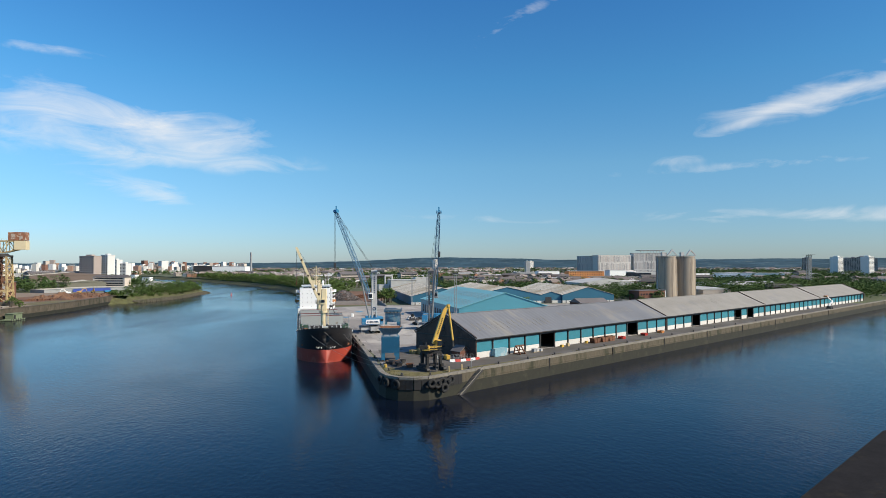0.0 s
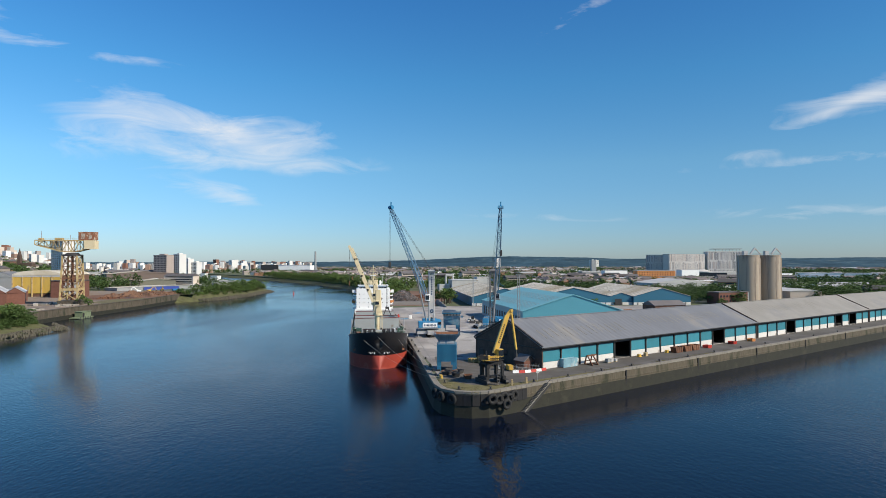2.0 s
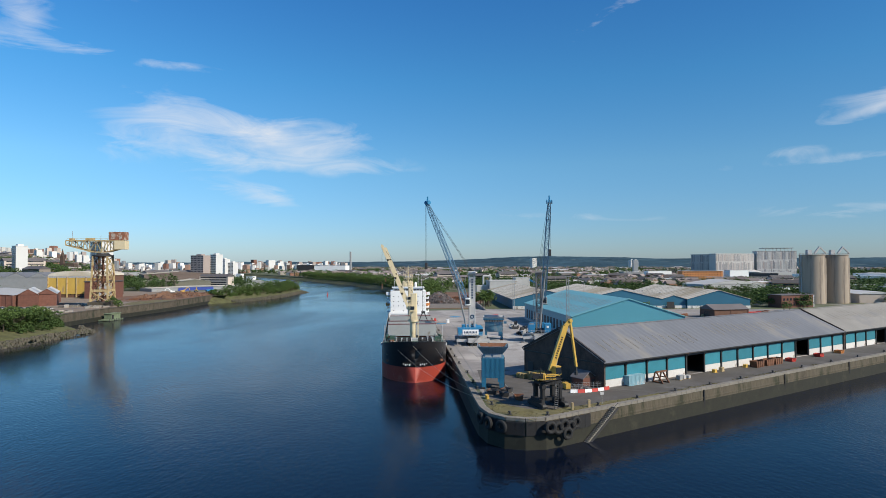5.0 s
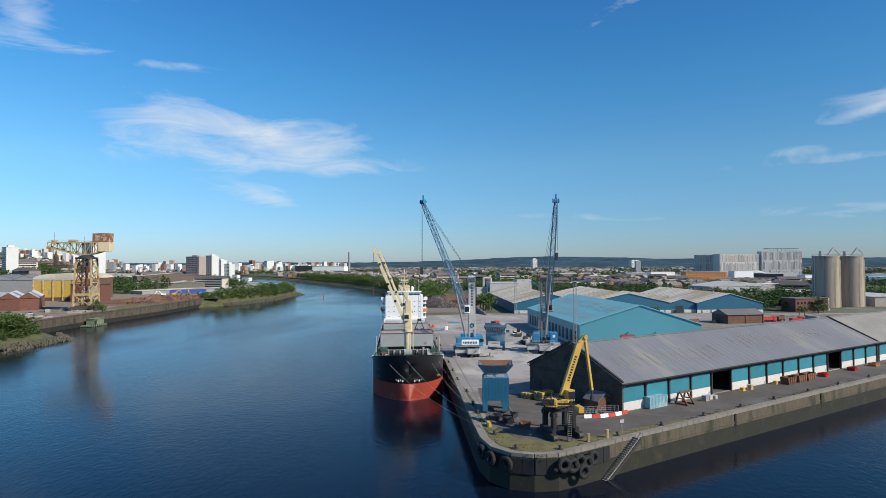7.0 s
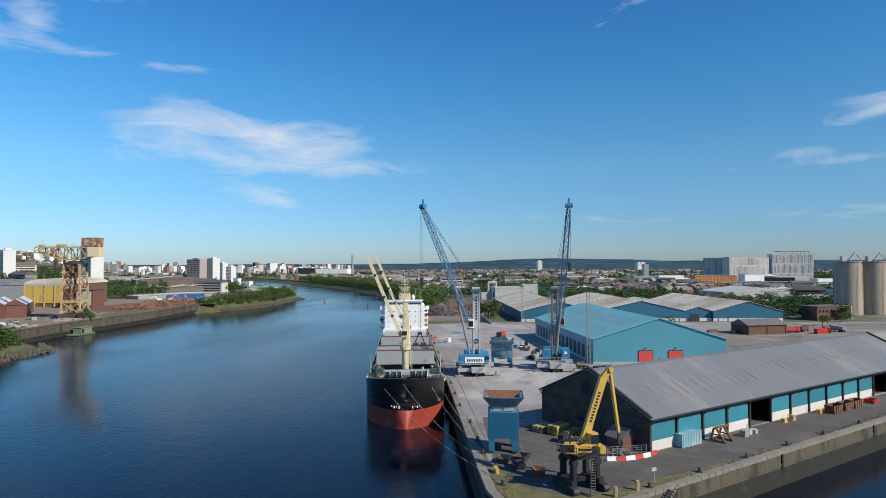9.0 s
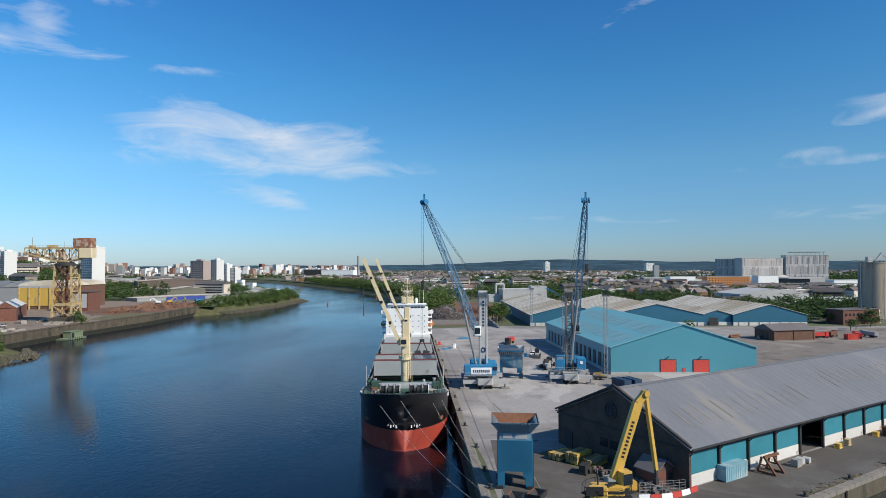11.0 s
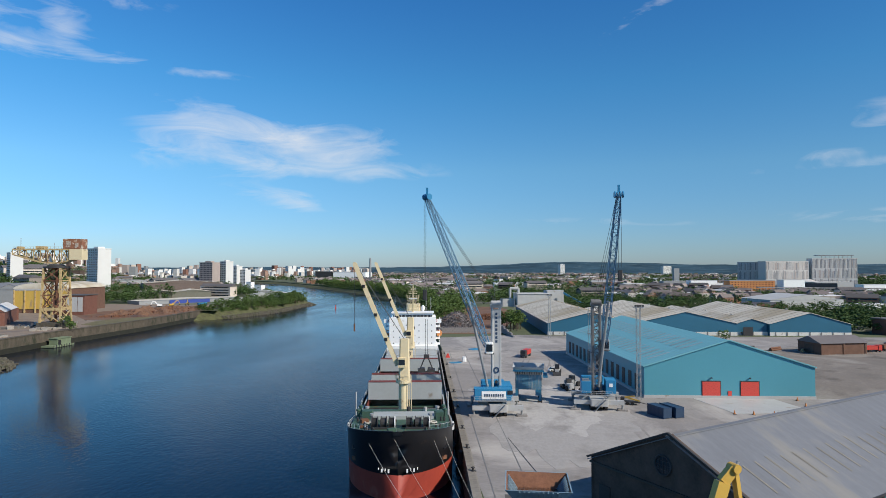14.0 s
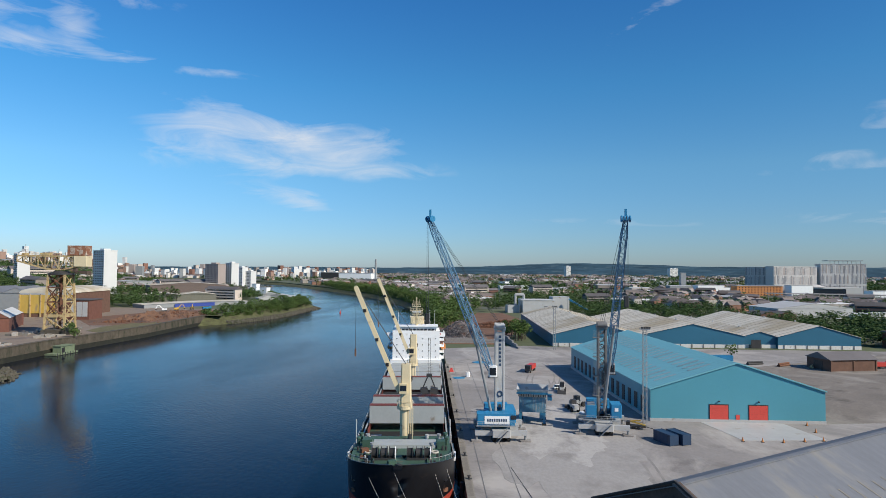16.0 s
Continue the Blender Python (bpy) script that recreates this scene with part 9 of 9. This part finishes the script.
# white store, orange store beyond the bend
def plain_store(x, y, w, d, h, mat_, label, turn=0, name="store_building"):
    s = thing(name, pose(x, y, 0, 0, 0, turn), label, "store")
    part("wall", Form().box(0, 0, 0, w, d, h), mat_, s)
    part("roof", Form().box(0, 0, h, w + 0.6, d + 0.6, 0.5), PALEROOF, s)
    part("entrance", Form().box(w * 0.2, -d / 2 - 0.05, 0, w * 0.12, 0.2, h * 0.4), GLASS, s)
    return s


plain_store(-330, 1800, 95, 60, 24, WHITE, "large plain white shed on the far bank", -8)
plain_store(-405, 1810, 50, 60, 26, DARKSTEEL, "dark grey hall beside the white shed", -8)
plain_store(-150, 1500, 90, 50, 9, material("store_orange_red", (0.42, 0.09, 0.05), 0.6), "long orange-red retail store", -4)
plain_store(-96, 1480, 14, 20, 10, YELLOW, "small yellow store beside the orange one", -4)
plain_store(-20, 1300, 70, 40, 8, WHITE, "low white store among trees", 4)
plain_store(95, 1250, 90, 40, 8, WHITE, "low white store among trees", 4)

# hospital campus
hp = thing("hospital", pose(550, 1140, 0, 0, 0, -6) @ Matrix.Diagonal((0.84, 0.84, 1, 1)), "large pale hospital with vertical dark striped windows", "hospital")
STRIPEDARK = material("grey_hospital_panel", (0.17, 0.17, 0.18), 0.5, scale=0.1, fine=1, vary=0.1)
STRIPE = material("pale_hospital_panel", (0.52, 0.50, 0.47), 0.7, scale=0.05, fine=0.5, vary=0.05)
for nm, x, y, w, d, h, r in (("west_wing", -58, 20, 56, 22, 46, -28), ("main_wing", -8, -4, 92, 26, 47, 14), ("east_wing", 88, 6, 84, 26, 52, 0)):
    wg = part(nm, Form().box(x, y, 0, w, d, h, r), STRIPE, hp)
    cs, sn = math.cos(radians(r)), math.sin(radians(r))
    for c in range(int(w / 2.4)):
        for q in range(3):
            u = -w / 2 + 2.4 * (c + 0.5)
            hh_ = h / 3 * rg.uniform(0.7, 0.97)
            if rg.random() < 0.93:
                o = part("window_strip", Form().box(0, 0, 0, rg.uniform(0.5, 1.3), 0.2, hh_), STRIPEDARK if rg.random() < 0.6 else TBB, wg)
                o.matrix_basis = pose(x + u * cs + (d / 2 + 0.05) * sn, y + u * sn - (d / 2 + 0.05) * cs, 2 + q * h / 3, 0, 0, r)
    part("roof_edge", Form().box(x, y, h, w + 1, d + 1, 1.0, r), STRIPE, wg)
part("helipad_deck", Form().box(92, 6, 57.5, 64, 26, 1.2), GREYSTEEL, hp, "raised dark roof deck")
for k in range(8):
    part("deck_post", Form().box(64 + 8 * k, -6, 52, 0.8, 0.8, 5.5), GREYSTEEL, hp)
part("podium", Form().box(40, -40, 0, 120, 30, 14), STRIPE, hp)
part("dark_podium", Form().box(20, -58, 0, 90, 20, 12), GLASS, hp)
part("dome", Form().tube((20, -38, 14), (20, -38, 18), 22, 8, n=20), STRIPE, hp)
og = thing("clinic", pose(455, 1070, 0, 0, 0, 2), "orange brick clinic building with rows of windows", "clinic")
part("wall", Form().box(0, 0, 0, 72, 20, 16), ORANGE, og)
part("roof", Form().box(0, 0, 16, 73, 21, 0.8), PALEROOF, og)
for k in range(14):
    for q in range(4):
        piece("window", wm, og, -32 + 4.9 * k, -10.1, 2 + 3.6 * q, 0, (1, 1, 1.1))
for x, y, w, h, m_, lb in ((385, 1085, 44, 16, WHITE, "white clinic block beside the orange one"), (505, 1040, 34, 18, WHITE, "white framed clinic block with dark glazing"), (350, 1120, 40, 14, GREYSTEEL, "grey clinic block with a thin tower"), (620, 990, 90, 12, WHITE, "long low white hospital annex")):
    plain_store(x, y, w, 18, h, m_, lb, 6, "clinic_block")
solid("clinic_tower", Form().box(0, 0, 0, 9, 9, 36), GREYSTEEL, "plain grey service tower", "tower", m=pose(362, 1140, 0))
dk = thing("car_park", pose(520, 960, 0, 0, 0, -14), "long multi-storey car park with arched openings", "car park")
part("deck", Form().box(0, 0, 3.6, 190, 26, 0.8).box(0, 0, 7.4, 190, 26, 0.8), CONCRETE, dk)
pm_ = mesh_of("pier", Form().box(0, 0, 0, 1.2, 1.0, 7.6), CONCRETE)
for k in range(24):
    piece("pier", pm_, dk, -94 + 8.2 * k, -12.6, 0)
big_shed("depot", 262, 602, 10, 70, 40, 9, 4.5, LIGHTGREY, PALEROOF, "pale grey depot shed with a pitched roof", 1, z=0)
big_shed("depot", 240, 585, 10, 32, 22, 5, 2.5, BRICKBROWN, SLATE, "brown depot annex with a slate roof", 2, z=0)
big_shed("depot", 330, 606, 8, 60, 16, 4.5, 1.0, WHITE, PALEROOF, "long low white depot annex", 1, z=0)
plain_store(760, 1010, 120, 50, 12, WHITE, "white low college building beyond trees", -30)
plain_store(690, 960, 70, 40, 9, WHITE, "white low building beyond the silos", -30)

# ---- trees ----
def crown(f, rnd_, x, y, z, r, h, n, leaf):
    """Many small leaf clumps in an uneven crown."""
    lobes = [(rnd_.gauss(0, 0.36), rnd_.gauss(0, 0.36), rnd_.uniform(0.35, 0.85), rnd_.uniform(0.4, 0.62)) for _ in range(5)]
    for i in range(n):
        lx, ly, lz, lr = lobes[i % 5]
        a, b = rnd_.uniform(0, 6.283), rnd_.uniform(-0.6, 1.5)
        q = lr * rnd_.uniform(0.75, 1.05)
        px, py, pz = x + (lx + q * math.cos(a) * math.cos(b)) * r, y + (ly + q * math.sin(a) * math.cos(b)) * r, z + h * (lz + q * 0.55 * math.sin(b))
        s = leaf * rnd_.uniform(0.6, 1.3)
        vs = [(px + rnd_.uniform(-s, s), py + rnd_.uniform(-s, s), pz + rnd_.uniform(-s, s) * 0.7) for _ in range(4)]
        k = len(f.v)
        f.v += vs
        f.f += [(k, k + 1, k + 2), (k, k + 2, k + 3), (k, k + 3, k + 1), (k + 1, k + 3, k + 2)]


def tree(x, y, z, r, h, label, group, mat_, n=240, leaf=0.55, seed=0):
    rn = random.Random(seed)
    t = thing("tree", pose(x, y, z), label, "tree", group)
    tk = Form().tube((0, 0, -0.3), (0.1, 0, h * 0.5), 0.035 * h, 0.018 * h, n=7)
    for k in range(4):
        a = rn.uniform(0, 6.283)
        tk.tube((0.05, 0, h * (0.22 + 0.06 * k)), (math.cos(a) * r * 0.6, math.sin(a) * r * 0.6, h * (0.5 + 0.07 * k)), 0.014 * h, 0.004 * h, n=5)
    part("trunk", tk, BARK, t)
    c = Form()
    crown(c, rn, 0, 0, h * 0.12, r, h * 0.88, n, leaf)
    part("crown", c, mat_, t)
    return t


rt2 = random.Random(31)
for k in range(40):
    a = k / 39
    x = np.interp(a, [0, 0.25, 0.7, 1], [-218, -217, -214, -213]) + rt2.uniform(-9, 4)
    y = 246 + 70 * a + rt2.uniform(-3, 3)
    h = rt2.uniform(6.5, 10.5) * (1 - 0.3 * abs(a - 0.6))
    tree(x, y, NB - 2.0, h * 0.85, h, "leafy bush on the river bank", "bushes on the river bank", LEAF if k % 3 else LEAFDARK, 620, 0.55, k)
for k in range(58):
    a = k / 57
    d_ = rt2.uniform(-13, 4.5)
    x, y = np.interp(a, [0, 0.12, 0.3, 0.5, 0.8, 0.95, 1], [-216, -204, -194, -189, -188, -187, -195]) + d_, 566 + 212 * a + rt2.uniform(-3, 3)
    h = rt2.uniform(5.5, 10.5) * (0.6 if a < 0.08 else 1.0)
    tree(x, y, float(np.interp(d_, [-9, -4, 0, 4], [NB - 0.3, NB - 0.8, -1.0, -3.2])), h * 0.62, h, "leafy shrub on the river spit", "shrubs on the spit", LEAF if k % 2 else LEAFDARK, 300, 0.62, 100 + k)
for k in range(13):
    x, y = 22 + rt2.uniform(0, 12), 414 + rt2.uniform(0, 34)
    h = rt2.uniform(7, 13)
    tree(x, y, 0, h * 0.42, h, "full green tree behind the yard wall", "trees behind the yard", LEAFDARK if k % 2 else LEAF, 260, 0.65, 200 + k)
solid("wall_grass", Form().prism([(-224, 428), (-219.6, 470), (-220.5, 500), (-236, 496), (-244, 462), (-238, 436)], NB, NB + 0.12), GRASS, "rough grass behind the river wall below the workshop", "grass", kind="structure")
tree(-223.2, 404, NB - 1.5, 3.4, 8.0, "leafy bush growing over the river wall", "scattered small trees", LEAF, 420, 0.5, 390)
for k in range(7):
    tree(-380 + 7 * k, 742 + 1.6 * k, NB, 5.5, rt2.uniform(13, 17), "dark conifer-like tree in a row beside the warehouse", "dark tree row", LEAFDARK, 220, 0.9, 300 + k)
for k, (x, y) in enumerate(((-232, 412), (-236, 420), (-382, 345), (-396, 352), (-410, 338), (-300, 152), (-306, 160), (122, 356), (214, 372), (222, 380), (238, 392), (246, 400), (229, 410))):
    tree(x, y, NB if x < 0 else 0, 3.2, rt2.uniform(4.5, 7.5), "small green tree near the buildings", "scattered small trees", LEAF if k % 2 else LEAFDARK, 200, 0.5, 400 + k)

# woods further off, in one mass for each belt
def belt(name, label, spots, mat_, n, leaf, lo, hi):
    """Many trees as one mass of leaf clumps; every tree has five uneven lobes."""
    gen = np.random.default_rng(len(spots))
    sp_ = np.array(spots, float)
    m = len(sp_)
    h = gen.uniform(lo, hi, m)
    lob = np.stack([gen.normal(0, 0.36, (m, 5)), gen.normal(0, 0.36, (m, 5)), gen.uniform(0.30, 0.85, (m, 5)), gen.uniform(0.38, 0.62, (m, 5))], -1)
    pick = lob[:, np.arange(n) % 5]
    a, b = gen.uniform(0, 6.283, (m, n)), gen.uniform(-0.7, 1.5, (m, n))
    q = pick[..., 3] * gen.uniform(0.7, 1.05, (m, n))
    c = np.stack([sp_[:, :1] + (pick[..., 0] + q * np.cos(a) * np.cos(b)) * h[:, None] * 0.5, sp_[:, 1:2] + (pick[..., 1] + q * np.sin(a) * np.cos(b)) * h[:, None] * 0.5,
                  sp_[:, 2:] + h[:, None] * (pick[..., 2] + q * 0.55 * np.sin(b))], -1).reshape(-1, 1, 3)
    size = (leaf * gen.uniform(0.65, 1.4, (len(c), 1, 1)))
    v = (c + gen.uniform(-1, 1, (len(c), 4, 3)) * size * (1, 1, 0.5)).reshape(-1, 3)
    k = np.arange(len(c))[:, None, None] * 4
    fc = (k + np.array([[0, 1, 2], [0, 2, 3]])).reshape(-1, 3)
    f = Form()
    f.v, f.f = v.tolist(), fc.tolist()
    return solid(name, f, mat_, label, "woods", kind="stuff")


near_w, far_w, third = [], [], []
for i in range(34000):
    a = rg.uniform(-56, 45)
    dist = 420 + 3000 * rg.random() ** 1.5
    x, y = dist * math.sin(radians(a)), dist * math.cos(radians(a))
    if reserved(x, y) or any(abs(x - p) < 17 and abs(y - q) < 17 for p, q in placed[:330]):
        continue
    v = noise.noise((x * 0.0032, y * 0.0022, 7.0)) - 0.35 * noise.noise((x * 0.011, y * 0.008, 2.0))
    if v > 0.02:
        if rg.random() > 0.3:
            continue
    z = ground_z(x, y)
    (near_w if dist < 1000 else far_w).append((x, y, z))
for i in range(700):  # wooded river edges
    a = rg.random()
    y = 500 + 900 * a
    b = np.interp(y, [480, 640, 780, 900, 1070, 1310, 1620], [-22, -40, -62, -100, -170, -300, -480])
    x = b + 3 + abs(rg.gauss(0, 26))
    if y > 640 or x < 0:
        third.append((float(x), y, 0))
for i in range(900):  # woods at the far end of the dock
    x = rg.uniform(730, 1500)
    third.append((x, x * 0.5 + rg.uniform(-30, 260), 0))
for i in range(420):  # trees beyond the last dock shed
    x, y = front(rg.uniform(452, 640), rg.uniform(4, 130))
    third.append((x, y, 0))
east = []
for i in range(6000):  # wide woods behind the far dock sheds
    a = rg.uniform(24, 48)
    dist = 560 + 1900 * rg.random() ** 1.15
    x, y = dist * math.sin(radians(a)), dist * math.cos(radians(a))
    if not reserved(x, y) and not any(abs(x - p) < 16 and abs(y - q) < 16 for p, q in placed[:260]) and noise.noise((x * 0.007, y * 0.005, 5.0)) > -0.3:
        east.append((x, y, 0))
hillside = []
for i in range(9000):
    a = rg.uniform(-62, -17)
    dist = 540 + 1300 * rg.random() ** 1.3
    x, y = dist * math.sin(radians(a)), dist * math.cos(radians(a))
    if reserved(x, y) or any(abs(x - p) < 16 and abs(y - q) < 16 for p, q in placed):
        continue
    if noise.noise((x * 0.006, y * 0.004, 3.0)) > -0.36:
        hillside.append((x, y, ground_z(x, y)))
for i in range(260):
    a = rg.random()
    hillside.append((-600 + 150 * a + rg.gauss(0, 14), 330 + 240 * a + rg.gauss(0, 14), NB))
scrub = []
for line_, n_, z_, lo_ in ((((-216, 566), (-199, 600), (-190, 650), (-189, 720), (-187, 762), (-203, 782), (-232, 830), (-310, 1000)), 1000, NB, 0), (((-22, 480), (-40, 640), (-62, 780), (-100, 900), (-170, 1070), (-300, 1310)), 700, 0.0, 0)):
    pl = polyline(line_, 1.0)
    far_side = 1 if z_ == NB else -1
    for i in range(n_):
        x, y = pl[rg.randrange(len(pl))]
        d_ = rg.uniform(-9, 3.5)
        scrub.append((x + d_ * far_side, y + rg.uniform(-1, 1), float(np.interp(d_, [-4, 0, 4, 8], [z_, z_ - 1.6, -3.4, -5.6]))))
belt("bank_scrub", "dense low scrub covering the river banks", scrub, LEAF, 46, 0.6, 2.2, 4.6)
edge = []
pl = polyline([(-214, 246), (-211, 262), (-208, 298), (-209, 316), (-222, 332)], 1.0)
for i in range(420):
    x, y = pl[rg.randrange(len(pl))]
    d_ = rg.uniform(-14, 3)
    if noise.noise((x * 0.05, y * 0.05, 5)) > -0.25:
        edge.append((x + d_, y, float(np.interp(d_, [-13, -4, 1, 6], [NB - 0.9, -1.9, -3.6, -5.4]))))
belt("bank_bushes", "continuous leafy bushes along the river bank", edge, LEAFDARK, 90, 0.5, 2.6, 5.2)
belt("near_woods", "broad-leaved woods between the buildings", near_w[:2300], LEAFDARK, 80, 0.95, 5, 12)
belt("far_woods", "distant broad-leaved woods across the town", far_w[:8200], LEAFDARK, 18, 2.3, 7, 13)
belt("river_woods", "dense green trees along the far river bank", third, LEAF, 100, 0.95, 7, 13)
belt("east_woods", "broad green woods beyond the far end of the dock", east[:3000], LEAFDARK, 42, 1.25, 7, 12)
belt("hillside_woods", "green woods on the ground behind the shipyard", hillside[:6200], LEAFDARK, 62, 1.15, 7, 13)
